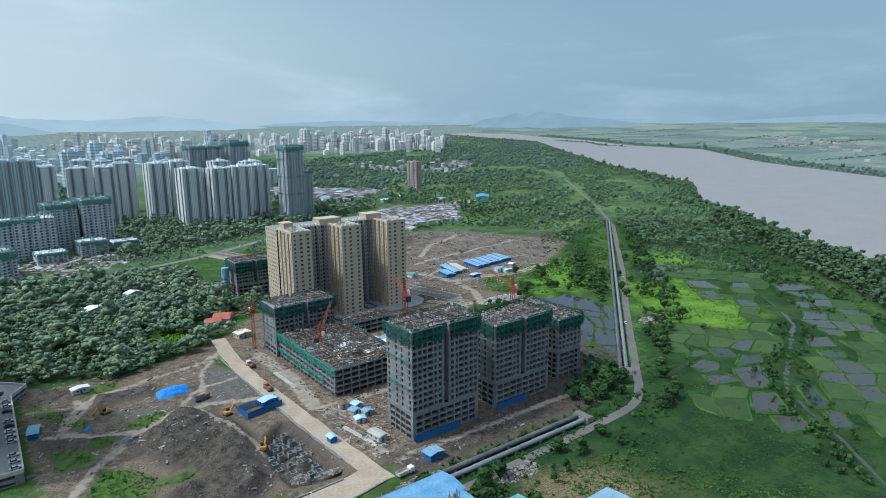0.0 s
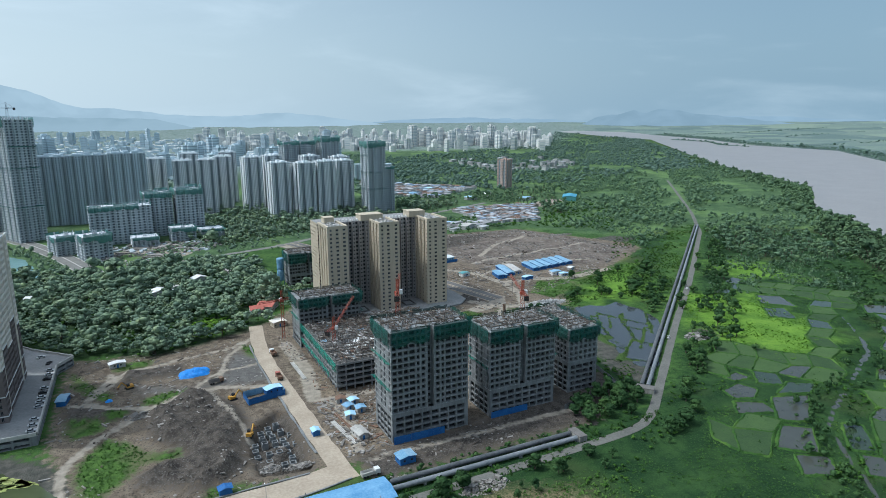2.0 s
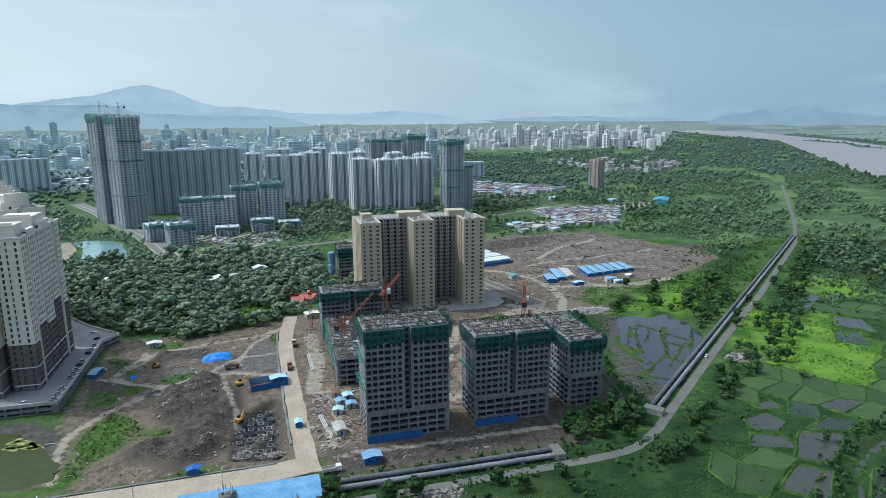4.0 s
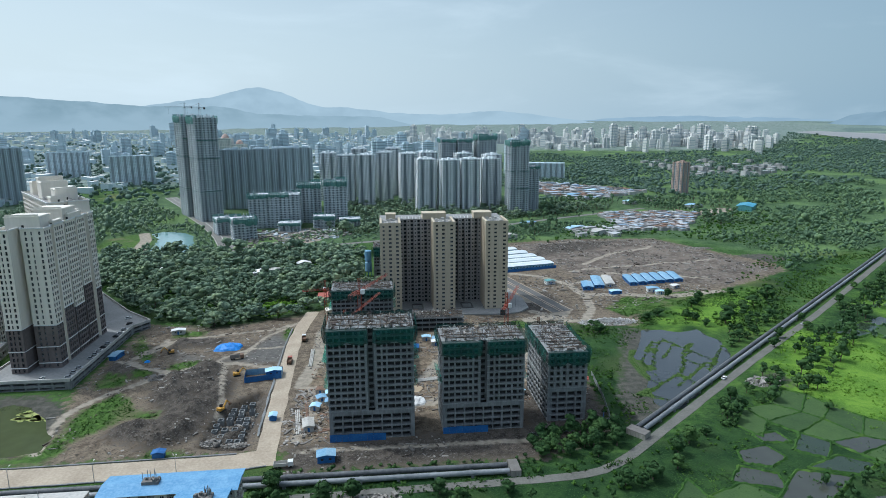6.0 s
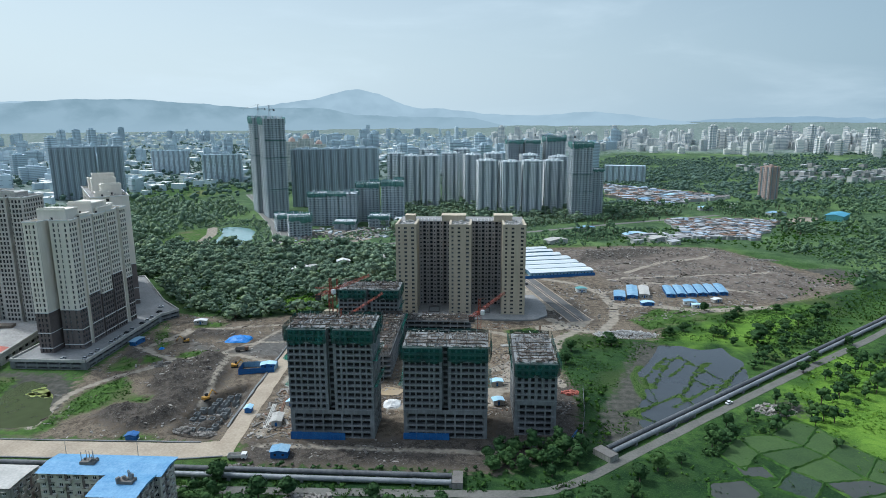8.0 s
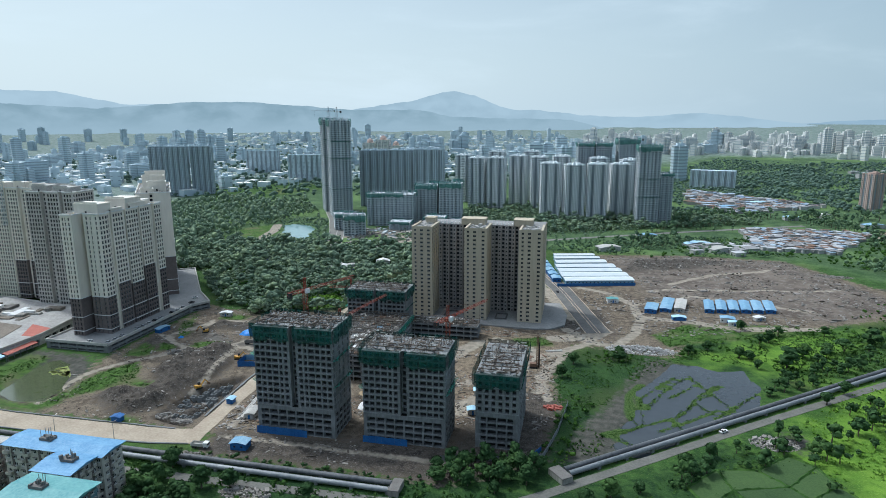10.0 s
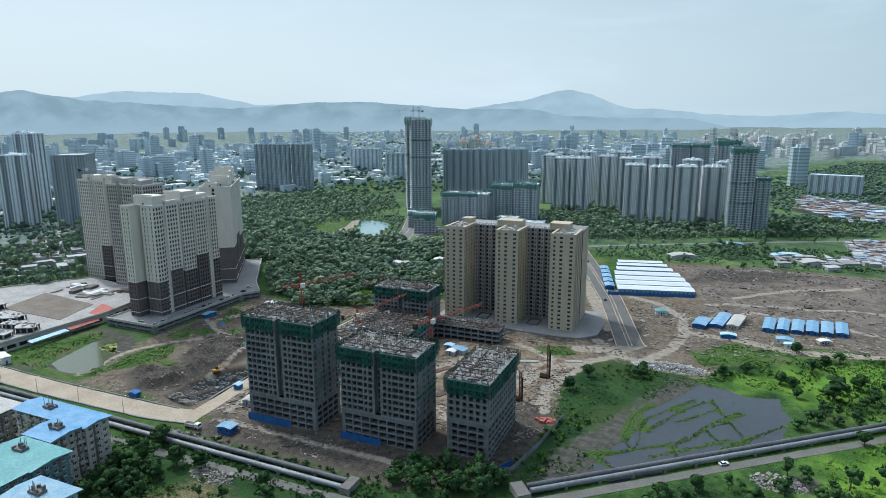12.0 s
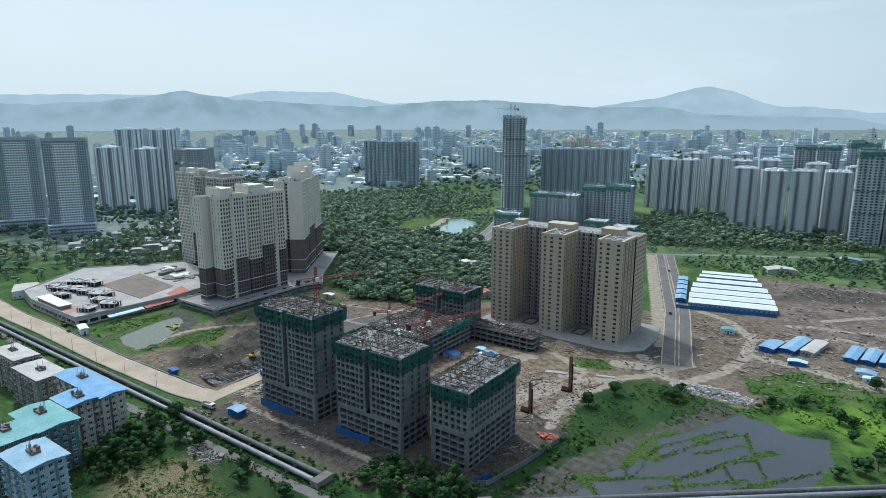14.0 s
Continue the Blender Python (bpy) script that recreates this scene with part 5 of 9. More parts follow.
plant("wood", [(120, 152), (240, 156), (262, 164), (268, 172), (262, 158), (240, 148), (130, 140)], 6.5, 2.6, MEDIUM, M["leaf"], "hedge trees along the lane", "wood", 17, 0.52, 16)
bushes = [(373, 341), (385, 366), (391, 331), (401, 387), (379, 296), (371, 290), (340, 341), (397, 338), (410, 342), (418, 352), (430, 362), (405, 330), (388, 302), (424, 338), (446, 368), (452, 380), (296, 322), (300, 338)]
wood("wood", bushes, 3.6, MEDIUM, M["leaf"], "round bushy trees by the marsh", "wood", 18, 0.75)
plant("wood", [(345, 258), (400, 300), (470, 352), (470, 372), (420, 342), (380, 312)], 8, 3.2, MEDIUM, M["leaf"], "bushy trees between marsh and pipes", "wood", 19, 0.45, 20)
lake_side = scatter([(-140, 600), (-10, 606), (-20, 650), (-50, 735), (-84, 790), (-135, 770)], 6.5, 104, 0.3)
lake_side = lake_side[clear(lake_side, 2.0, 2.0)]
wood("shrubs", lake_side, 2.6, DISTANT, M["leaf_mid"], "bushes round the pale lake", "shrubs", 105, 0.9)
far_scrub = scatter([(200, 620), (300, 615), (470, 636), (570, 720), (430, 730), (260, 690)], 6.0, 106, 0.4, 40)
lane_scrub = scatter([(500, 440), (600, 500), (720, 570), (650, 660), (520, 620), (560, 530)], 6.5, 110, 0.42, 30)
lane_scrub = lane_scrub[clear(lane_scrub, 2.0)]
wood("shrubs", lane_scrub, 2.8, DISTANT, M["leaf_plain"], "bushes between the cleared field and the pipes", "shrubs", 111, 0.8)
far_scrub = far_scrub[clear(far_scrub, 2.0) & (inside_distance(far_scrub[:, 0], far_scrub[:, 1], HUT_FIELDS[0]) < -3)]
wood("shrubs", far_scrub, 2.6, DISTANT, M["leaf_plain"], "scrub behind the workshops", "shrubs", 107, 0.8)
plant("shrubs", LUSH, 4.6, 1.3, SHRUBS, M["shrub"], "low shrubs in the wet meadows", "shrubs", 20, 0.68, 26, off=1.0)
plant("shrubs", [(350, 215), (384, 196), (420, 200), (372, 240), (310, 195), (330, 190)], 3.6, 1.7, SHRUBS, M["leaf"], "dark thicket beside the lane", "shrubs", 32, 0.42, 16, off=1.0)
plant("shrubs", [(262, 204), (276, 203), (274, 228), (284, 262), (272, 270), (266, 250)], 3.6, 1.5, SHRUBS, M["shrub"], "lush scrub at the marsh edge", "shrubs", 21, 0.42, 14, off=1.0)
plant("shrubs", [(286, 300), (300, 306), (308, 330), (292, 336), (280, 320)], 3.6, 1.5, SHRUBS, M["shrub"], "fresh scrub below the rubble heap", "shrubs", 28, 0.42, 14, off=1.0)
plant("shrubs", [(330, 332), (380, 322), (520, 430), (600, 510), (540, 520), (440, 415), (345, 362)], 5.0, 1.5, SHRUBS, M["shrub"], "scrub on the meadow", "shrubs", 22, 0.56, 20, off=1.0)
plant("shrubs", [(300, 600), (480, 640), (560, 560), (700, 640), (700, 800), (420, 720)], 8.0, 2.4, SHRUBS, M["shrub"], "scrub round the rubble field", "shrubs", 24, 0.38, 40)
plant("shrubs", [(60, 605), (180, 640), (260, 700), (330, 760), (420, 820), (200, 760), (60, 720)], 6.5, 2.3, SHRUBS, M["leaf_mid"], "scrub beside the cross road", "shrubs", 25, 0.38, 30)
glade_pts = scatter(GLADE, 2.6, 126)
wood("shrubs", glade_pts, 2.0, SHRUBS, M["blades_fresh"], "bright green creepers over a glade in the wood", "shrubs", 125, 0.6)
stream_side = np.concatenate([scatter([(x - 9, y - 9), (x + 9, y - 9), (x + 9, y + 9), (x - 9, y + 9)], 4.2, 40 + i) for i, (x, y) in enumerate([(420, 170), (400, 163), (374, 154), (352, 149), (333, 144), (318, 132), (305, 122), (294, 108), (284, 96), (272, 87), (262, 79)])])
stream_side = stream_side[line_distance(stream_side[:, 0], stream_side[:, 1], STREAM) > 4]
wood("shrubs", stream_side, 1.9, SHRUBS, M["leaf"], "thick scrub along the muddy stream", "shrubs", 26, 1.3)


def tuft_set(seed, count):
    """Low grass clumps: a few blades fanned over a small mound."""
    rng = np.random.default_rng(seed)
    out = []
    for _ in range(count):
        v, f = [], []
        for k in range(9):
            a, lean, h = rng.uniform(0, 6.28), rng.uniform(0.2, 0.9), rng.uniform(0.45, 1.0)
            bx, by = rng.uniform(-0.55, 0.55, 2)
            dx, dy = np.cos(a), np.sin(a)
            w = rng.uniform(0.14, 0.3)
            n = len(v)
            v += [(bx - dy * w, by + dx * w, -0.1), (bx + dy * w, by - dx * w, -0.1), (bx + dx * lean + dy * w * 0.6, by + dy * lean - dx * w * 0.6, h), (bx + dx * lean - dy * w, by + dy * lean + dx * w, h * 0.9)]
            f += [(n, n + 1, n + 2), (n, n + 2, n + 3)]
        out.append((np.array(v), np.array(f), np.zeros(len(f), int)))
    return out


TUFTS = tuft_set(70, 8)
plant("grass", [(120, 140), (262, 150), (300, 196), (430, 300), (470, 300), (520, 250), (470, 150), (360, 60), (160, 60)], 1.9, 0.6, TUFTS, M["blades"], "rough grass of the wet meadow", "grass", 71, 0.50, 22, squash=0.45, off=0.3)
plant("grass", [(262, 204), (282, 200), (310, 300), (340, 332), (372, 330), (440, 392), (440, 412), (345, 364), (300, 340), (268, 335)], 1.8, 0.7, TUFTS, M["blades"], "rough grass round the marsh", "grass", 72, 0.46, 12, squash=0.6, off=0.3)
BRIGHT_TUFTS = scatter(BRIGHT, 2.6, 97, 0.45, 12)
wood("grass", BRIGHT_TUFTS, 0.8, TUFTS, M["blades_fresh"], "fresh yellow green grass in the sunlit field", "grass", 98, 0.7)
plant("grass", [(440, 300), (560, 400), (690, 515), (780, 450), (640, 310), (540, 240)], 4.5, 1.6, TUFTS, M["leaf_plain"], "rough grass beside the far lane", "grass", 73, 0.42, 20, off=0.3)
plant("grass", [(140, 150), (200, 150), (240, 60), (130, 60)], 2.2, 0.8, TUFTS, M["weeds"], "rough dry grass below the flats", "grass", 108, 0.38, 10, squash=0.6, off=0.3)
plant("shrubs", [(480, 120), (560, 205), (640, 290), (690, 345), (600, 330), (520, 250), (450, 170)], 6.0, 2.3, SHRUBS, M["leaf"], "bushes between paddies and mangroves", "shrubs", 109, 0.42, 24)
plant("grass", [(120, 176), (262, 176), (266, 168), (200, 160), (40, 158), (-100, 166), (-100, 172)], 2.0, 0.8, TUFTS, M["blades"], "grass verge between lane and pipes", "grass", 74, 0.42, 9, off=-2.0)
for k, poly in enumerate(GREENS[:-1]):
    plant("grass", poly, 1.7, 0.6, TUFTS, M["weeds"], "weeds on bare earth", "grass", 75 + k, 0.42, 8, squash=0.7, off=0.3)
plot_pts = scatter([(262, 166), (420, 290), (470, 230), (420, 150), (320, 80), (270, 90)], 2.4, 101, 0.44, 9)
in_plot = np.zeros(len(plot_pts), bool)
for plot in PLOTS:
    in_plot |= inside_distance(plot_pts[:, 0], plot_pts[:, 1], plot) > 0.4
wood("rice", plot_pts[in_plot], 0.55, TUFTS, M["blades"], "tufts of rice and weeds in the paddy plots", "rice", 102, 0.7)
plant("grass", [(440, 392), (600, 510), (690, 545), (665, 505), (470, 345), (400, 300), (380, 330)], 3.0, 1.0, TUFTS, M["weeds"], "rough meadow grass beside the pipes", "grass", 103, 0.42, 18, off=0.3)
reeds = scatter(MARSH, 2.0, 90)
reeds = reeds[(ground_height(reeds[:, 0], reeds[:, 1]) > -0.45) & ((inside_distance(reeds[:, 0], reeds[:, 1], MUD_FLAT) < -2) | (fbm(reeds[:, 0], reeds[:, 1], 9, 95) > 0.55))]
sedge = np.concatenate([np.stack([np.interp(np.linspace(0, len(line) - 1, 16 * (len(line) - 1)), range(len(line)), [q[k] for q in line]) for k in (0, 1)], 1) for line in MARSH_BARS])
standing = scatter(MARSH, 1.3, 94, 0.53, 10)
reeds = np.concatenate([reeds, standing, sedge + np.random.default_rng(96).normal(0, 0.5, sedge.shape)])
wood("reeds", reeds, 0.34, TUFTS, M["weeds"], "reeds and sedge standing in the marsh", "reeds", 91, 0.8)
bank_pts = scatter([(120, 176.5), (230, 176.5), (230, 181), (120, 181)], 3.2, 92)
wood("shrubs", bank_pts, 1.3, SHRUBS, M["leaf"], "dark scrub along the pipes", "shrubs", 93)

# ---- buildings ----
def facade(g, o, u, w, z0, fl, n, opens, sill, head, depth=0.5, wall=0, back=1, found=None, plain=False):
    """A wall w wide from o along u (its outside to the right), n storeys, with openings let into it."""
    nx_, ny_ = u[1], -u[0]

    def P(a, z, d=0.0):
        return (o[0] + u[0] * a - nx_ * d, o[1] + u[1] * a - ny_ * d, z)

    def quad(a, b, z, y, mi):
        g.face((P(a, z), P(b, z), P(b, y), P(a, y)), mi)

    for k in range(n):
        z = z0 + k * fl
        mi = wall(k) if callable(wall) else wall
        if not opens:
            continue
        s, h = z + sill, z + head
        quad(0, w, z, s, mi)
        quad(0, w, h, z + fl, mi)
        a0 = 0.0
        for a, b in opens:
            quad(a0, a, s, h, mi)
            if plain:
                g.face((P(a, s, depth), P(b, s, depth), P(b, h), P(a, h)), back)
                g.face((P(a, s), P(b, s), P(b, s, depth), P(a, s, depth)), mi)
                a0 = b
                continue
            g.face((P(a, s), P(b, s), P(b, s, depth), P(a, s, depth)), mi)
            g.face((P(a, h, depth), P(b, h, depth), P(b, h), P(a, h)), mi)
            g.face((P(a, s, depth), P(a, h, depth), P(a, h), P(a, s)), mi)
            g.face((P(b, s), P(b, h), P(b, h, depth), P(b, s, depth)), mi)
            g.face((P(a, s, depth), P(b, s, depth), P(b, h, depth), P(a, h, depth)), back)
            if found is not None:
                found.append((P((a + b) / 2, s, depth * 0.55), math.degrees(math.atan2(u[1], u[0])), b - a))
            a0 = b
        quad(a0, w, s, h, mi)
    if not opens:
        if callable(wall):
            k = 0
            while k < n:
                j = k
                while j < n and wall(j) == wall(k):
                    j += 1
                quad(0, w, z0 + k * fl, z0 + j * fl, wall(k))
                k = j
        else:
            quad(0, w, z0, z0 + n * fl, wall)


def row_of(w, bay, ww, edge=0.9):
    """Openings ww wide, about a bay apart, centred on a wall w wide."""
    n = max(0, int((w - 2 * edge + (bay - ww)) / bay))
    if n == 0:
        return []
    a = (w - ((n - 1) * bay + ww)) / 2
    return [(a + i * bay, a + i * bay + ww) for i in range(n)]


def edges_of(poly):
    for (ax, ay), (bx, by) in zip(poly, poly[1:] + poly[:1]):
        L = math.hypot(bx - ax, by - ay)
        yield (ax, ay), ((bx - ax) / L, (by - ay) / L), L


def block(root, poly, z0, fl, n, mats, bay=2.6, ww=1.3, sill=0.9, head=2.1, depth=0.4, wall=0, back=1, found=None, parapet=1.0, roof=None, joined=False, small=1.7, parts_name="wall", inset=None, wall_at=None):
    """A building's shell over a footprint: a wall for each side, a roof and a parapet."""
    all_g = Geo()
    for o, u, L in edges_of(poly):
        g = all_g if joined else Geo()
        side = wall_at(o, u, L) if wall_at else wall
        if inset is not None:
            mx, my = o[0] + u[0] * L / 2, o[1] + u[1] * L / 2
            xs, ys = [p[0] for p in poly], [p[1] for p in poly]
            if min(mx - min(xs), max(xs) - mx, my - min(ys), max(ys) - my) > 0.6:
                side = inset
        facade(g, o, u, L, z0, fl, n, row_of(L, bay, ww, 0.45) if L > small else [], sill, head, depth, side, back, found, plain=joined)
        if parapet:
            zt = z0 + n * fl
            last = wall(n - 1) if callable(wall) else wall
            q = (o[0] + u[0] * L, o[1] + u[1] * L)
            nx_, ny_ = u[1] * -0.25, -u[0] * -0.25
            g.face(((*o, zt), (*q, zt), (*q, zt + parapet), (*o, zt + parapet)), last)
            g.face(((*o, zt + parapet), (*q, zt + parapet), (q[0] + nx_, q[1] + ny_, zt + parapet), (o[0] + nx_, o[1] + ny_, zt + parapet)), last)
            g.face(((q[0] + nx_, q[1] + ny_, zt), (o[0] + nx_, o[1] + ny_, zt), (o[0] + nx_, o[1] + ny_, zt + parapet), (q[0] + nx_, q[1] + ny_, zt + parapet)), last)
        if not joined:
            g.make(parts_name, mats, root)
    if joined:
        all_g.make(parts_name, mats, root)
    g = Geo()
    g.face([(x, y, z0 + n * fl + 0.02) for x, y in poly])
    g.make("roof", roof or mats[0], root)


def rect(x0, x1, y0, y1):
    return [(x0, y0), (x1, y0), (x1, y1), (x0, y1)]


def bays(x0, x1, y0, y1, nx, ny, out=1.2, frac=0.5):
    """A rectangle whose sides step in and out in bays."""
    def side(a, b, n, inward):
        pts = []
        if n == 0:
            return [a]
        L = [(b[0] - a[0]), (b[1] - a[1])]
        for i in range(n):
            s0, s1, s2 = i / n, (i + (1 - frac) / 2) / n, (i + (1 + frac) / 2) / n
            at = lambda s, d: (a[0] + L[0] * s + inward[0] * d, a[1] + L[1] * s + inward[1] * d)
            pts += [at(s0, 0), at(s1, 0), at(s1, out), at(s2, out), at(s2, 0)]
        return pts
    poly = side((x0, y0), (x1, y0), nx, (0, 1)) + side((x1, y0), (x1, y1), ny, (-1, 0)) + side((x1, y1), (x0, y1), nx, (0, -1)) + side((x0, y1), (x0, y0), ny, (1, 0))
    clean = [poly[0]]
    for p in poly[1:]:
        if math.dist(p, clean[-1]) > 0.01:
            clean.append(p)
    return clean


def window_mesh(name, w, h, frame_mat, pane_mat):
    """A two-light window: frame, middle bar, sill and dark pane."""
    g = Geo()
    t = 0.09
    xs = (-w / 2, -w / 2 + t, -t / 2, t / 2, w / 2 - t, w / 2)
    zs = (0.0, t, h - t, h)
    f, q = -0.07, -0.01
    for i in range(5):
        for j in range(3):
            pane = j == 1 and i in (1, 3)
            y = q if pane else f
            g.face(((xs[i], y, zs[j]), (xs[i + 1], y, zs[j]), (xs[i + 1], y, zs[j + 1]), (xs[i], y, zs[j + 1])), 1 if pane else 0)
    for x0, x1 in ((xs[1], xs[2]), (xs[3], xs[4])):
        ring = [(x0, zs[1]), (x1, zs[1]), (x1, zs[2]), (x0, zs[2])]
        for (ax, az_), (bx, bz) in zip(ring, ring[1:] + ring[:1]):
            g.face(((ax, f, az_), (bx, f, bz), (bx, q, bz), (ax, q, az_)), 0)
    g.face(((xs[0], f, 0), (xs[5], f, 0), (xs[5], -0.4, -0.02), (xs[0], -0.4, -0.02)), 0)
    g.face(((xs[0], -0.4, -0.02), (xs[5], -0.4, -0.02), (xs[5], -0.4, -0.14), (xs[0], -0.4, -0.14)), 0)
    return g.mesh(name, [frame_mat, pane_mat])


def put_windows(root, found, h, frame_mat, pane_mat, limit=300, name="window"):
    """Windows in the openings found: single ones, and past the limit one joined lot."""
    sizes, rest = {}, Geo()
    for k, (p, turn, w) in enumerate(found):
        key = round(w, 2)
        if key not in sizes:
            sizes[key] = window_mesh(name, w, h, frame_mat, pane_mat)
        if k < limit:
            ob = new(name, sizes[key])
            ob.parent = root
            ob.matrix_basis = pose(*p, 0, 0, turn)
        else:
            c, s = math.cos(radians(turn)), math.sin(radians(turn))
            q = lambda x, z: (p[0] + x * c, p[1] + x * s, p[2] + z)
            rest.face((q(-w / 2, 0), q(w / 2, 0), q(w / 2, h), q(-w / 2, h)), 1)
            rest.face((q(-0.05, 0.05), q(0.05, 0.05), q(0.05, h - 0.05), q(-0.05, h - 0.05)), 0)
    if rest.f:
        tagged(rest.make("window", [frame_mat, pane_mat], root), kind="stuff")


def net_panel(root, o, u, w, z0, z1, rnd, mat, out=0.9, name="debris_net"):
    """A hanging net along a side: wavy, sagging between its ties."""
    nx_, ny_ = u[1], -u[0]
    cols = max(3, int(w / 1.1))
    g = Geo()
    grid = []
    for i in range(cols + 1):
        a = w * i / cols
        col = []
        ripple = rnd.uniform(-0.22, 0.22)
        for j in range(5):
            t = j / 4
            d = out + ripple + 0.55 * math.sin(t * math.pi) * rnd.uniform(0.5, 1.2) + 0.5 * t
            z = z0 + (z1 - z0) * t + (rnd.uniform(-0.45, 0.35) if j in (0, 4) else 0) - (1 - t) * 1.3 * math.sin(math.pi * ((a / 9.0) % 1.0))
            col.append((o[0] + u[0] * a + nx_ * d, o[1] + u[1] * a + ny_ * d, z))
        grid.append(col)
    for i in range(cols):
        for j in range(4):
            g.face((grid[i][j], grid[i + 1][j], grid[i + 1][j + 1], grid[i][j + 1]))
    return g.make(name, mat, root)


COLUMN = Geo()
COLUMN.box(-0.22, 0.22, -0.22, 0.22, 0, 2.4)
for ax in (-0.15, 0.15):
    for ay in (-0.15, 0.15):
        COLUMN.box(ax - 0.03, ax + 0.03, ay - 0.03, ay + 0.03, 2.4, 3.3)
COLUMN_MESH = COLUMN.mesh("column", [M["slab"]])


def roof_works(root, x0, x1, y0, y1, z, rnd, dens=1.0, pale=0.35):
    """An unfinished top storey: column stubs with bars, beams, boards and stacked stuff."""
    for x in np.arange(x0 + 1.2, x1 - 0.6, 4.2):
        for y in np.arange(y0 + 1.2, y1 - 0.6, 4.0):
            if rnd.random() < 0.8 * dens:
                ob = new("column", COLUMN_MESH)
                ob.parent = root
                ob.matrix_basis = Matrix.Translation((x + rnd.uniform(-0.4, 0.4), y + rnd.uniform(-0.4, 0.4), z)) @ Matrix.Diagonal((1, 1, rnd.uniform(0.35, 0.9), 1))
    g = Geo()
    for _ in range(int((x1 - x0) * (y1 - y0) * 0.42 * dens)):
        c = (rnd.uniform(x0, x1), rnd.uniform(y0, y1), z + rnd.choice((0.05, 0.3, 0.9, 1.5)))
        L = rnd.uniform(0.8, 4.0)
        tone = 1 if rnd.random() < pale * (1.7 if fbm(np.array([c[0]]), np.array([c[1]]), 11, 5)[0] > 0.5 else 0.35) else (2 if rnd.random() < 0.4 else 0)
        g.obox(c, L, rnd.choice((0.12, 0.2, 0.3, 0.45, 0.9)), rnd.uniform(0.06, 0.35), rnd.choice((0, 90)) + rnd.gauss(0, 16), tone, rnd.uniform(-14, 14))
    for _ in range(int((x1 - x0) * (y1 - y0) * 0.16 * dens)):
        px, py = rnd.uniform(x0, x1), rnd.uniform(y0, y1)
        g.obox((px, py, z), 0.09, 0.09, rnd.uniform(1.2, 3.2), 0, 2, rnd.uniform(-5, 5))
    tagged(g.make("shuttering", [M["board"], M["rubble"], M["bars"]], root), "loose shuttering boards, props and bars", kind="stuff")
    for x in np.arange(x0 + 1.2, x1 - 0.6, 4.2):
        if rnd.random() < 0.6:
            g = Geo()
            g.beam((x, y0 + 0.6, z + 1.4), (x, y1 - 0.6, z + 1.4), 0.35)
            g.make("beam", M["board"], root)
    for y in np.arange(y0 + 1.2, y1 - 0.6, 4.0):
        if rnd.random() < 0.6:
            g = Geo()
            g.beam((x0 + 0.6, y, z + 1.8), (x1 - 0.6, y, z + 1.8), 0.35)
            g.make("beam", M["board"], root)


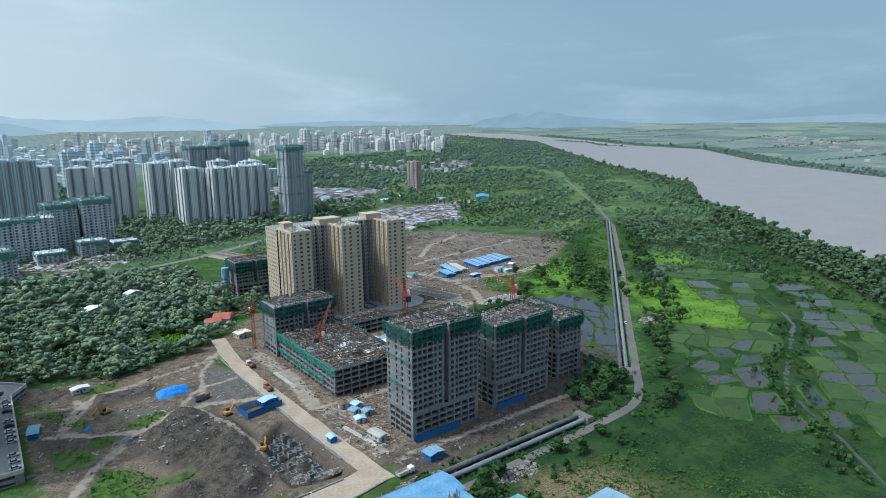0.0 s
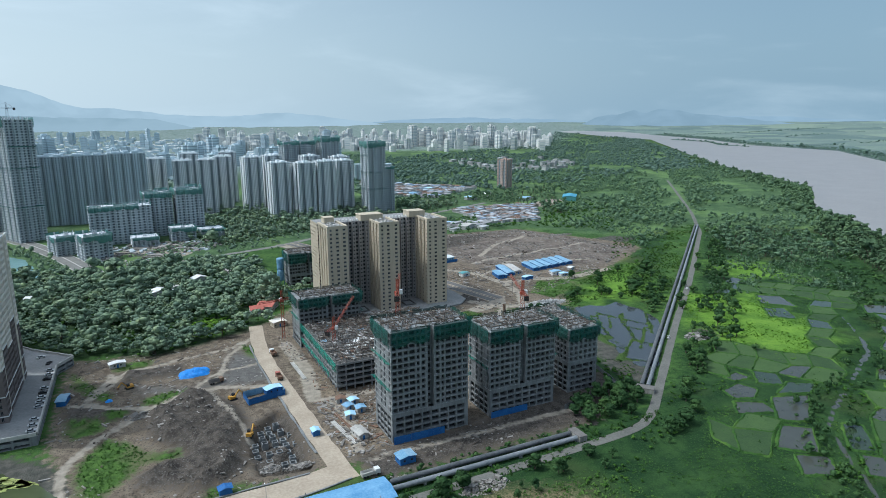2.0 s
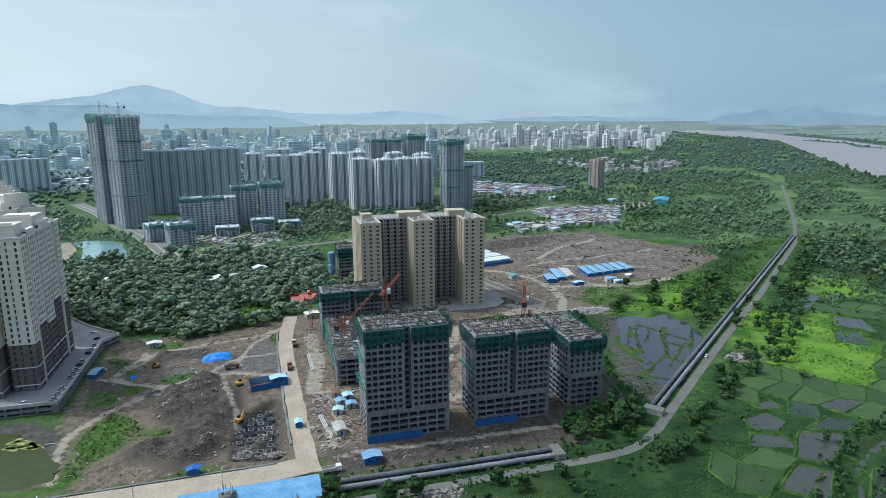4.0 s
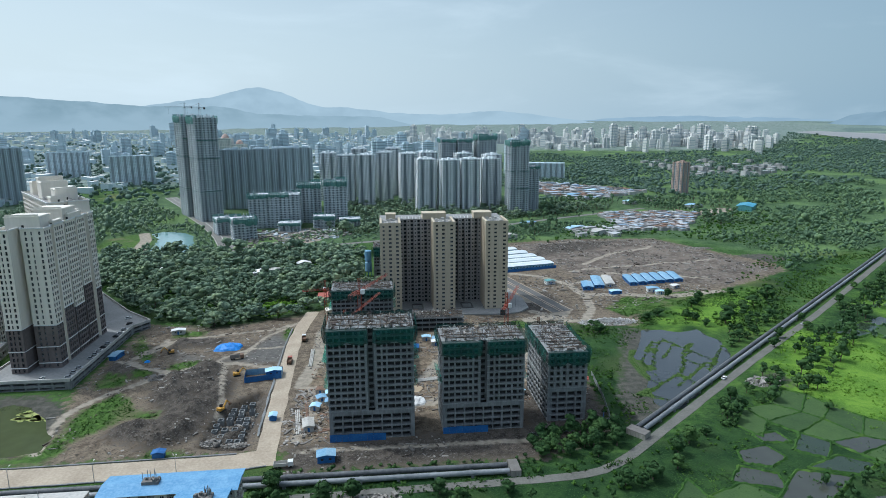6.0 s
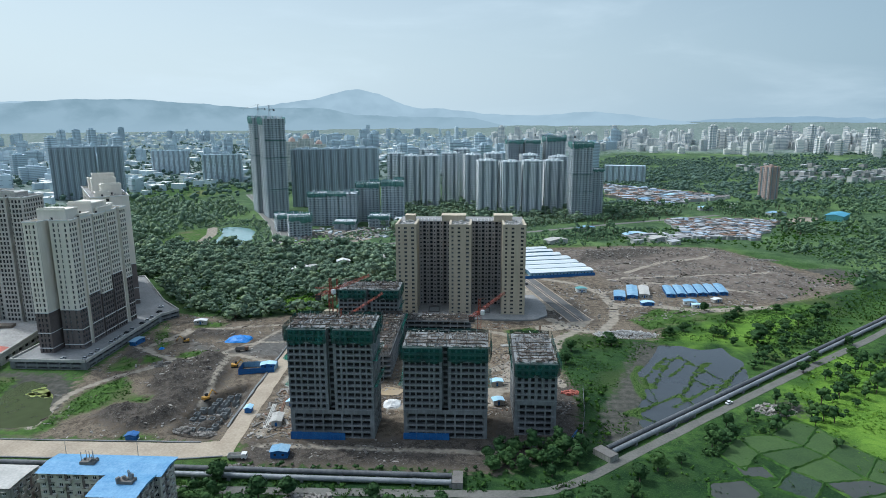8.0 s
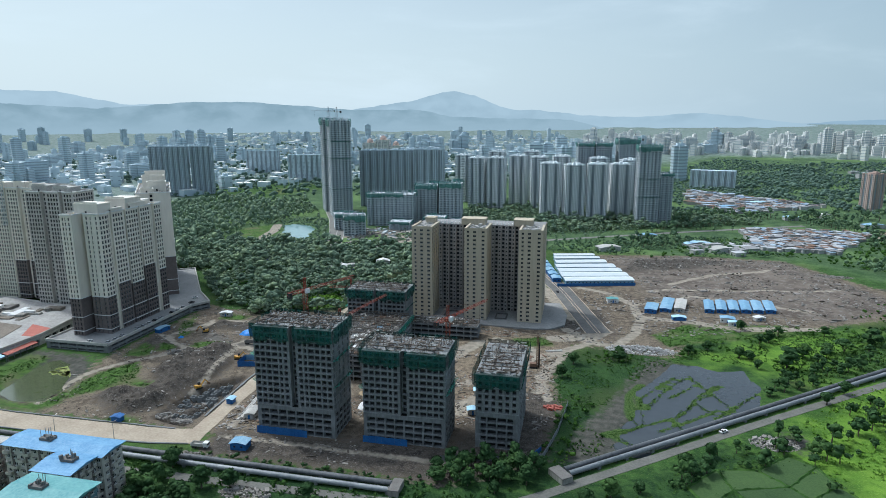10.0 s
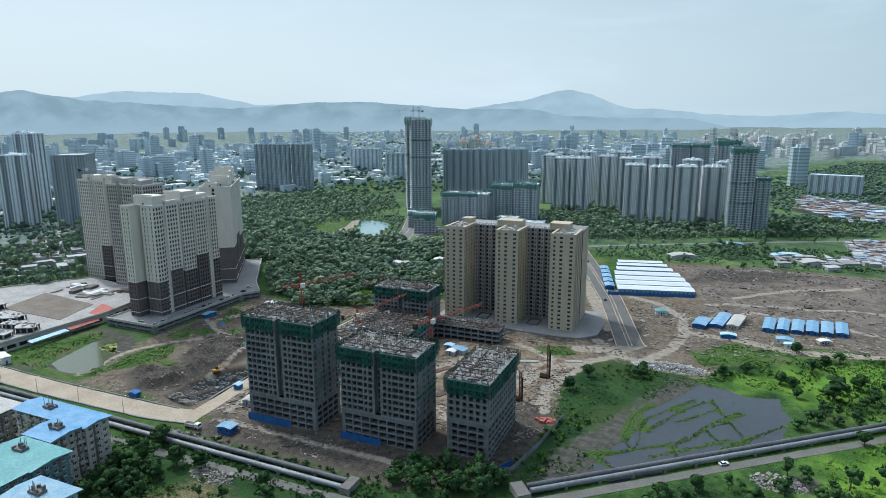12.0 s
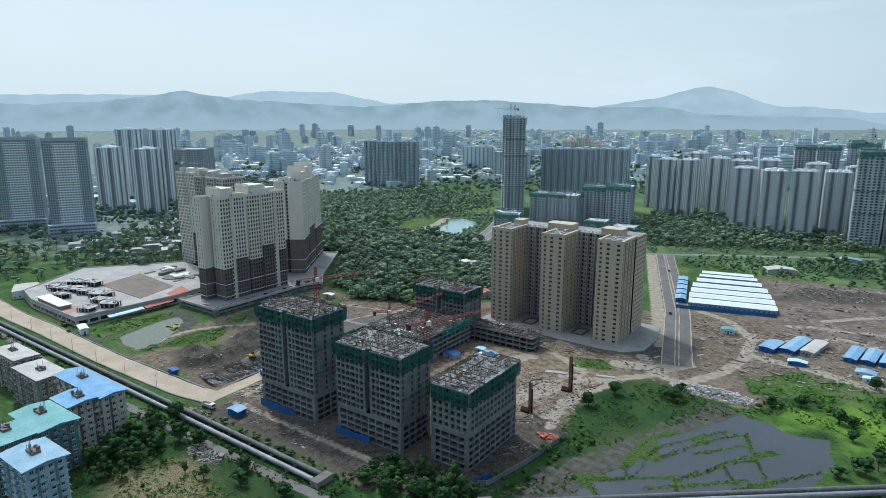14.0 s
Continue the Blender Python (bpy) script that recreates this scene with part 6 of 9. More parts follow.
def concrete_tower(x, y, w, d, floors, label, seed, podium=3, fl=2.74, net=(8.5, 1.6), slot=True, sides_open=4, long_side=False):
    """A raw concrete tower under construction, with a green net round its top."""
    rnd = random.Random(seed)
    root = thing("unfinished_tower", label, "tower under construction", "concrete towers of the building site", at=(x, y, 0))
    pz = podium * 2.9
    zt = pz + 1.6 + floors * fl
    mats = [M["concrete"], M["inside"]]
    half = [(0.6, 2.6), (3.2, 5.2), (5.9, 8.0), (8.5, 11.2), (11.9, 13.3), (14.2, 15.9)]
    scale = (w / 2 - 1.4) / 17.1
    if slot:
        left = [(a * scale, b * scale) for a, b in half]
        wl_ = 17.1 * scale
        right = [(wl_ - b * scale, wl_ - a * scale) for a, b in reversed(half)]
        fronts = [(0.0, wl_, left), (w - wl_, wl_, right)]
    else:
        fronts = [(0.0, w, row_of(w, 2.9, 1.6))]
    walls = []
    for front in (True, False):
        for a0, ww_, op in fronts:
            if front:
                walls.append(((a0, 0.0), (1, 0), ww_, op))
            else:
                walls.append(((w - a0, d), (-1, 0), ww_, op))
    if slot:
        s0, s1 = 17.1 * scale, w - 17.1 * scale
        for o, u, L in (((s0, 2.6), (1, 0), s1 - s0), ((s1, d - 2.6), (-1, 0), s1 - s0)):
            walls.append((o, u, L, [(0.5, s1 - s0 - 0.5)]))
        for o, u in (((s0, 0), (0, 1)), ((s1, 2.6), (0, -1)), ((s1, d), (0, -1)), ((s0, d - 2.6), (0, 1))):
            walls.append((o, u, 2.6, []))
    side_op = row_of(d, 2.9, 1.7) if long_side else [(1.2, 2.4), (d * 0.36, d * 0.36 + 1.3), (d * 0.58, d * 0.58 + 1.3), (d - 2.6, d - 1.4)]
    walls.append(((w, 0), (0, 1), d, side_op))
    walls.append(((0, d), (0, -1), d, side_op))
    for o, u, L, op in walls:
        g = Geo()
        facade(g, o, u, L, pz + 1.6, fl, floors, op, 0.55, 2.32, 1.3)
        g.make("wall", mats, root)
    # open podium storeys below a plain band
    for o, u, L in (((0, 0), (1, 0), w), ((w, 0), (0, 1), d), ((w, d), (-1, 0), w), ((0, d), (0, -1), d)):
        g = Geo()
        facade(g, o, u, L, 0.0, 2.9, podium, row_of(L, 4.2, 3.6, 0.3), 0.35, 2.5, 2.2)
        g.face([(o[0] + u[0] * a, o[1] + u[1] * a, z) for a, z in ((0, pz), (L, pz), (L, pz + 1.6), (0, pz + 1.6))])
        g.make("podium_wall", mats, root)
    ring = Geo()
    t = 0.16
    if slot:
        ring.prism([(-t, -t), (s0, -t), (s0, 2.5), (s1, 2.5), (s1, -t), (w + t, -t), (w + t, d + t), (s1, d + t), (s1, d - 2.5), (s0, d - 2.5), (s0, d + t), (-t, d + t)], 0, 0.24)
    else:
        ring.prism([(-t, -t), (w + t, -t), (w + t, d + t), (-t, d + t)], 0, 0.24)
    ring_mesh = ring.mesh("floor_slab", [M["slab"]])
    for k in range(floors + 1):
        ob = new("floor_slab", ring_mesh)
        ob.parent = root
        ob.location = (0, 0, pz + 1.5 + k * fl)
    g = Geo()
    g.box(0.1, w - 0.1, 0.1 if not slot else 2.7, d - 0.1 if not slot else d - 2.7, zt - 0.3, zt)
    if slot:
        g.box(0.1, s0 - 0.1, 0.1, 2.7, zt - 0.3, zt)
        g.box(s1 + 0.1, w - 0.1, 0.1, 2.7, zt - 0.3, zt)
    g.make("top_slab", M["roof_dirt"], root)
    # near-black box that fills the tower as its unlit interior
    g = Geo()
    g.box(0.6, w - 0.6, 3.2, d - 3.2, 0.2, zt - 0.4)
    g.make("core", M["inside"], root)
    roof_works(root, 0.5, w - 0.5, 1.0, d - 1.0, zt, rnd, 1.0, 0.05 if floors > 11 else 0.30)
    n0, n1 = zt + net[1] - net[0], zt + net[1]
    if slot:
        spans = [((-0.6, 0), (1, 0), 17.1 * scale + 1.0), ((w - 17.1 * scale - 0.4, 0), (1, 0), 17.1 * scale + 1.0), ((w + 0.6, d), (-1, 0), 17.1 * scale + 1.0), ((17.1 * scale + 0.4, d), (-1, 0), 17.1 * scale + 1.0)]
    else:
        spans = [((-0.6, 0), (1, 0), w + 1.2), ((w + 0.6, d), (-1, 0), w + 1.2)]
    spans += [((w, -0.6), (0, 1), d / 2 + 0.3), ((w, d / 2), (0, 1), d / 2 + 0.6), ((0, d + 0.6), (0, -1), d / 2 + 0.3), ((0, d / 2), (0, -1), d / 2 + 0.6)]
    for o, u, L in spans:
        net_panel(root, o, u, L, n0, n1, rnd, M["net"])
    # catch nets that stand out from the sides
    for z in (pz + 12, pz + 24):
        for xx, sgn in ((0, -1), (w, 1)):
            if z < zt - net[0] - 1:
                g = Geo()
                n = 5
                for i in range(n):
                    ya, yb = d * i / n, d * (i + 1) / n
                    g.face(((xx, ya, z), (xx, yb, z), (xx + sgn * rnd.uniform(1.6, 2.3), yb, z + rnd.uniform(0.5, 1.3)), (xx + sgn * rnd.uniform(1.6, 2.3), ya, z + rnd.uniform(0.5, 1.3))))
                g.make("catch_net", M["net_light"], root)
    return root


concrete_tower(137, 203.5, 36.5, 20, 13, "grey raw concrete tower, green net round its unfinished top", 31, podium=4, fl=2.78, net=(6.6, 1.6))
concrete_tower(186, 205.5, 36.2, 20, 10, "grey raw concrete tower with deep blue hoarding at its foot", 32, podium=4, fl=2.8, net=(6.6, 1.6))
concrete_tower(234.2, 210, 18, 38, 6, "lower grey concrete tower, green net and bars on its top", 33, podium=5, fl=2.8, net=(6.4, 1.6), slot=False, long_side=True)
concrete_tower(129.5, 334, 38.5, 20, 8, "grey concrete block with a green net, before the beige towers", 34, podium=2, fl=2.8, net=(6.0, 1.2))
concrete_tower(155.5, 476, 31, 20, 6, "unfinished block wrapped in green net among trees", 35, podium=3, fl=2.8, net=(8.0, 1.2))


def frame_deck(x0, x1, y0, y1, storeys, fl, label, seed, nets=()):
    """A low concrete frame: open storeys of slabs, beams and columns with works on top."""
    rnd = random.Random(seed)
    root = thing("concrete_frame", label, "building under construction", at=(x0, y0, 0))
    w, d = x1 - x0, y1 - y0
    for k in range(storeys):
        g = Geo()
        g.box(0, w, 0, d, (k + 1) * fl - 0.9, (k + 1) * fl)
        g.make("floor_slab", M["concrete"], root)
        cg = Geo()
        cg.box(-0.3, 0.3, -0.3, 0.3, k * fl, (k + 1) * fl - 0.9)
        cm = cg.mesh("column", [M["slab"]])
        for x in np.arange(0.4, w, 4.6):
            for y in (0.4, d - 0.4):
                ob = new("column", cm)
                ob.parent = root
                ob.location = (x, y, 0)
        for y in np.arange(4.8, d - 2, 4.6):
            for x in (0.4, w - 0.4):
                ob = new("column", cm)
                ob.parent = root
                ob.location = (x, y, 0)
    # near-black box set in as the darkness of the open storeys
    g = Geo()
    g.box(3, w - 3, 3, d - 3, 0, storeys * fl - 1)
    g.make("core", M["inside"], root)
    g = Geo()
    g.box(0.3, w - 0.3, 0.3, d - 0.3, storeys * fl, storeys * fl + 0.05)
    g.make("deck", M["roof_dirt"], root, "dirty unfinished deck")
    for _ in range(int(w * d / 60)):
        px, py, a = rnd.uniform(3, w - 3), rnd.uniform(3, d - 3), rnd.uniform(2, 4.5)
        g = Geo()
        g.obox((px, py, storeys * fl + 0.1), a, a * rnd.uniform(0.5, 1.2), rnd.uniform(0.15, 0.5), rnd.choice((0, 90)))
        g.make("shutter_panel", M["white"] if 9 < py < 46 and rnd.random() < 0.7 else (M["steel"] if rnd.random() < 0.6 else M["board"] if rnd.random() < 0.75 else M["blue"]), root)
    roof_works(root, 0.5, w - 0.5, 0.5, d - 0.5, storeys * fl, rnd, 1.0, 0.5)
    for o, u, L, z0, z1 in nets:
        net_panel(root, o, u, L, z0, z1, rnd, M["net_light"], 0.5)
    return root


frame_deck(131, 172, 264, 336, 5, 2.9, "low grey concrete frame with green net along one side", 41, nets=[((0, 72), (0, -1), 74, 11.5, 16.0), ((0, 70), (0, -1), 60, 4.5, 7.0), ((41, 40), (0, 1), 32, 12, 15.5)])
frame_deck(168, 214, 338, 352, 3, 3.0, "long low concrete deck under construction", 42)


def beige_block():
    """The finished beige block: three wings, darker recesses between them, stair heads on the roof."""
    root = thing("apartment_block", "tall beige plastered apartment block with three wings", "apartment block", at=(0, 0, 0))
    fl, n = 2.85, 22
    found = []
    for x0, x1 in ((161, 175.5), (198, 213.5), (235, 251)):
        for o, u, L, op in (((x0, 378), (1, 0), x1 - x0, [(1.8, 3.2), (6.0, 7.9), (x1 - x0 - 3.6, x1 - x0 - 1.7)]), ):
            g = Geo()
            facade(g, o, u, L, 1.0, fl, n, op, 0.85, 2.15, 0.4, found=found)
            g.make("wall", [M["beige"], M["glass"]], root)
        # sides step back in ribs
        for x, sgn in ((x1, 1), (x0, -1)):
            pts = [(x, 378.0)]
            y = 378.0
            k = 0
            while y < 400:
                y2 = min(402, y + (3.4 if k % 2 == 0 else 2.6))
                off = 0.0 if k % 2 == 0 else -1.3 * sgn
                pts += [(x + off, y), (x + off, y2)]
                y, k = y2, k + 1
            for a, b in zip(pts, pts[1:]):
                L = math.dist(a, b)
                if L < 0.05:
                    continue
                if sgn > 0:
                    o, q = a, b
                else:
                    o, q = b, a
                u = ((q[0] - o[0]) / L, (q[1] - o[1]) / L)
                g = Geo()
                facade(g, o, u, L, 1.0, fl, n, [(L / 2 - 0.65, L / 2 + 0.65)] if L > 2 else [], 0.9, 2.1, 0.35, found=found if sgn > 0 else None)
                g.make("wall", [M["beige"], M["glass"]], root)
        g = Geo()
        g.box(x0 + 1.4, x1 - 1.4, 378.4, 402, 1.0 + n * fl - 0.3, 1.0 + n * fl + 0.1)
        g.make("roof", M["paving"], root)
        g = Geo()
        zt = 1.0 + n * fl
        for a, b, c, e in ((x0, x1, 378, 378.3), (x0, x0 + 1.5, 378.3, 402), (x1 - 1.5, x1, 378.3, 402)):
            g.box(a, b, c, e, zt, zt + 1.3)
        g.make("parapet", M["beige"], root)
    # recessed dark fronts between the wings
    for x0, x1 in ((175.5, 198), (213.5, 235)):
        pts, x, k = [], x0, 0
        wide = (x1 - x0) / 9
        while k < 9:
            off = 0.0 if k % 2 == 0 else 1.6
            pts += [(x, 399 + off), (x + wide, 399 + off)]
            x, k = x + wide, k + 1
        for a, b in zip(pts, pts[1:]):
            L = math.dist(a, b)
            if L < 0.05:
                continue
            u = ((b[0] - a[0]) / L, (b[1] - a[1]) / L)
            g = Geo()
            deep = abs(a[1] - 399) > 1 and abs(b[1] - 399) > 1
            facade(g, a, u, L, 1.0, fl, n, [(0.35, L - 0.35)] if deep else ([(L / 2 - 0.5, L / 2 + 0.5)] if L > 2 else []), 0.5 if deep else 0.9, 2.3 if deep else 2.0, 0.6)
            g.make("wall", [M["beige_dark"], M["glass"]], root)
    for o, u, L in (((251, 402), (0, 1), 20), ((251, 422), (-1, 0), 90), ((161, 422), (0, -1), 20)):
        g = Geo()
        facade(g, o, u, L, 1.0, fl, n, row_of(L, 3.2, 1.4), 0.9, 2.1, 0.35)
        g.make("wall", [M["beige"], M["glass"]], root)
    g = Geo()
    g.box(161.2, 250.8, 400.8, 421.8, 1.0 + n * fl - 0.4, 1.0 + n * fl)
    g.make("roof", M["paving"], root)
    for x0, x1, y0, y1, h in ((165.5, 172.5, 400, 408, 4.2), (192, 209, 399, 410, 4.4), (229.5, 242.5, 398, 409, 4.6)):
        g = Geo()
        zt = 1.0 + n * fl
        g.box(x0, x1, y0, y1, zt, zt + h)
        g.box(x0 - 0.3, x1 + 0.3, y0 - 0.3, y1 + 0.3, zt + h - 0.5, zt + h - 0.1)
        g.make("stair_head", M["beige"], root)
    # pergola ribs and roof edges that catch the light
    rib = Geo()
    rib.box(-0.2, 0.2, -1.2, 1.2, 1.2, 1.7)
    rib.box(-0.2, 0.2, -1.2, -0.9, 0, 1.2)
    rib.box(-0.2, 0.2, 0.9, 1.2, 0, 1.2)
    rm = rib.mesh("roof_rib", [M["white"]])
    for x in list(np.arange(177, 198, 2.6)) + list(np.arange(215, 235, 2.6)):
        ob = new("roof_rib", rm)
        ob.parent = root
        ob.location = (x, 400.8, 1.0 + n * fl)
    rnd = random.Random(3)
    for x0, x1 in ((161, 175.5), (198, 213.5), (235, 251)):
        g = Geo()
        for _ in range(26):
            g.obox((rnd.uniform(x0 + 2, x1 - 2), rnd.uniform(380, 398), 1.0 + n * fl + 0.1), rnd.uniform(0.5, 2.2), rnd.uniform(0.5, 1.6), rnd.uniform(0.3, 1.5), rnd.choice((0, 90)))
        tagged(g.make("roof_tank", M["concrete_pale"], root, "small pale tanks and ducts"), kind="stuff")
    put_windows(root, found, 1.25, M["alu"], M["glass"], 300)
    # paved plinth
    p = Geo()
    p.prism([(155, 370), (246, 366), (258, 368), (267, 378), (268, 400), (262, 428), (156, 428)], -0.3, 1.0)
    tagged(p.make("plinth", M["paving"]), "pale concrete plinth under the beige block", "plinth", kind="structure")
    for x in (187, 223):
        g = Geo()
        for a, b, c, e in ((-4, 4, -6, -5.4), (-4, 4, 5.4, 6), (-4, -3.4, -5.4, 5.4), (3.4, 4, -5.4, 5.4)):
            g.box(x + a, x + b, 387 + c, 387 + e, 1.0, 1.9)
        tagged(g.make("planter_kerb", M["asphalt"]), "dark low kerb of a courtyard bed", "planter")


beige_block()


def cream_tower(at, turn, z0, floors, sides, label, heads, fl=3.0, wins=300, plaster="cream"):
    """A cream plastered tower on its podium: each side of the plan has its own height of brown base, and windows or a blank wall."""
    root = thing("apartment_tower", label, "apartment tower", "cream and brown apartment towers", at=(*at, 0), turn=turn)
    found = []
    zt = z0 + floors * fl
    poly = [p for p, _, _ in sides]
    course = Geo()
    for k, (p, brown, kind) in enumerate(sides):
        q = poly[(k + 1) % len(poly)]
        L = math.dist(p, q)
        u = ((q[0] - p[0]) / L, (q[1] - p[1]) / L)
        opens = []
        if kind == "row":
            opens = row_of(L, 2.3, 1.5, 0.3)
        elif kind == "pair":
            opens = [(L * 0.16, L * 0.16 + 1.1), (L * 0.42, L * 0.42 + 0.8), (L * 0.84 - 1.1, L * 0.84)]
        elif kind == "slot":
            opens = [(0.35, L - 0.35)]
        g = Geo()
        facade(g, p, u, L, z0, fl, floors, opens, 0.55, 2.5, 0.75, (lambda j, b=brown: 2 if j < b else 0), 1, found)
        nx_, ny_ = u[1] * -0.25, -u[0] * -0.25
        a, b = (p[0] + nx_, p[1] + ny_), (q[0] + nx_, q[1] + ny_)
        g.face(((*p, zt), (*q, zt), (*q, zt + 1.2), (*p, zt + 1.2)))
        g.face(((*p, zt + 1.2), (*q, zt + 1.2), (*b, zt + 1.2), (*a, zt + 1.2)))
        g.face(((*b, zt), (*a, zt), (*a, zt + 1.2), (*b, zt + 1.2)))
        g.make("wall", [M[plaster], M["glass"], M["brown"]], root)
        # white courses over the dark base and along the roof's edge
        for z, t, out in [(zt + 1.2, 0.35, 0.5)] + [(z0 + j * fl, 0.22, 0.2) for j in (1, 4, brown) if brown and j <= brown and L > 1.4]:
            c, d = (p[0] + u[1] * out, p[1] - u[0] * out), (q[0] + u[1] * out, q[1] - u[0] * out)
            course.face(((*c, z - t), (*d, z - t), (*d, z + t), (*c, z + t)))
            course.face(((*c, z + t), (*d, z + t), (*q, z + t), (*p, z + t)))
            course.face(((*p, z - t), (*q, z - t), (*d, z - t), (*c, z - t)))
    tagged(course.make("string_course", M["white"], root), kind="stuff")
    g = Geo()
    g.face([(x, y, zt + 0.05) for x, y in poly])
    g.make("roof", M["paving"], root)
    for x0, x1, y0, y1, h in heads:
        g = Geo()
        g.box(x0, x1, y0, y1, zt, zt + h)
        g.box(x0 - 0.3, x1 + 0.3, y0 - 0.3, y1 + 0.3, zt + h - 0.7, zt + h - 0.2)
        g.box(x0 + 0.4, x1 - 0.4, y0 + 0.4, y0 + 0.7, zt + h, zt + h + 0.9)
        head = g.make("roof_head", M[plaster], root)
        g = Geo()
        g.box((x0 + x1) / 2 - 0.6, (x0 + x1) / 2 + 0.6, y0 - 0.05, y0 + 0.1, zt + 0.2, zt + min(h - 1.2, 2.4))
        g.make("roof_door", M["dark"], head)
    r2 = random.Random(int(zt) + len(heads))
    xs, ys = [p[0] for p in poly], [p[1] for p in poly]
    g = Geo()
    for _ in range(46):
        g.obox((r2.uniform(min(xs) + 4, max(xs) - 4), r2.uniform(min(ys) + 6, max(ys) - 4), zt + 0.05), r2.uniform(0.6, 2.6), r2.uniform(0.5, 1.8), r2.uniform(0.4, 1.9), r2.choice((0, 90)))
    tagged(g.make("roof_tank", M["concrete_pale"], root, "small pale tanks and ducts"), kind="stuff")
    found.sort(key=lambda f: -f[0][0] + 0.4 * f[0][1])
    put_windows(root, found, 1.95, M["alu"], M["glass"], wins)
    return root


PZ = 5.0
cream_tower((0, 0), 0, PZ, 25, [
    ((-33, 282.5), 8, "pair"), ((-25, 282.5), 8, ""), ((-25, 293), 8, "slot"), ((-22.5, 293), 8, ""), ((-22.5, 289), 8, "pair"), ((-11, 289), 8, "row"), ((-11, 296), 0, ""),
    ((-12.8, 296), 0, "row"), ((-12.8, 300), 0, ""), ((-11.6, 300), 10, "row"), ((-11.6, 311), 10, ""), ((-13, 311), 9, "slot"), ((-13, 312.6), 9, ""), ((-11.6, 312.6), 9, "row"), ((-11.6, 324), 9, ""),
    ((-13, 324), 12, "slot"), ((-13, 325.6), 12, ""), ((-11.6, 325.6), 12, "row"), ((-11.6, 336), 0, ""), ((-13.4, 336), 0, "row"), ((-13.4, 340), 0, ""), ((-11.6, 340), 10, "row"), ((-11.6, 347), 10, "row"), ((-33, 347), 9, "row")],
    "cream apartment tower with a stepped dark brown base", [(-31, -14, 292, 303, 7), (-29, -14, 316, 331, 7.5), (-13.5, -12, 300.5, 310.5, 3.2), (-13.5, -12, 318, 333, 4.2), (-31, -18, 335, 344, 4)])
cream_tower((-46.5, 366.5), 36.4, PZ, 26, [
    ((0, 0), 10, ""), ((9, 0), 10, ""), ((9, 2.5), 10, "slot"), ((11.5, 2.5), 10, ""), ((11.5, 0), 10, ""), ((23.6, 0), 10, "row"), ((23.6, 20), 10, ""), ((22, 20), 10, "row"), ((22, 26), 10, ""), ((23.6, 26), 12, "row"), ((23.6, 50), 12, ""),
    ((22, 50), 10, "row"), ((22, 56), 10, ""), ((23.6, 56), 10, "row"), ((23.6, 85), 10, "row"), ((0, 85), 9, "row")],
    "cream apartment tower with a blank end wall and stepped roof heads", [(3, 12, 5, 14, 4), (8, 21, 16, 28, 8), (4, 20, 36, 48, 11), (6, 21, 54, 62, 13), (4, 14, 68, 78, 9)])
cream_tower((0, 0), 0, 3.0, 28, [
    ((-167, 352), 0, "row"), ((-148, 352), 0, ""), ((-148, 353.5), 0, "slot"), ((-146.4, 353.5), 0, ""), ((-146.4, 352), 10, "row"), ((-136, 352), 10, ""), ((-136, 354.5), 0, "row"), ((-132, 354.5), 0, ""), ((-132, 352), 10, "row"), ((-123, 352), 10, ""), ((-123, 357), 10, "row"),
    ((-114, 357), 10, "row"), ((-114, 384), 10, "row"), ((-167, 384), 9, "row")],
    "cream apartment tower with rounded roof tanks and a crane beside it", [(-164, -150, 355, 366, 4.5), (-142, -134, 355, 364, 5), (-131, -124, 358, 366, 3)], wins=240)
cream_tower((0, 0), 0, 0.0, 29, [
    ((-110, 334), 0, "row"), ((-98, 334), 0, ""), ((-98, 336.5), 0, "row"), ((-93, 336.5), 0, ""), ((-93, 334), 0, "row"), ((-82, 334), 0, ""), ((-82, 336.5), 0, "slot"), ((-79, 336.5), 0, ""), ((-79, 334), 0, "row"), ((-71, 334), 0, "row"), ((-71, 354), 0, "row"), ((-110, 354), 0, "row")],
    "unpainted grey apartment tower beside a cream one", [(-108, -96, 338, 350, 5), (-90, -78, 338, 350, 4)], wins=160, plaster="concrete_pale")


def parking_podium():
    root = thing("parking_podium", "grey concrete parking podium with cars on its deck", "parking podium")
    deck = [(-43, 271), (1, 271), (1, 354), (8, 366), (-14, 388), (-66, 458), (-106, 430), (-62, 368), (-43, 345)]
    g = Geo()
    g.prism(deck, PZ - 0.5, PZ)
    g.make("deck", M["paving"], root)
    for o, u, L in edges_of(deck):
        g = Geo()
        facade(g, o, u, L, -0.6, 2.55, 2, row_of(L, 6.5, 5.6, 0.3), 0.9, 2.0, 1.8)
        g.make("wall", [M["concrete"], M["inside"]], root)
        g = Geo()
        q = (o[0] + u[0] * L, o[1] + u[1] * L)
        nx_, ny_ = u[1] * 0.35, -u[0] * 0.35
        a, b = (o[0] + nx_, o[1] + ny_), (q[0] + nx_, q[1] + ny_)
        c, d = (o[0] - nx_, o[1] - ny_), (q[0] - nx_, q[1] - ny_)
        for r in (((*a, PZ - 0.6), (*b, PZ - 0.6), (*b, PZ + 1.0), (*a, PZ + 1.0)), ((*a, PZ + 1.0), (*b, PZ + 1.0), (*d, PZ + 1.0), (*c, PZ + 1.0)), ((*d, PZ), (*c, PZ), (*c, PZ + 1.0), (*d, PZ + 1.0)), ((*o, PZ - 0.6), (*q, PZ - 0.6), (*b, PZ - 0.6), (*a, PZ - 0.6))):
            g.face(r)
        g.make("parapet", M["concrete_pale"], root)


parking_podium()


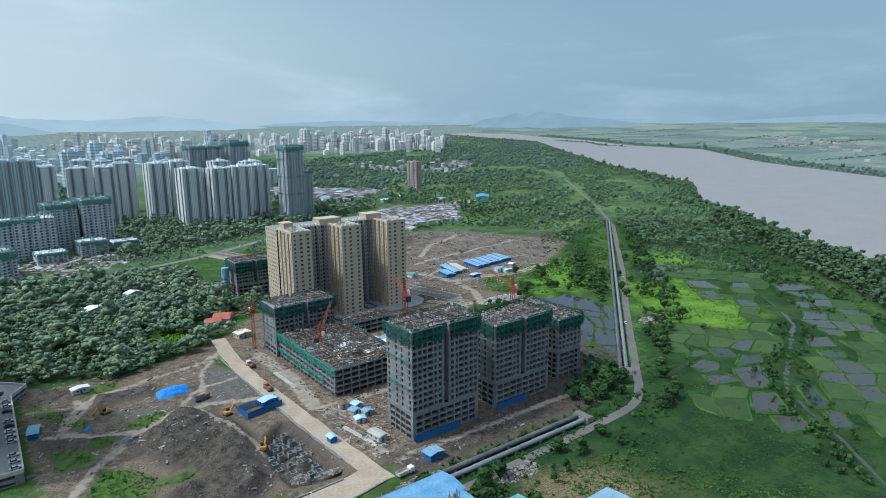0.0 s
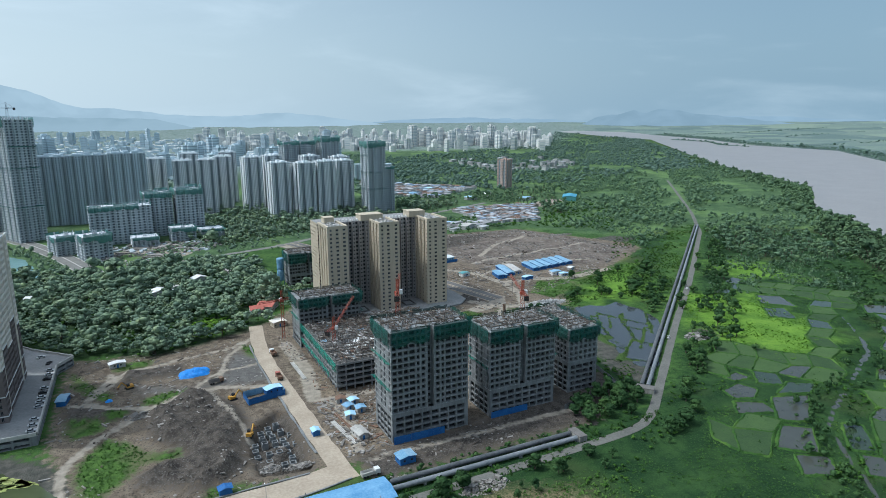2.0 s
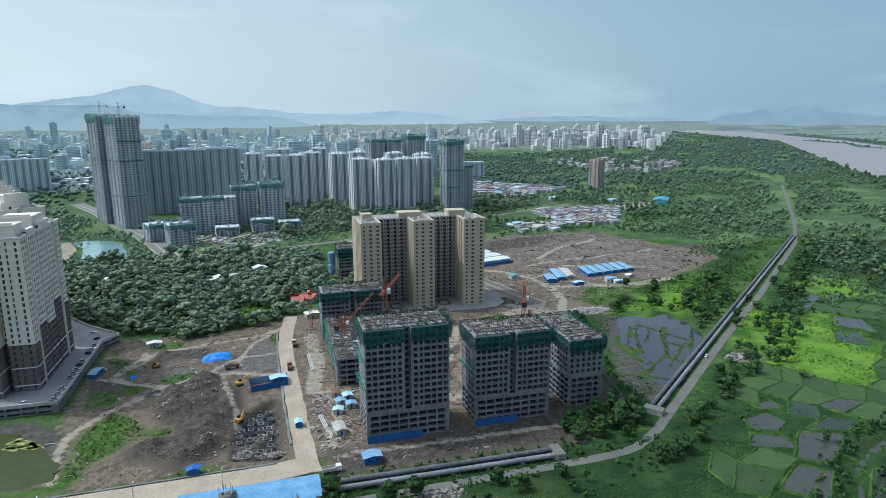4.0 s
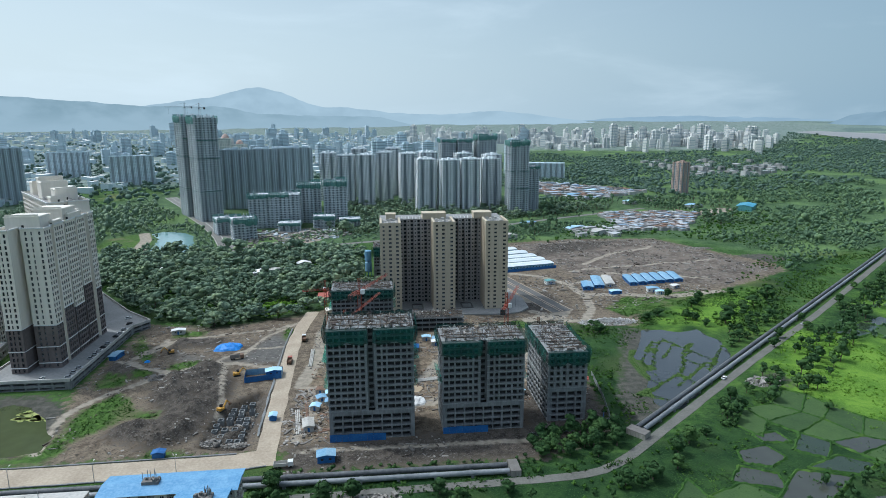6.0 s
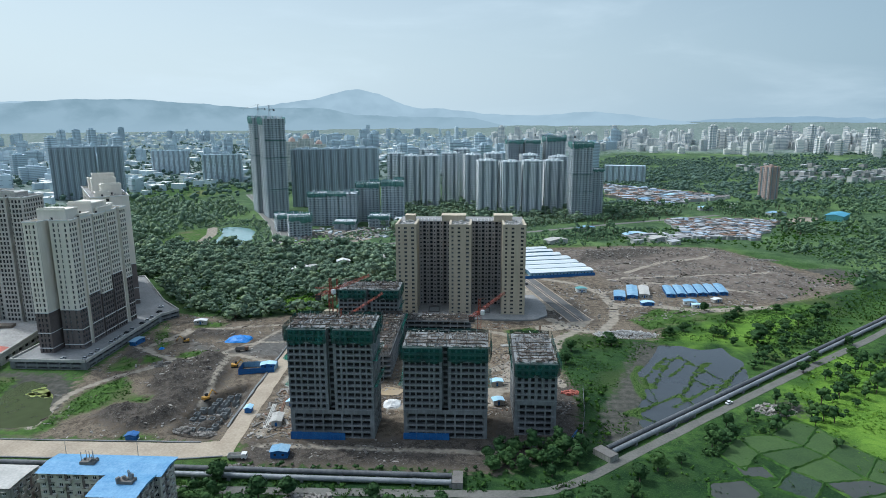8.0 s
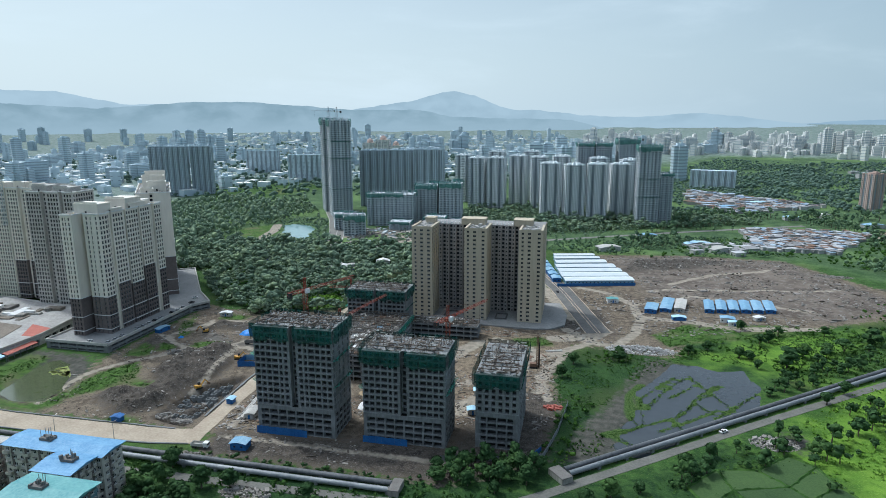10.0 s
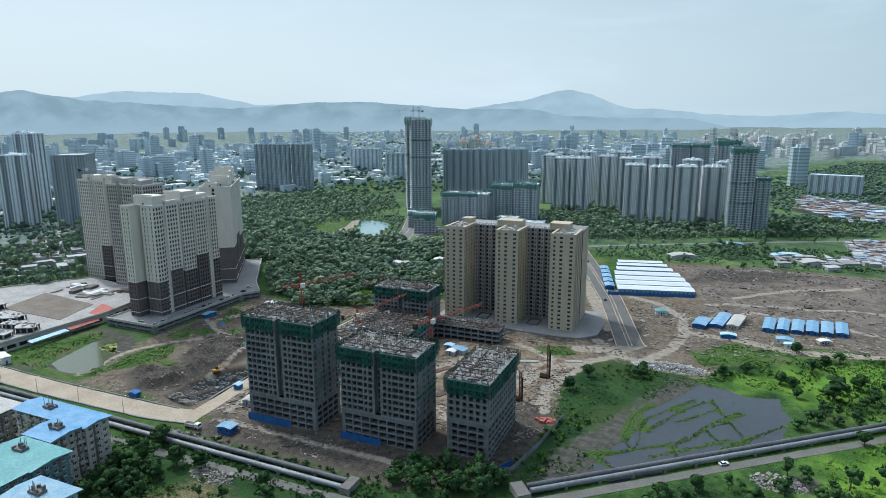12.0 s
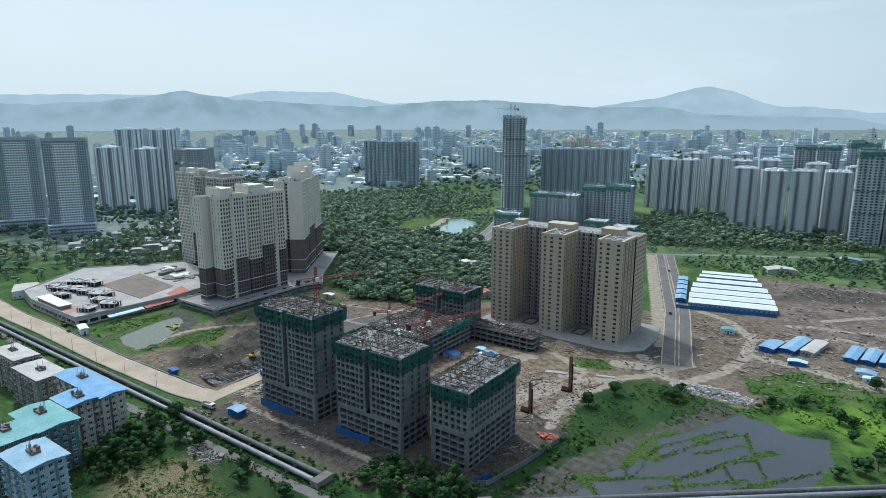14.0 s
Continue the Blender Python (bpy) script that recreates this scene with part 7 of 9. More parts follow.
def flats(poly, floors, wall_mat, roof_mat, label, seed, pitch=0.9, over=1.3, tank=True, roof_box=None):
    """Older flats of seven storeys with a low sheet roof that stands out past the walls."""
    rnd = random.Random(seed)
    root = thing("block_of_flats", label, "block of flats", "older flats beside the lane")
    found = []
    block(root, poly, 0.0, 2.85, floors, [wall_mat, M["inside"], M["stained"]], 3.0, 1.35, 0.8, 2.1, 0.3, lambda k: 0, 1, found, 0.0, M["stained"], small=2.5)
    zt = floors * 2.85
    put_windows(root, found, 1.3, M["white"], M["glass"], 220)
    for o, u, L in edges_of(poly):
        for a in np.arange(3.1, L - 2.0, 6.0):
            g = Geo()
            q = (o[0] + u[0] * (a + 1.0) + u[1] * 0.12, o[1] + u[1] * (a + 1.0) - u[0] * 0.12)
            e = (o[0] + u[0] * a + u[1] * 0.12, o[1] + u[1] * a - u[0] * 0.12)
            g.face(((*e, 0), (*q, 0), (*q, zt - 0.3), (*e, zt - 0.3)))
            for c in (e, q):
                b = (c[0] - u[1] * 0.12, c[1] + u[0] * 0.12)
                g.face(((*c, 0), (*b, 0), (*b, zt - 0.3), (*c, zt - 0.3)))
            g.make("pilaster", M["brown"] if wall_mat is not M["flat_blue"] else M["flat_teal"], root)
    # balconies and sun shades
    shade = Geo()
    shade.box(-1.0, 1.0, -0.75, 0.0, 1.36, 1.46)
    sm = shade.mesh("sun_shade", [M["stained"]])
    bal = Geo()
    bal.box(-1.3, 1.3, -1.2, 0.0, -0.9, -0.75)
    bal.box(-1.3, 1.3, -1.2, -1.1, -0.75, 0.1)
    bal.box(-1.3, -1.2, -1.1, 0.0, -0.75, 0.1)
    bal.box(1.2, 1.3, -1.1, 0.0, -0.75, 0.1)
    bm_ = bal.mesh("balcony", [wall_mat])
    for k, (p, turn, w) in enumerate(found):
        if k > 220:
            break
        ob = new("sun_shade", sm) if k % 3 else new("balcony", bm_)
        ob.parent = root
        c, s = math.cos(radians(turn)), math.sin(radians(turn))
        ob.matrix_basis = pose(p[0] + s * 0.17, p[1] - c * 0.17, p[2], 0, 0, turn)
    for (x0, x1, y0, y1) in roof_box:
        g = Geo()
        zr = zt + 0.5
        xm = (x0 + x1) / 2
        a, b, c, d = (x0 - over, y0 - over, zr), (x1 + over, y0 - over, zr), (x1 + over, y1 + over, zr), (x0 - over, y1 + over, zr)
        if x1 - x0 > y1 - y0:
            ym = (y0 + y1) / 2
            e, f = (x0 - over, ym, zr + pitch), (x1 + over, ym, zr + pitch)
            g.face((a, b, f, e))
            g.face((c, d, e, f))
            g.face((d, a, e))
            g.face((b, c, f))
        else:
            e, f = (xm, y0 - over, zr + pitch), (xm, y1 + over, zr + pitch)
            g.face((b, c, f, e))
            g.face((d, a, e, f))
            g.face((a, b, e))
            g.face((c, d, f))
        g.face((d, c, b, a))
        g.make("sheet_roof", roof_mat, root)
        if tank:
            t = Geo()
            cx, cy = x0 + (x1 - x0) * rnd.uniform(0.3, 0.6), (y0 + y1) / 2
            t.box(cx - 2.6, cx + 2.6, cy - 1.5, cy + 1.5, zr, zr + pitch + 0.8)
            tank_ob = t.make("water_tank", M["debris_dark"], root, "dark roof tank among masts and clutter")
            for _ in range(8):
                q = rnd.uniform(0.4, 1.3)
                t = Geo()
                t.obox((cx + rnd.uniform(-2.4, 2.4), cy + rnd.uniform(-1.4, 1.4), zr + pitch + 0.78), q, q * 0.6, rnd.uniform(0.3, 1.5), rnd.uniform(0, 90))
                t.make("roof_box", M["debris_dark"], tank_ob)
            for _ in range(6):
                px, py = cx + rnd.uniform(-2.4, 2.4), cy + rnd.uniform(-1.4, 1.4)
                t = Geo()
                t.box(px - 0.07, px + 0.07, py - 0.07, py + 0.07, zr + pitch + 0.7, zr + pitch + rnd.uniform(2.0, 4.6))
                t.make("mast", M["alu"], tank_ob)
    return root


flats([(70, 140), (112, 140), (112, 150), (72, 150)], 7, M["flat_cream"], M["blue_roof"], "ivory flats under a bright blue sheet roof", 1, roof_box=[(71, 112, 140, 150)])
flats(rect(96, 110, 128, 139.9), 7, M["flat_cream"], M["blue_roof"], "ivory wing of flats under a blue sheet roof", 2, roof_box=[(96, 110, 128, 140.6)])
flats(rect(98, 123, 112, 125), 7, M["flat_teal"], M["teal_roof"], "dull teal flats under a teal sheet roof", 3, roof_box=[(98, 123, 112, 125)])
flats(rect(106, 122, 96, 111.9), 7, M["flat_teal"], M["teal_roof"], "dull teal wing of flats under a teal roof", 4, roof_box=[(106, 122, 96, 112.5)])
flats(rect(130, 148, 97, 110), 7, M["flat_blue"], M["blue_faded"], "pale blue flats under a faded blue roof", 5, roof_box=[(130, 148, 97, 110)])
flats(rect(36, 64, 134, 148), 6, M["stained"], M["concrete_pale"], "stained grey flats with a cluttered flat roof", 6, pitch=0.3, over=0.2, roof_box=[(36, 64, 134, 148)])
flats(rect(0, 28, 138, 150), 6, M["stained"], M["concrete_pale"], "old grey flats with a flat roof", 7, pitch=0.3, over=0.2, roof_box=[(0, 28, 138, 150)])


# ---- towers of the middle distance ----
def grey_tower_template(w, d, floors, wall_mat, glass_mat, nxb, nyb, out=1.6, fl=2.95, crown=True, bay=2.5, ww=1.3, net=0.0, frac=0.4, name="city_tower", label="", category="apartment tower", group=""):
    root = thing(name, label, category, group)
    block(root, bays(-w / 2, w / 2, -d / 2, d / 2, nxb, nyb, out, frac), 0.0, fl, floors, [wall_mat, glass_mat, M["shaded_bay"]], bay, ww, 0.6, 2.3, 0.5, joined=True, inset=2, small=2.0, roof=wall_mat, parts_name="wall")
    zt = floors * fl
    if crown:
        for x, y, a, b, h in ((-w * 0.26, 0, w * 0.2, d * 0.3, 2.6), (w * 0.26, d * 0.1, w * 0.2, d * 0.3, 2.8), (0, -d * 0.05, w * 0.14, d * 0.24, 4.2), (-w * 0.1, d * 0.3, w * 0.12, d * 0.14, 2.0)):
            g = Geo()
            g.box(x - a / 2, x + a / 2, y - b / 2, y + b / 2, zt, zt + h)
            g.make("roof_head", wall_mat, root)
    if net:
        rnd = random.Random(5)
        for o, u, L in edges_of(rect(-w / 2, w / 2, -d / 2, d / 2)):
            net_panel(root, o, u, L, zt - net, zt + 1.5, rnd, M["far_net"], 0.8)
    return root


def stand(root, spots):
    """Stand the first at its spot, and copies at the others: x, y, turn and height."""
    x, y, turn, s = spots[0]
    for x2, y2, turn2, s2 in spots[1:]:
        c = copy_thing(root, pose(x2, y2, 0, 0, 0, turn2))
        c.scale = (1, 1, s2)
    root.matrix_basis = pose(x, y, 0, 0, 0, turn)
    root.scale = (1, 1, s)


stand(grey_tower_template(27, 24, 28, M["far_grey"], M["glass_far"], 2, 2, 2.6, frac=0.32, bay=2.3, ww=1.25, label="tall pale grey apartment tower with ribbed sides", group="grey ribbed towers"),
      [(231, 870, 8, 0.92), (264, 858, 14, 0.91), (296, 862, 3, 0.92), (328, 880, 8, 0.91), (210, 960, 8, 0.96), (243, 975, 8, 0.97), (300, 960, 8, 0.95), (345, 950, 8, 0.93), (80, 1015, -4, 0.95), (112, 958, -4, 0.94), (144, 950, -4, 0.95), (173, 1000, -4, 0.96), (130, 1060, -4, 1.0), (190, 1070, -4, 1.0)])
def bare_tower(w, d, floors, label, seed, fl=3.0, bay=3.1, ww=2.1, crown=6.0, belts=(), category="tower under construction", group="", sides=(2, 2)):
    """A bare frame of slabs and infill under construction: slab edges stand proud, ragged nets hang round the top and at belts below."""
    root = thing("unfinished_tower", label, category, group)
    rnd = random.Random(seed)
    poly = bays(-w / 2, w / 2, -d / 2, d / 2, *sides, 2.0, 0.3)
    g = Geo()
    for o, u, L in edges_of(poly):
        facade(g, o, u, L, 0.0, fl, floors, row_of(L, bay, ww, 0.4) if L > 2.2 else [], 0.75, 2.5, 1.0, plain=True)
    g.make("wall", [M["far_dark"], M["glass_far"]], root)
    g = Geo()
    g.prism([(x * (1 + 0.9 / w), y * (1 + 0.9 / d)) for x, y in poly], -0.32, 0.0)
    slab = g.mesh("floor_slab", [M["far_slab"]])
    for k in range(1, floors + 1):
        ob = new("floor_slab", slab)
        ob.parent, ob.location = root, (0, 0, k * fl)
    zt = floors * fl
    g = Geo()
    for _ in range(int(w * d / 22)):
        g.obox((rnd.uniform(-w / 2 + 1, w / 2 - 1), rnd.uniform(-d / 2 + 1, d / 2 - 1), zt), rnd.uniform(0.4, 0.9), rnd.uniform(0.4, 0.9), rnd.uniform(1.0, 4.5))
    tagged(g.make("column_frame", M["far_dark"], root), kind="stuff")
    for o, u, L in edges_of(rect(-w / 2, w / 2, -d / 2, d / 2)):
        n = max(2, int(L / 11))
        for k in range(n):
            if crown and rnd.random() < 0.9:
                p = (o[0] + u[0] * L * k / n, o[1] + u[1] * L * k / n)
                net_panel(root, p, u, L / n, zt - crown * rnd.uniform(0.7, 1.3), zt + rnd.uniform(0.8, 4.0), rnd, M["far_net"], 0.9)
        for z in belts:
            if rnd.random() < 0.8:
                g = Geo()
                prev = None
                for k in range(9):
                    p = (o[0] + u[0] * L * k / 8, o[1] + u[1] * L * k / 8)
                    e = rnd.uniform(1.4, 2.6)
                    cur = ((p[0], p[1], z), (p[0] + u[1] * e, p[1] - u[0] * e, z + rnd.uniform(0.5, 1.6)))
                    if prev:
                        g.face((prev[0], cur[0], cur[1], prev[1]))
                    prev = cur
                g.make("catch_net", M["far_net"], root)
    return root


stand(bare_tower(29, 37, 46, "very tall unfinished grey tower, green net on top", 5, belts=(40, 84, 108), crown=7, group="very tall unfinished towers", sides=(2, 3)), [(-101, 872, 30, 1.0), (-70, 825, 30, 0.99)])
stand(grey_tower_template(46, 30, 30, M["far_blue"], M["glass_far"], 4, 2, 1.8, 3.0, True, 2.5, 1.4, label="dark blue grey slab tower", group="blue grey slab towers"), [(-52, 935, 6, 0.99), (-6, 935, 6, 1.0), (40, 925, 6, 1.02)])
stand(bare_tower(27, 27, 34, "unfinished dark grey tower with hazed green net", 6, belts=(36, 60, 84), crown=5), [(360, 832, 5, 1.0)])
stand(bare_tower(16, 22, 22, "lower dark grey tower beside a netted one", 7, crown=2, sides=(1, 2)), [(384, 842, 5, 1.0)])
stand(bare_tower(62, 24, 14, "unfinished wide grey frame with green net", 8, crown=3.0, category="building under construction", sides=(4, 1)), [(30, 756, 4, 1.0)])
stand(bare_tower(30, 26, 17, "unfinished grey frame with green net crown", 9, crown=4.5, category="building under construction", group="netted frames by the lake road"), [(70, 790, 6, 1.0), (104, 786, 6, 1.06)])
stand(bare_tower(26, 24, 8, "low unfinished frame with a net round its top", 10, crown=5.0, category="building under construction", group="low frames by the lake road"), [(6, 678, 20, 1.0), (-22, 716, 25, 0.8), (52, 722, 5, 0.45), (92, 742, 5, 0.62), (124, 752, 5, 0.4)])
stand(grey_tower_template(24, 20, 19, M["pink"], M["glass_far"], 2, 2, 1.2, 2.9, True, label="lone pinkish brown apartment tower"), [(706, 1026, 30, 1.0)])
stand(grey_tower_template(38, 26, 30, M["far_blue"], M["glass_far"], 4, 2, 2.0, 3.0, True, label="blue grey residential tower among trees", group="blue grey towers in the woods"), [(-500, 1005, 25, 1.0), (-462, 1000, 25, 1.0), (-430, 1030, 25, 1.0)])
stand(grey_tower_template(84, 26, 20, M["far_mist"], M["glass_mist"], 7, 2, 1.6, 3.0, False, label="wide pale grey apartment slab", group="pale grey slabs"), [(-548, 1480, 10, 1.0), (-345, 1310, 20, 1.0), (534, 1310, -15, 0.6)])


def office_tower(w, d, floors, label, group, fl=3.0):
    """A slab with dark blue grey flanks, a white gridded bay proud of each long side and a low podium."""
    root = thing("office_tower", label, "tower", group)
    block(root, rect(-w / 2, w / 2, -d / 2, d / 2), 0.0, fl, floors, [M["far_steel"], M["glass_far"]], 2.4, 1.5, 0.5, 2.5, 0.4, joined=True, roof=M["far_steel"], parapet=3.0)
    for sgn in (-1, 1):
        g = Geo()
        x0, x1, y = -w * 0.26, w * 0.26, sgn * (d / 2 + 1.2)
        if sgn < 0:
            facade(g, (x0, y), (1, 0), x1 - x0, 9.0, fl, floors - 4, row_of(x1 - x0, 3.0, 2.0, 0.3), 0.8, 2.4, 0.5, plain=True)
        else:
            facade(g, (x1, y), (-1, 0), x1 - x0, 9.0, fl, floors - 4, row_of(x1 - x0, 3.0, 2.0, 0.3), 0.8, 2.4, 0.5, plain=True)
        z1 = 9.0 + (floors - 4) * fl
        for x in (x0, x1):
            g.face(((x, y, 9), (x, sgn * d / 2, 9), (x, sgn * d / 2, z1), (x, y, z1)))
        g.face(((x0, y, z1), (x1, y, z1), (x1, sgn * d / 2, z1), (x0, sgn * d / 2, z1)))
        g.make("white_bay", [M["far_white"], M["glass_far"]], root, "white gridded bay")
    g = Geo()
    facade(g, (-w * 0.55, -d * 0.85), (1, 0), w * 1.1, 0.0, 4.0, 3, row_of(w * 1.1, 4.0, 3.2, 0.4), 1.0, 3.0, 0.6, plain=True)
    g.face(((-w * 0.55, -d * 0.85, 12), (w * 0.55, -d * 0.85, 12), (w * 0.55, -d / 2, 12), (-w * 0.55, -d / 2, 12)))
    for x in (-w * 0.55, w * 0.55):
        g.face(((x, -d * 0.85, 0), (x, -d / 2, 0), (x, -d / 2, 12), (x, -d * 0.85, 12)))
    g.make("podium", [M["far_blue"], M["glass_far"]], root)
    return root


stand(office_tower(46, 28, 37, "tall blue grey office slab with a white gridded bay", "tall office slabs"), [(-436, 376, 60, 1.0), (-522, 356, 60, 1.0)])
stand(grey_tower_template(36, 32, 31, M["far_white"], M["glass_far"], 2, 2, 2.0, 3.0, True, 3.4, 1.7, label="white residential tower with balconies", group="white residential towers"), [(-606, 512, -50, 1.0), (-512, 520, -50, 1.0), (-690, 590, -50, 1.27), (-610, 605, -50, 1.27)])
stand(grey_tower_template(64, 40, 31, M["far_dark"], M["glass_far"], 5, 3, 1.5, 3.0, False, 2.8, 1.6, label="dark unfinished tower with rust red top", category="tower under construction"), [(-455, 560, -48, 1.0)])


stand(bare_tower(25, 25, 34, "tall dark unfinished tower with a net capped head", 11, crown=3.0, group="dark towers behind the ribbed ones"), [(279, 1010, 8, 0.97), (307, 1012, 8, 0.97)])
stand(bare_tower(32, 28, 35, "tall dark unfinished tower with a hazed green net", 12, crown=6.0, group="dark towers behind the ribbed ones"), [(345, 1014, 8, 1.0)])


def domed_tower(x, y, h):
    root = thing("domed_tower", "cream tower with a small domed roof", "apartment tower", "domed cream towers", at=(x, y, 0))
    block(root, bays(-13, 13, -13, 13, 2, 2, 1.5, 0.4), 0, 3.0, int(h / 3), [M["far_cream"], M["glass_far"]], 2.8, 1.4, 0.7, 2.3, 0.4, joined=True, roof=M["far_cream"])
    g = Geo()
    zt = int(h / 3) * 3
    g.tube([(0, 0, zt), (0, 0, zt + 3), (0, 0, zt + 5), (0, 0, zt + 8), (0, 0, zt + 10)], [7, 7, 6.4, 4.2, 0.8], 14)
    g.make("dome", M["pink"], root)


for x, y, h in ((-166, 1240, 92), (-138, 1245, 96), (-112, 1250, 84)):
    domed_tower(x, y, h)


# ---- the far city ----
def city_template(w, d, h, mat):
    """A far tower in one piece: floors that step in and out on a cross-shaped plan, and a roof head."""
    plan = [(-0.5, -0.28), (-0.22, -0.28), (-0.22, -0.5), (0.22, -0.5), (0.22, -0.28), (0.5, -0.28), (0.5, 0.28), (0.22, 0.28), (0.22, 0.5), (-0.22, 0.5), (-0.22, 0.28), (-0.5, 0.28)]
    levels = []
    fl = 7.5
    n = int(h / fl)
    for k in range(n):
        levels += [(k * fl, 1.0, 0), (k * fl + 4.5, 1.0, 1), (k * fl + 4.5, 0.95, 1), (k * fl + 7.5, 0.95, 0)]
    levels += [(n * fl, 1.0, 0), (n * fl + 1.6, 1.0, 0), (n * fl + 1.6, 0.5, 0), (n * fl + 8, 0.5, 0)]
    g = Geo()
    m = len(plan)
    for z, s, _ in levels:
        g.v += [(x * w * s, y * d * s, z) for x, y in plan]
    for i in range(len(levels) - 1):
        for j in range(m):
            a, b = i * m + j, i * m + (j + 1) % m
            g.f.append((a, b, b + m, a + m))
            g.m.append(1 if levels[i][2] and levels[i + 1][1] < 1 else 0)
    g.f.append(tuple(range((len(levels) - 1) * m, len(levels) * m)))
    g.m.append(0)
    return g.mesh("far_tower", [mat, M["glass_mist"]])


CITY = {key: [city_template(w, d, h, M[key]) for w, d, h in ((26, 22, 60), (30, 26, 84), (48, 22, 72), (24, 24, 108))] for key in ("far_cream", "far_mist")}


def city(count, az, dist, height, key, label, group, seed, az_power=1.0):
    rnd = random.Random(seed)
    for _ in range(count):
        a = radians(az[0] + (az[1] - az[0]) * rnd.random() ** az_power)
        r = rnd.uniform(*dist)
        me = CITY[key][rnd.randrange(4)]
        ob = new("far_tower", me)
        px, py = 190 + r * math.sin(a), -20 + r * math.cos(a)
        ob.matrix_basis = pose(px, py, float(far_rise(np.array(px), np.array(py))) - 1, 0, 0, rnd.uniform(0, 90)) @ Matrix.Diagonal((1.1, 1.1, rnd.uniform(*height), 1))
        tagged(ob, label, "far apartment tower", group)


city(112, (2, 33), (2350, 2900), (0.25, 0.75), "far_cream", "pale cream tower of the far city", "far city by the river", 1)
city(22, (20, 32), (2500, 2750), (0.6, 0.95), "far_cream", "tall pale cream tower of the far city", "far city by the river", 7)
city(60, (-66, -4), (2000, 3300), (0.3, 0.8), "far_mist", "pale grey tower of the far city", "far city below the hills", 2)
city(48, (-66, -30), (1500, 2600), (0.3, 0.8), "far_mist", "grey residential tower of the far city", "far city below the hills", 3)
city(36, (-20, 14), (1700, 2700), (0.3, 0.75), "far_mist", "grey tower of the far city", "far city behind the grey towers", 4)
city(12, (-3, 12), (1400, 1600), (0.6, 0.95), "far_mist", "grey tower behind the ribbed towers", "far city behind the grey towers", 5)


def city_spread(count, az, dist, height, key, label, seed):
    """The uncounted mass of far towers, joined."""
    rnd = random.Random(seed)
    g = Geo()
    for _ in range(count):
        a, r = radians(rnd.uniform(*az)), rnd.uniform(*dist)
        x, y = 190 + r * math.sin(a), -20 + r * math.cos(a)
        z = float(far_rise(np.array(x), np.array(y))) - 1
        w, d, h, t = rnd.uniform(12, 24), rnd.uniform(12, 20), rnd.uniform(*height), rnd.uniform(0, 90)
        g.obox((x, y, z), w, d, h, t, 0)
        g.obox((x, y, z), w * 0.5, d * 1.25, h * 0.97, t, 0)
        for k in range(int(h / 9)):
            g.obox((x, y, z + 4 + k * 9), w * 1.02, d * 1.02, 1.6, t, 1)
        g.obox((x, y, z + h), w * 0.4, d * 0.4, rnd.uniform(2, 6), t, 0)
    tagged(g.make("far_towers", [M[key], M["glass_mist"]]), label, "far towers", kind="stuff")


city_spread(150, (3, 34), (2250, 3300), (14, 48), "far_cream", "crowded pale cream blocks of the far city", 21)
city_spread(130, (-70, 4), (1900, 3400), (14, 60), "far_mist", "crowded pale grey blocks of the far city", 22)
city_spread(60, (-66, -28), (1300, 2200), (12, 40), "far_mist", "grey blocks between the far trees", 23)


def small_houses(name, poly, gap, mats, label, category, seed, size=(7, 14), h=(3, 6), thin=0.0):
    """A spread of low houses and sheds too small to pick apart."""
    rnd = random.Random(seed)
    pts = scatter(poly, gap, seed, thin, 50)
    pts = pts[clear(pts, 6)]
    turn = rnd.uniform(0, 90)
    g = Geo()
    for x, y in pts:
        gz = float(far_rise(np.array(x), np.array(y)))
        w, d, hh = rnd.uniform(*size), rnd.uniform(size[0] * 0.6, size[1] * 0.7), rnd.uniform(*h)
        t = turn + rnd.choice((0, 90)) + rnd.uniform(-6, 6)
        g.obox((x, y, gz - 0.3), w, d, hh, t, 0)
        g.obox((x, y, gz + hh - 0.3), w + 0.8, d + 0.8, 0.35, t, rnd.randrange(1, len(mats)), rnd.uniform(-6, 6))
    return tagged(g.make(name, mats), label, category, kind="stuff")


small_houses("sheds", [(459, 672), (532, 662), (612, 780), (600, 800), (470, 805)], 6.2, [M["house"], M["rust_roof"], M["rust_roof"], M["rust_roof"], M["roof_tint"], M["steel"]], "crowded low houses with pale, rusty and blue sheet roofs", "huts", 1, (4.5, 10), (2.4, 4.5))
small_houses("sheds", [(446, 1055), (502, 940), (656, 1040), (480, 1250)], 10, [M["house"], M["rust_roof"], M["steel"], M["rust_roof"], M["roof_tint"]], "low market sheds with rusty and pale roofs", "huts", 2, (6, 18), (3, 6), 0.3)
small_houses("houses", [(380, 640), (440, 640), (470, 690), (400, 690)], 11, [M["house"], M["rust_roof"]], "sheds beside the cross road", "huts", 3, (8, 16), (3, 5), 0.4)
small_houses("houses", [(850, 1250), (1150, 1350), (1300, 1700), (900, 1700)], 32, [M["house"], M["rust_roof"]], "small pale houses among far woods", "houses", 4, (10, 22), (5, 12), 0.45)
small_houses("houses", [(-160, 300), (-330, 320), (-450, 620), (-210, 560), (-170, 420)], 17, [M["house"], M["rust_roof"]], "small houses and sheds among trees", "houses", 5, (8, 20), (3, 8), 0.42)
small_houses("houses", [(-500, 900), (-1500, 1200), (-1700, 3200), (-200, 3400), (800, 3000), (200, 1500), (-200, 1350)], 46, [M["far_mist"], M["far_cream"]], "low houses of the far city", "houses", 6, (10, 30), (5, 13), 0.42)
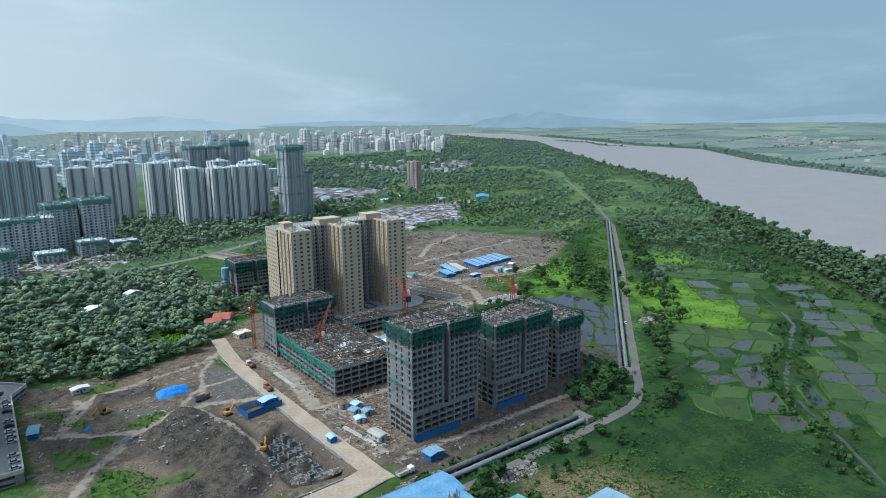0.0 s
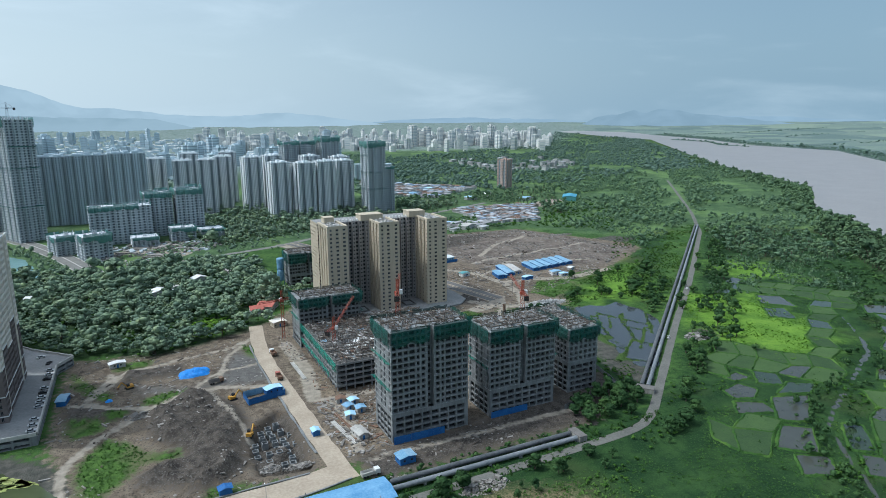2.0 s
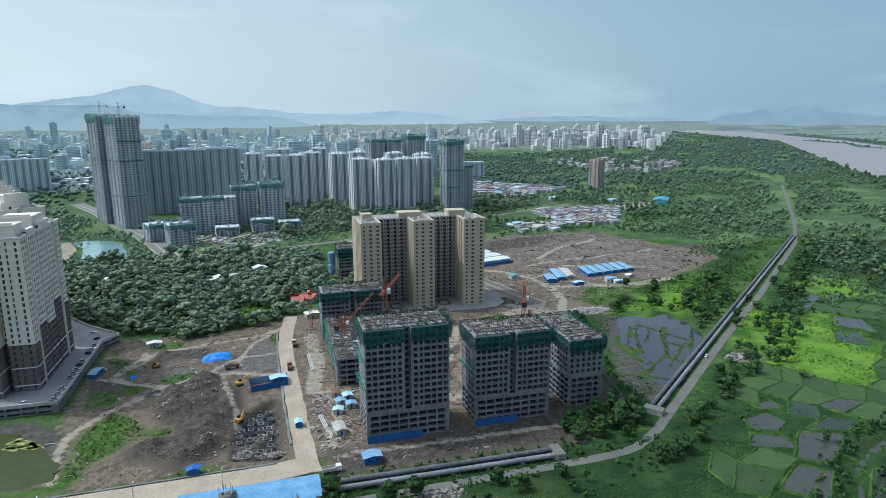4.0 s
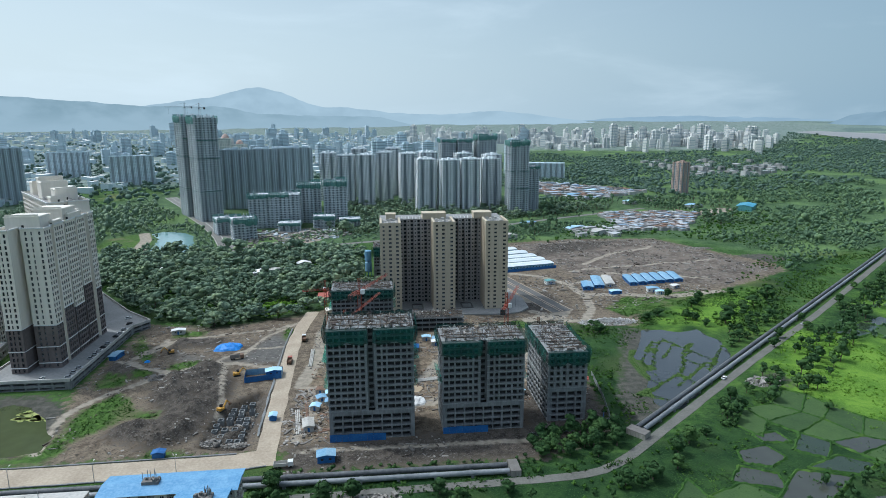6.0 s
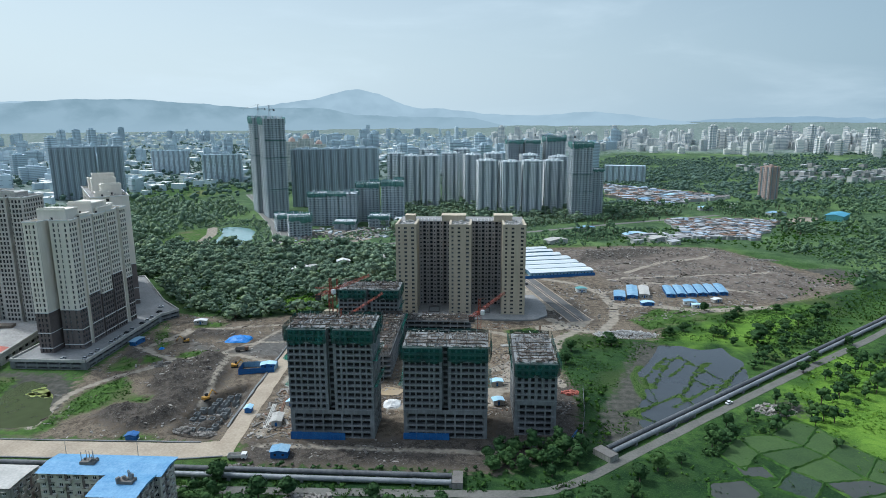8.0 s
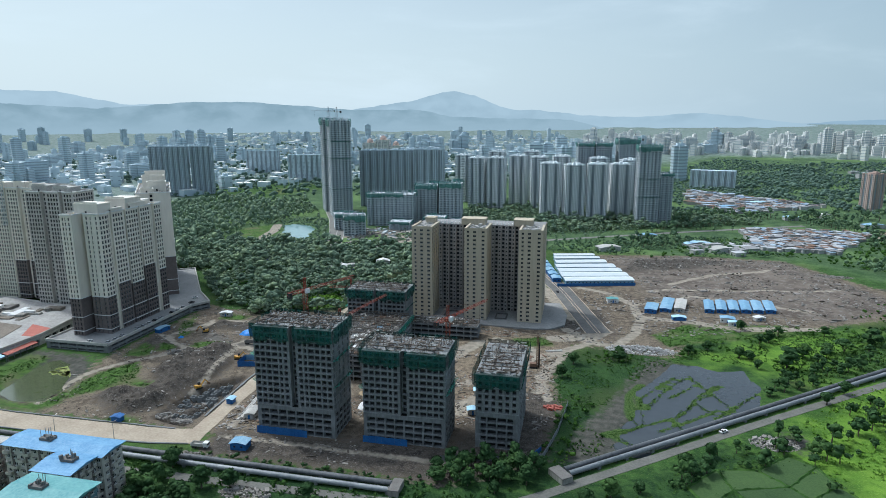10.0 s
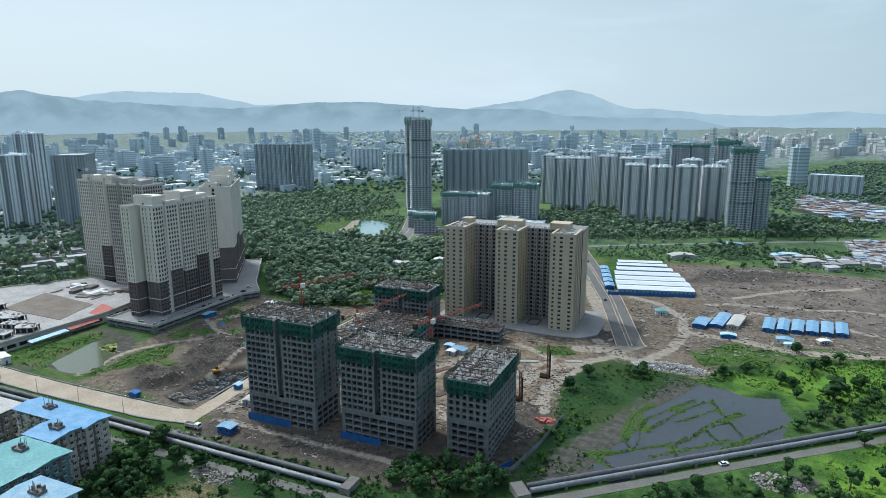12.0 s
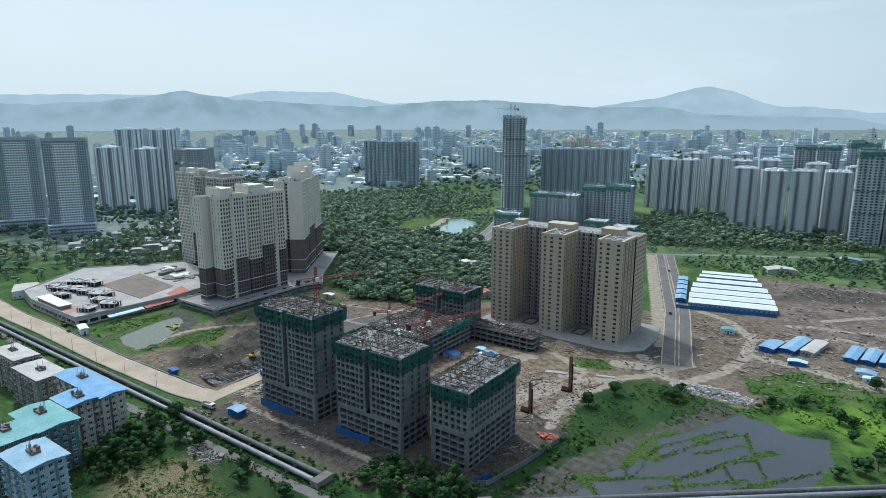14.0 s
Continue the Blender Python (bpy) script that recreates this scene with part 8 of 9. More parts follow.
small_houses("houses", [(-560, 350), (-900, 420), (-1700, 1300), (-1300, 2400), (-700, 1100)], 38, [M["far_mist"], M["far_cream"]], "low houses between the blocks", "houses", 7, (10, 28), (5, 13), 0.46)
small_houses("houses", [(1750, 560), (2300, 900), (2900, 1500), (3300, 1500), (2600, 700), (1900, 400)], 70, [M["house"], M["rust_roof"]], "villages beyond the river", "houses", 8, (16, 40), (4, 8), 0.5)

# ---- pipes beside the lane ----
def pipeline(line, r, z, mat, label, seed=1):
    """A large pipe of flanged lengths on concrete saddles."""
    root = thing("pipeline", label, "pipeline", "twin pipes beside the lane")
    pts = [Vector((x, y, z)) for x, y in line]
    total = sum((b - a).length for a, b in zip(pts, pts[1:]))

    def at(s):
        for a, b in zip(pts, pts[1:]):
            L = (b - a).length
            if s <= L:
                return a.lerp(b, s / L)
            s -= L
        return pts[-1]

    n = int(total / 14)
    saddle = Geo()
    saddle.box(-0.6, 0.6, -r * 1.15, r * 1.15, -0.4, z - r * 0.45)
    sm = saddle.mesh("saddle", [M["concrete"]])
    for k in range(n):
        a, m, b = at(total * k / n), at(total * (k + 0.5) / n), at(total * (k + 1) / n)
        g = Geo()
        g.tube((a, m, b), r, 18)
        d = (b - a).normalized()
        g.tube((b - d * 0.2, b + d * 0.2), r * 1.07, 18)
        g.make("pipe_length", mat, root, smooth=False)
        ob = new("saddle", sm)
        ob.parent = root
        ob.matrix_basis = pose(b.x, b.y, 0, 0, 0, math.degrees(math.atan2(d.y, d.x)))


pipeline([(-420, 196), (-250, 182), (-120, 172.5), (208, 169.8)], 1.05, 1.5, M["pipe"], "large pale grey pipe on concrete saddles")
pipeline([(-420, 200.5), (-250, 186.5), (-120, 177), (208, 174.2)], 1.05, 1.5, M["pipe_dark"], "large dark coated pipe on concrete saddles")
side = Vector((-PIPE_DIR.y, PIPE_DIR.x, 0))
for off, m, lab in ((3.4, M["pipe_dark"], "large dark coated pipe across the plain"), (0.2, M["pipe"], "large pale grey pipe across the plain")):
    a, b = Vector((274, 195, 0)) + side * off, Vector((684, 528, 0)) + side * off
    pipeline([(a.x, a.y), (b.x, b.y)], 1.05, 1.5, m, lab)


def chamber(x, y, turn, w, d, label):
    root = thing("pipe_chamber", label, "pipe chamber", at=(x, y, 0), turn=turn)
    for a, b, c, e in ((-w / 2, w / 2, -d / 2, -d / 2 + 0.5), (-w / 2, w / 2, d / 2 - 0.5, d / 2), (-w / 2, -w / 2 + 0.5, -d / 2 + 0.5, d / 2 - 0.5), (w / 2 - 0.5, w / 2, -d / 2 + 0.5, d / 2 - 0.5)):
        g = Geo()
        g.box(a, b, c, e, -0.5, 2.3)
        g.make("wall", M["stained"], root)
    g = Geo()
    g.box(-w / 2, w / 2, -d / 2, d / 2, 2.3, 2.6)
    g.make("cover", M["debris_dark"], root, "dark stained cover slab")


chamber(210.5, 172, 0, 4, 8.4, "dark concrete pipe chamber where the pipes dive")
chamber(270.5, 193.5, 39, 5, 9, "earth covered concrete chamber at the pipes' end")


# ---- machines ----
def lattice(g, p, q, w, n, bar=0.22):
    """A square lattice girder from p to q."""
    p, q = Vector(p), Vector(q)
    d = (q - p).normalized()
    s = d.cross(Vector((0, 0, 1)) if abs(d.z) < 0.9 else Vector((1, 0, 0))).normalized()
    u = d.cross(s)
    corners = [s * a * w / 2 + u * b * w / 2 for a, b in ((-1, -1), (1, -1), (1, 1), (-1, 1))]
    for c in corners:
        g.beam(p + c, q + c, bar)
    for k in range(n):
        a, b = p.lerp(q, k / n), p.lerp(q, (k + 1) / n)
        for i in range(4):
            c, e = corners[i], corners[(i + 1) % 4]
            g.beam(a + c, b + e, bar * 0.7) if k % 2 else g.beam(a + e, b + c, bar * 0.7)


def tower_crane(x, y, base, slew, az, jib, label, luff=0.0, mat="crane", w=1.7):
    root = thing("tower_crane", label, "tower crane", at=(x, y, base))
    h = slew - base
    d = Vector((math.sin(radians(az)), math.cos(radians(az)), 0))
    g = Geo()
    lattice(g, (0, 0, 0), (0, 0, h), w, max(6, int(h / 2)), 0.16)
    g.make("mast", M[mat], root)
    g = Geo()
    g.box(-1.1, 1.1, -1.1, 1.1, h, h + 1.4)
    slew_ob = g.make("slewing_unit", M[mat], root)
    top = Vector((0, 0, h + 1.4))
    tip = top + d * jib * math.cos(radians(luff)) + Vector((0, 0, jib * math.sin(radians(luff))))
    g = Geo()
    lattice(g, top + d * 1.0, tip, 0.95, int(jib / 2.2), 0.11)
    jib_ob = g.make("jib", M[mat], root)
    g = Geo()
    lattice(g, top - d * 1.0, top - d * 10, 1.2, 5, 0.16)
    back_ob = g.make("counter_jib", M[mat], root)
    g = Geo()
    c = top - d * 9.0
    g.obox((c.x, c.y, c.z - 2.0), 2.2, 1.4, 2.4, -az, 0)
    g.make("counterweight", M["dark"], back_ob)
    g = Geo()
    lattice(g, top, top + Vector((0, 0, 6)), 0.9, 4, 0.2)
    apex_ob = g.make("apex", M[mat], root)
    for q in (top + (tip - top) * 0.75, top - d * 9.5):
        g = Geo()
        g.beam(top + Vector((0, 0, 6)), q, 0.1)
        g.make("tie", M["steel"], apex_ob)
    g = Geo()
    c = top + Vector((d.y, -d.x, 0)) * 1.6
    g.obox((c.x, c.y, h + 0.2), 1.4, 1.8, 2.0, -az)
    g.make("cab", M["white"], slew_ob)
    g = Geo()
    q = top + (tip - top) * 0.8
    g.beam(q, q - Vector((0, 0, 9)), 0.08)
    g.make("hoist_rope", M["dark"], jib_ob)
    return root


tower_crane(150.6, 228.5, 0, 58, 24, 32, "orange tower crane rising behind a netted tower")
tower_crane(218.5, 228.5, 0, 49, 22, 34, "orange tower crane behind the second netted tower")
tower_crane(139.5, 296, 14.5, 22, 38, 34, "orange crane with a raised jib on the low frame", luff=14, w=1.5)
tower_crane(124, 356, 0, 24, -100, 15, "orange crane beside the wood", w=1.5)
for x, y, s, az in ((-103, 870, 146, 250), (-72, 826, 144, 300), (360, 830, 106, 110), (322, 1012, 104, 80), (347, 1012, 109, 280)):
    tower_crane(x, y, s - 8, s + 4, az, 26, "grey tower crane on top of an unfinished tower", mat="far_dark", w=2.2)
tower_crane(-146, 348, 60, 96, 80, 24, "grey tower crane beside a cream tower", mat="far_dark", w=2.0)


def excavator(x, y, turn, label):
    root = thing("excavator", label, "excavator", "site machines", at=(x, y, float(ground_height(np.array([x]), np.array([y]))[0])), turn=turn)
    for sy in (-1.1, 1.1):
        g = Geo()
        g.prism([(-1.9, sy - 0.3), (1.9, sy - 0.3), (1.9, sy + 0.3), (-1.9, sy + 0.3)], 0.1, 0.9)
        g.make("track", M["dark"], root)
    g = Geo()
    g.box(-1.9, 1.2, -1.2, 1.2, 0.95, 1.9)
    g.box(-1.9, -1.0, -1.2, 1.2, 1.9, 2.3)
    g.make("body", M["machine"], root)
    g = Geo()
    g.box(0.0, 1.3, 0.2, 1.2, 1.92, 3.1)
    g.make("cab", M["glass"], root)
    g = Geo()
    g.beam((1.0, -0.4, 1.7), (3.4, -0.4, 4.4), 0.55)
    g.beam((3.3, -0.4, 4.4), (5.2, -0.4, 2.2), 0.42)
    g.make("boom", M["machine"], root)
    g = Geo()
    g.prism([(4.8, -0.9), (5.9, -0.9), (5.9, 0.1), (4.8, 0.1)], 1.2, 2.2)
    g.make("bucket", M["steel"], root)


for x, y, t, what in ((83.5, 238, 60, "yellow excavator at the edge of the pit"), (36, 317, 200, "yellow excavator on bare earth"), (82, 279, 20, "yellow excavator beside the store yard")):
    excavator(x, y, t, what)


def truck(x, y, turn, cab_mat, bed_mat, label):
    root = thing("tipper_truck", label, "truck", "site trucks", at=(x, y, 0.15), turn=turn)
    g = Geo()
    g.prism([(1.8, -1.2), (3.8, -1.2), (3.8, 1.2), (1.8, 1.2)], 0.6, 2.7)
    g.make("cab", cab_mat, root)
    g = Geo()
    g.box(3.75, 3.83, -1.0, 1.0, 1.6, 2.4)
    g.make("windscreen", M["glass"], root)
    g = Geo()
    g.box(-3.8, 1.6, -1.25, 1.25, 1.0, 1.3)
    for a, b, c, e in ((-3.8, 1.6, -1.25, -1.15), (-3.8, 1.6, 1.15, 1.25), (-3.8, -3.7, -1.15, 1.15), (1.5, 1.6, -1.15, 1.15)):
        g.box(a, b, c, e, 1.3, 2.3)
    g.make("tipper_bed", bed_mat, root)
    wheel = Geo()
    wheel.tube([(0, -0.18, 0), (0, 0.18, 0)], 0.52, 10)
    wm = wheel.mesh("wheel", [M["dark"]])
    for wx in (2.8, -1.6, -2.9):
        for wy in (-1.1, 1.1):
            ob = new("wheel", wm)
            ob.parent = root
            ob.location = (wx, wy, 0.52)


truck(77, 303, 12, M["steel"], M["debris_dark"], "dark grey tipper truck on a site track")
truck(108, 294, 92, M["red"], M["steel"], "red tipper truck on the site road")
truck(120, 184.5, 4, M["white"], M["concrete_pale"], "white truck at the road corner")
truck(112, 330, 95, M["white"], M["steel"], "white tipper truck on the site road")
truck(-66, 201, 168, M["dark"], M["steel"], "dark truck on the dusty road")


def car_template(mat, label):
    root = thing("car", label, "car", "parked cars")
    g = Geo()
    g.v = []
    for z, sx, sy in ((0.25, 2.0, 0.82), (0.55, 2.1, 0.86), (0.85, 2.05, 0.84)):
        g.v += [(-sx, -sy, z), (sx, -sy, z), (sx, sy, z), (-sx, sy, z)]
    for k in (0, 4):
        for i in range(4):
            j = (i + 1) % 4
            g.f.append((k + i, k + j, k + 4 + j, k + 4 + i))
    g.f += [(3, 2, 1, 0), (8, 9, 10, 11)]
    g.m = [0] * len(g.f)
    g.make("body", mat, root)
    g = Geo()
    g.v = [(-1.5, -0.78, 0.86), (0.9, -0.78, 0.86), (0.9, 0.78, 0.86), (-1.5, 0.78, 0.86), (-1.1, -0.66, 1.42), (0.3, -0.66, 1.42), (0.3, 0.66, 1.42), (-1.1, 0.66, 1.42)]
    g.f = [(0, 1, 5, 4), (1, 2, 6, 5), (2, 3, 7, 6), (3, 0, 4, 7), (4, 5, 6, 7)]
    g.m = [0, 0, 0, 0, 1]
    g.make("cabin", [M["glass"], mat], root)
    wheel = Geo()
    wheel.tube([(0, -0.11, 0), (0, 0.11, 0)], 0.32, 10)
    wm = wheel.mesh("wheel", [M["dark"]])
    for wx in (-1.25, 1.25):
        for wy in (-0.78, 0.78):
            ob = new("wheel", wm)
            ob.parent = root
            ob.location = (wx, wy, 0.32)
    return root


rnd = random.Random(8)
car_kinds = [car_template(M["silver"], "silver grey car with dark windows"), car_template(M["dark"], "black car with dark windows"), car_template(M["white"], "white car with dark windows")]
spots = [(-1.3, 275 + k * 6.1 + rnd.uniform(-0.8, 0.8), PZ + 0.01, rnd.uniform(-8, 8)) for k in range(13) if k not in (3, 9)] + [(-14, 273.6, PZ + 0.01, 92), (-3, 360, PZ + 0.01, 70), (-8, 372, PZ + 0.01, 35)]
road_spots = [(259, 462, 0.17, 105), (236, 520, 0.17, 107), (222, 590, 0.17, 106), (340, 245, 0.15, 39), (-50, 196.5, 0.18, 172), (440, 322, 0.15, 39), (300, 712, 0.16, 30), (230, 680, 0.16, 33)]
first = {}
for k, (x, y, z, t) in enumerate(spots + road_spots):
    kind = (1 if rnd.random() < 0.45 else 0) if rnd.random() < 0.7 else 2
    if k >= len(spots):
        kind = k % 2 + 1
    src = car_kinds[kind]
    if kind not in first:
        src.matrix_basis = pose(x, y, z, 0, 0, t)
        first[kind] = True
    else:
        copy_thing(src, pose(x, y, z, 0, 0, t))
for kind in range(3):
    if kind not in first:
        car_kinds[kind].matrix_basis = pose(-6 - 3 * kind, 274, PZ + 0.01, 0, 0, 90)


# ---- sheds and site buildings ----
def shed(x, y, w, d, h, turn, wall_mat, roof_mat, label, group="", rise=0.55, cat="shed", windows=True):
    """A long low hut: walls, a shallow gable roof of sheet, doors and small windows."""
    root = thing("shed", label, cat, group, at=(x, y, 0), turn=turn)
    front_ob = None
    for o, u, L in edges_of(rect(-w / 2, w / 2, -d / 2, d / 2)):
        g = Geo()
        facade(g, o, u, L, -0.4, h + 0.4, 1, row_of(L, 3.2, 1.0, 0.6) if windows and L > 4 else [], 1.4, 2.3, 0.1)
        if abs(u[0]) > 0.5:
            q = (o[0] + u[0] * L, o[1] + u[1] * L)
            g.face(((*o, h), (*q, h), ((o[0] + q[0]) / 2, o[1], h + rise)))
        wall_ob = g.make("wall", [wall_mat, M["inside"]], root)
        front_ob = wall_ob if u[0] > 0.5 else front_ob
    e = 0.45
    for s in (-1, 1):
        g = Geo()
        n = max(3, int(d / 1.0))
        for i in range(n):
            ya, yb = -d / 2 - e + (d + 2 * e) * i / n, -d / 2 - e + (d + 2 * e) * (i + 1) / n
            da, db = (0.06, 0.0) if i % 2 else (0.0, 0.06)
            g.face(((0, ya, h + rise + 0.08 + da), (0, yb, h + rise + 0.08 + db), (s * (w / 2 + e), yb, h - 0.05 + db), (s * (w / 2 + e), ya, h - 0.05 + da)))
            g.face(((0, ya, h + rise), (s * (w / 2 + e), ya, h - 0.13), (s * (w / 2 + e), yb, h - 0.13), (0, yb, h + rise)))
        g.make("roof_sheet", roof_mat, root)
    g = Geo()
    g.box(-0.5, 0.5, -d / 2 - 0.06, -d / 2 + 0.02, 0, 2.1)
    g.make("door", M["blue_dark"], front_ob)
    return root


for k in range(6):
    shed(369.5 + k * 8.5, 441 + k * 1.4, 6.2, 25, 2.8, -8, M["blue_dark"], M["blue"], "long blue workers' hut with a sheet roof", "blue workers' huts")
shed(328, 428, 8.0, 17, 3.0, -12, M["blue_dark"], M["blue"], "blue workers' hut with a sheet roof", "blue workers' huts")
shed(340, 438, 7.5, 30, 3.0, -12, M["blue_dark"], M["blue"], "long blue workers' hut with a sheet roof", "blue workers' huts")
shed(349.5, 439, 7.0, 26, 3.0, -12, M["concrete_pale"], M["concrete_pale"], "pale grey workers' hut", "blue workers' huts")
shed(301, 443, 8, 5, 3.0, 10, M["white"], M["teal_roof"], "small hut with a teal roof on bare ground")
shed(344, 408, 9, 4.5, 2.6, 5, M["blue_dark"], M["blue_pale"], "small pale blue hut")
shed(376, 411, 9, 6, 3.0, -8, M["white"], M["blue"], "small hut with a blue and white roof")
shed(379, 403, 8, 4, 2.6, -8, M["white"], M["blue_pale"], "low white and blue hut")
shed(398, 418, 7, 4, 2.6, 20, M["concrete_pale"], M["white"], "small white hut beside the huts' track")
BU, BV = Vector((math.cos(radians(13)), math.sin(radians(13)))), Vector((-math.sin(radians(13)), math.cos(radians(13))))
for k, (off, wide, long_) in enumerate(((0, 13, 58), (16, 13, 58), (32, 13, 56), (49, 13, 54), (67, 12, 48), (84, 9, 44), (97, 9, 40))):
    c = Vector((263, 488)) + BU * (31) + BV * (off + 7)
    shed(c.x, c.y, wide, long_, 3.4, 13 + 90, M["blue_faded"], M["roof_pale"], "long workshop shed with a white and pale blue roof", "long workshop sheds", 0.7, "workshop")
for k in range(5):
    c = Vector((256, 500)) + BV * (k * 15)
    shed(c.x, c.y, 7, 11, 3.6, 13, M["blue_dark"], M["blue"], "blue store hut beside the workshops", "blue store huts")
shed(136.5, 188.5, 7, 5, 3.0, 4, M["blue_dark"], M["blue"], "small blue hut with a pitched blue roof beside the pipes")
shed(109.5, 226, 3, 3.6, 2.6, 2, M["blue_dark"], M["blue_pale"], "small blue guard cabin beside the site road")
shed(68, 198, 4.5, 3, 2.6, 3, M["blue_dark"], M["blue_dark"], "dark blue cabin beside the dusty road")
shed(7, 313, 9, 4, 2.8, 80, M["blue_dark"], M["blue"], "blue hut below the parking podium")
shed(30, 352, 8, 4, 2.6, 10, M["concrete_pale"], M["white"], "white open shelter at the wood's edge")
shed(126.5, 216, 4.5, 8, 2.8, 8, M["concrete_pale"], M["concrete_pale"], "pale site cabin in the workers' yard")
for x, y, m, lab in ((130, 243, "blue", "blue sheeted shelter in the workers' yard"), (134.5, 238.5, "blue", "blue sheeted shelter in the workers' yard"), (134, 248, "blue_pale", "pale blue sheeted shelter"), (128, 234, "blue_pale", "pale blue sheeted shelter"), (129, 252, "steel", "rusty shelter in the workers' yard")):
    shed(x, y, 4.2, 3.6, 2.4, rnd.uniform(-20, 20), M["concrete_pale"], M[m], lab, "shelters of the workers' yard", 0.5, windows=False)
for x, y, w, d, m in ((166, 300, 10, 7, "blue"), (178, 306, 8, 6, "blue_dark"), (196, 318, 9, 6, "blue"), (188, 322, 5, 4, "blue_pale"), (193, 313, 5, 4, "white"), (228, 262, 6, 4, "blue_pale"), (228, 240, 5, 4, "blue_pale")):
    shed(x, y, w, d, 2.6, rnd.uniform(-15, 15), M["concrete_pale"], M[m], "low site shelter with a %s sheet roof" % {"blue": "blue", "blue_dark": "deep blue", "blue_pale": "pale blue", "white": "white"}[m], "site shelters", 0.4, windows=False)
for x, y, w, d, m, lab in ((58, 500, 14, 8, "white", "white roofed house in the wood"), (68, 505, 12, 6, "concrete_pale", "pale roofed house in the wood"), (120, 552, 10, 18, "concrete_pale", "long grey roofed house in the wood"), (127, 424, 12, 9, "red", "red roofed house at the wood's edge"), (118, 418, 9, 7, "red", "red roofed house at the wood's edge"), (90, 530, 10, 6, "white", "white roofed house in the wood"), (-30, 520, 9, 6, "white", "white roofed house in the wood")):
    shed(x, y, w * 1.25, d * 1.25, 3.8, rnd.uniform(0, 90), M["house"], M[m], lab, "", 1.8, "house")
shed(706, 818, 22, 40, 7, 140, M["teal_roof"], M["teal_blue"], "large blue roofed shed on the plain", "", 2, "workshop")
for x, y, w, d, m in ((640, 850, 26, 12, "blue"), (560, 900, 20, 12, "blue_pale"), (610, 930, 24, 10, "white"), (500, 1000, 26, 14, "blue"), (560, 1060, 30, 12, "blue_pale"), (400, 680, 30, 10, "blue_pale"), (352, 720, 22, 9, "blue"), (420, 655, 26, 14, "concrete_pale"), (305, 640, 24, 12, "concrete_pale")):
    shed(x, y, w, d, 4.5, rnd.uniform(0, 60), M["house"], M[m], "plain roadside shed with a sheet roof on the plain", "roadside sheds on the plain", 1.4, "shed", False)


def walled_yard():
    root = thing("walled_yard", "blue sheet fenced store yard on the bare site", "yard")
    pts = [(88, 268.5), (106.5, 272.5), (106, 281.5), (87, 279)]
    for a, b in zip(pts, pts[1:] + pts[:1]):
        g = Geo()
        g.beam((a[0], a[1], 1.6), (b[0], b[1], 1.6), 0.12)
        p, q = Vector((*a, 0)), Vector((*b, 0))
        n = max(3, int((q - p).length / 2))
        for i in range(n):
            c, e = p.lerp(q, i / n), p.lerp(q, (i + 1) / n)
            g.face(((c.x, c.y, -0.3), (e.x, e.y, -0.3), (e.x, e.y, 3.1 + (i % 2) * 0.1), (c.x, c.y, 3.1 + (i % 2) * 0.1)))
        g.make("fence_side", M["blue_dark"] if a[0] < 90 else M["blue"], root)


walled_yard()
shed(126, 383, 9, 7, 3.4, 12, M["beige"], M["cream"], "sand coloured hut at the end of the site road")
shed(101.5, 278.5, 8, 4.5, 2.9, 12, M["blue_dark"], M["blue_pale"], "pale blue roofed cabin in the store yard")


def hoarding(pts, h, mat, label, name="hoarding"):
    """A sheet fence of single panels on posts."""
    root = thing(name, label, "fence", at=(0, 0, 0))
    r2 = random.Random(len(pts) * 7 + int(pts[0][0]))
    for a, b in zip(pts, pts[1:]):
        p, q = Vector((*a, 0)), Vector((*b, 0))
        n = max(1, int((q - p).length / 2.6))
        d = (q - p).normalized()
        s = Vector((-d.y, d.x, 0)) * 0.04
        for i in range(n):
            c, e = p.lerp(q, i / n), p.lerp(q, (i + 0.98) / n)
            hh = h + r2.uniform(-0.12, 0.12)
            lean = s * r2.uniform(-3, 3)
            g = Geo()
            top = Vector((0, 0, hh)) + lean
            low = Vector((0, 0, -0.3))
            k = [c + s + low, e + s + low, e - s + low, c - s + low, c + s + top, e + s + top, e - s + top, c - s + top]
            for f in ((0, 1, 5, 4), (2, 3, 7, 6), (4, 5, 6, 7), (1, 2, 6, 5), (3, 0, 4, 7)):
                g.face([k[j] for j in f])
            g.make("panel", mat, root)


hoarding([(137, 201.8), (161, 201.8)], 3.4, M["blue_dark"], "deep blue sheet hoarding at the tower's foot")
hoarding([(186, 203.8), (206, 203.8)], 3.2, M["blue_dark"], "deep blue sheet hoarding at the second tower's foot")
hoarding([(222, 196), (236, 199), (250, 201), (263, 206), (268, 229), (272, 258)], 2.4, M["pipe"], "grey sheet fence round the site's corner", "sheet_fence")
hoarding([(258, 204), (262, 212)], 2.4, M["blue_dark"], "short deep blue sheet fence", "sheet_fence")
hoarding([(258, 480), (322, 496)], 2.6, M["blue_dark"], "deep blue sheet fence before the workshops", "sheet_fence")


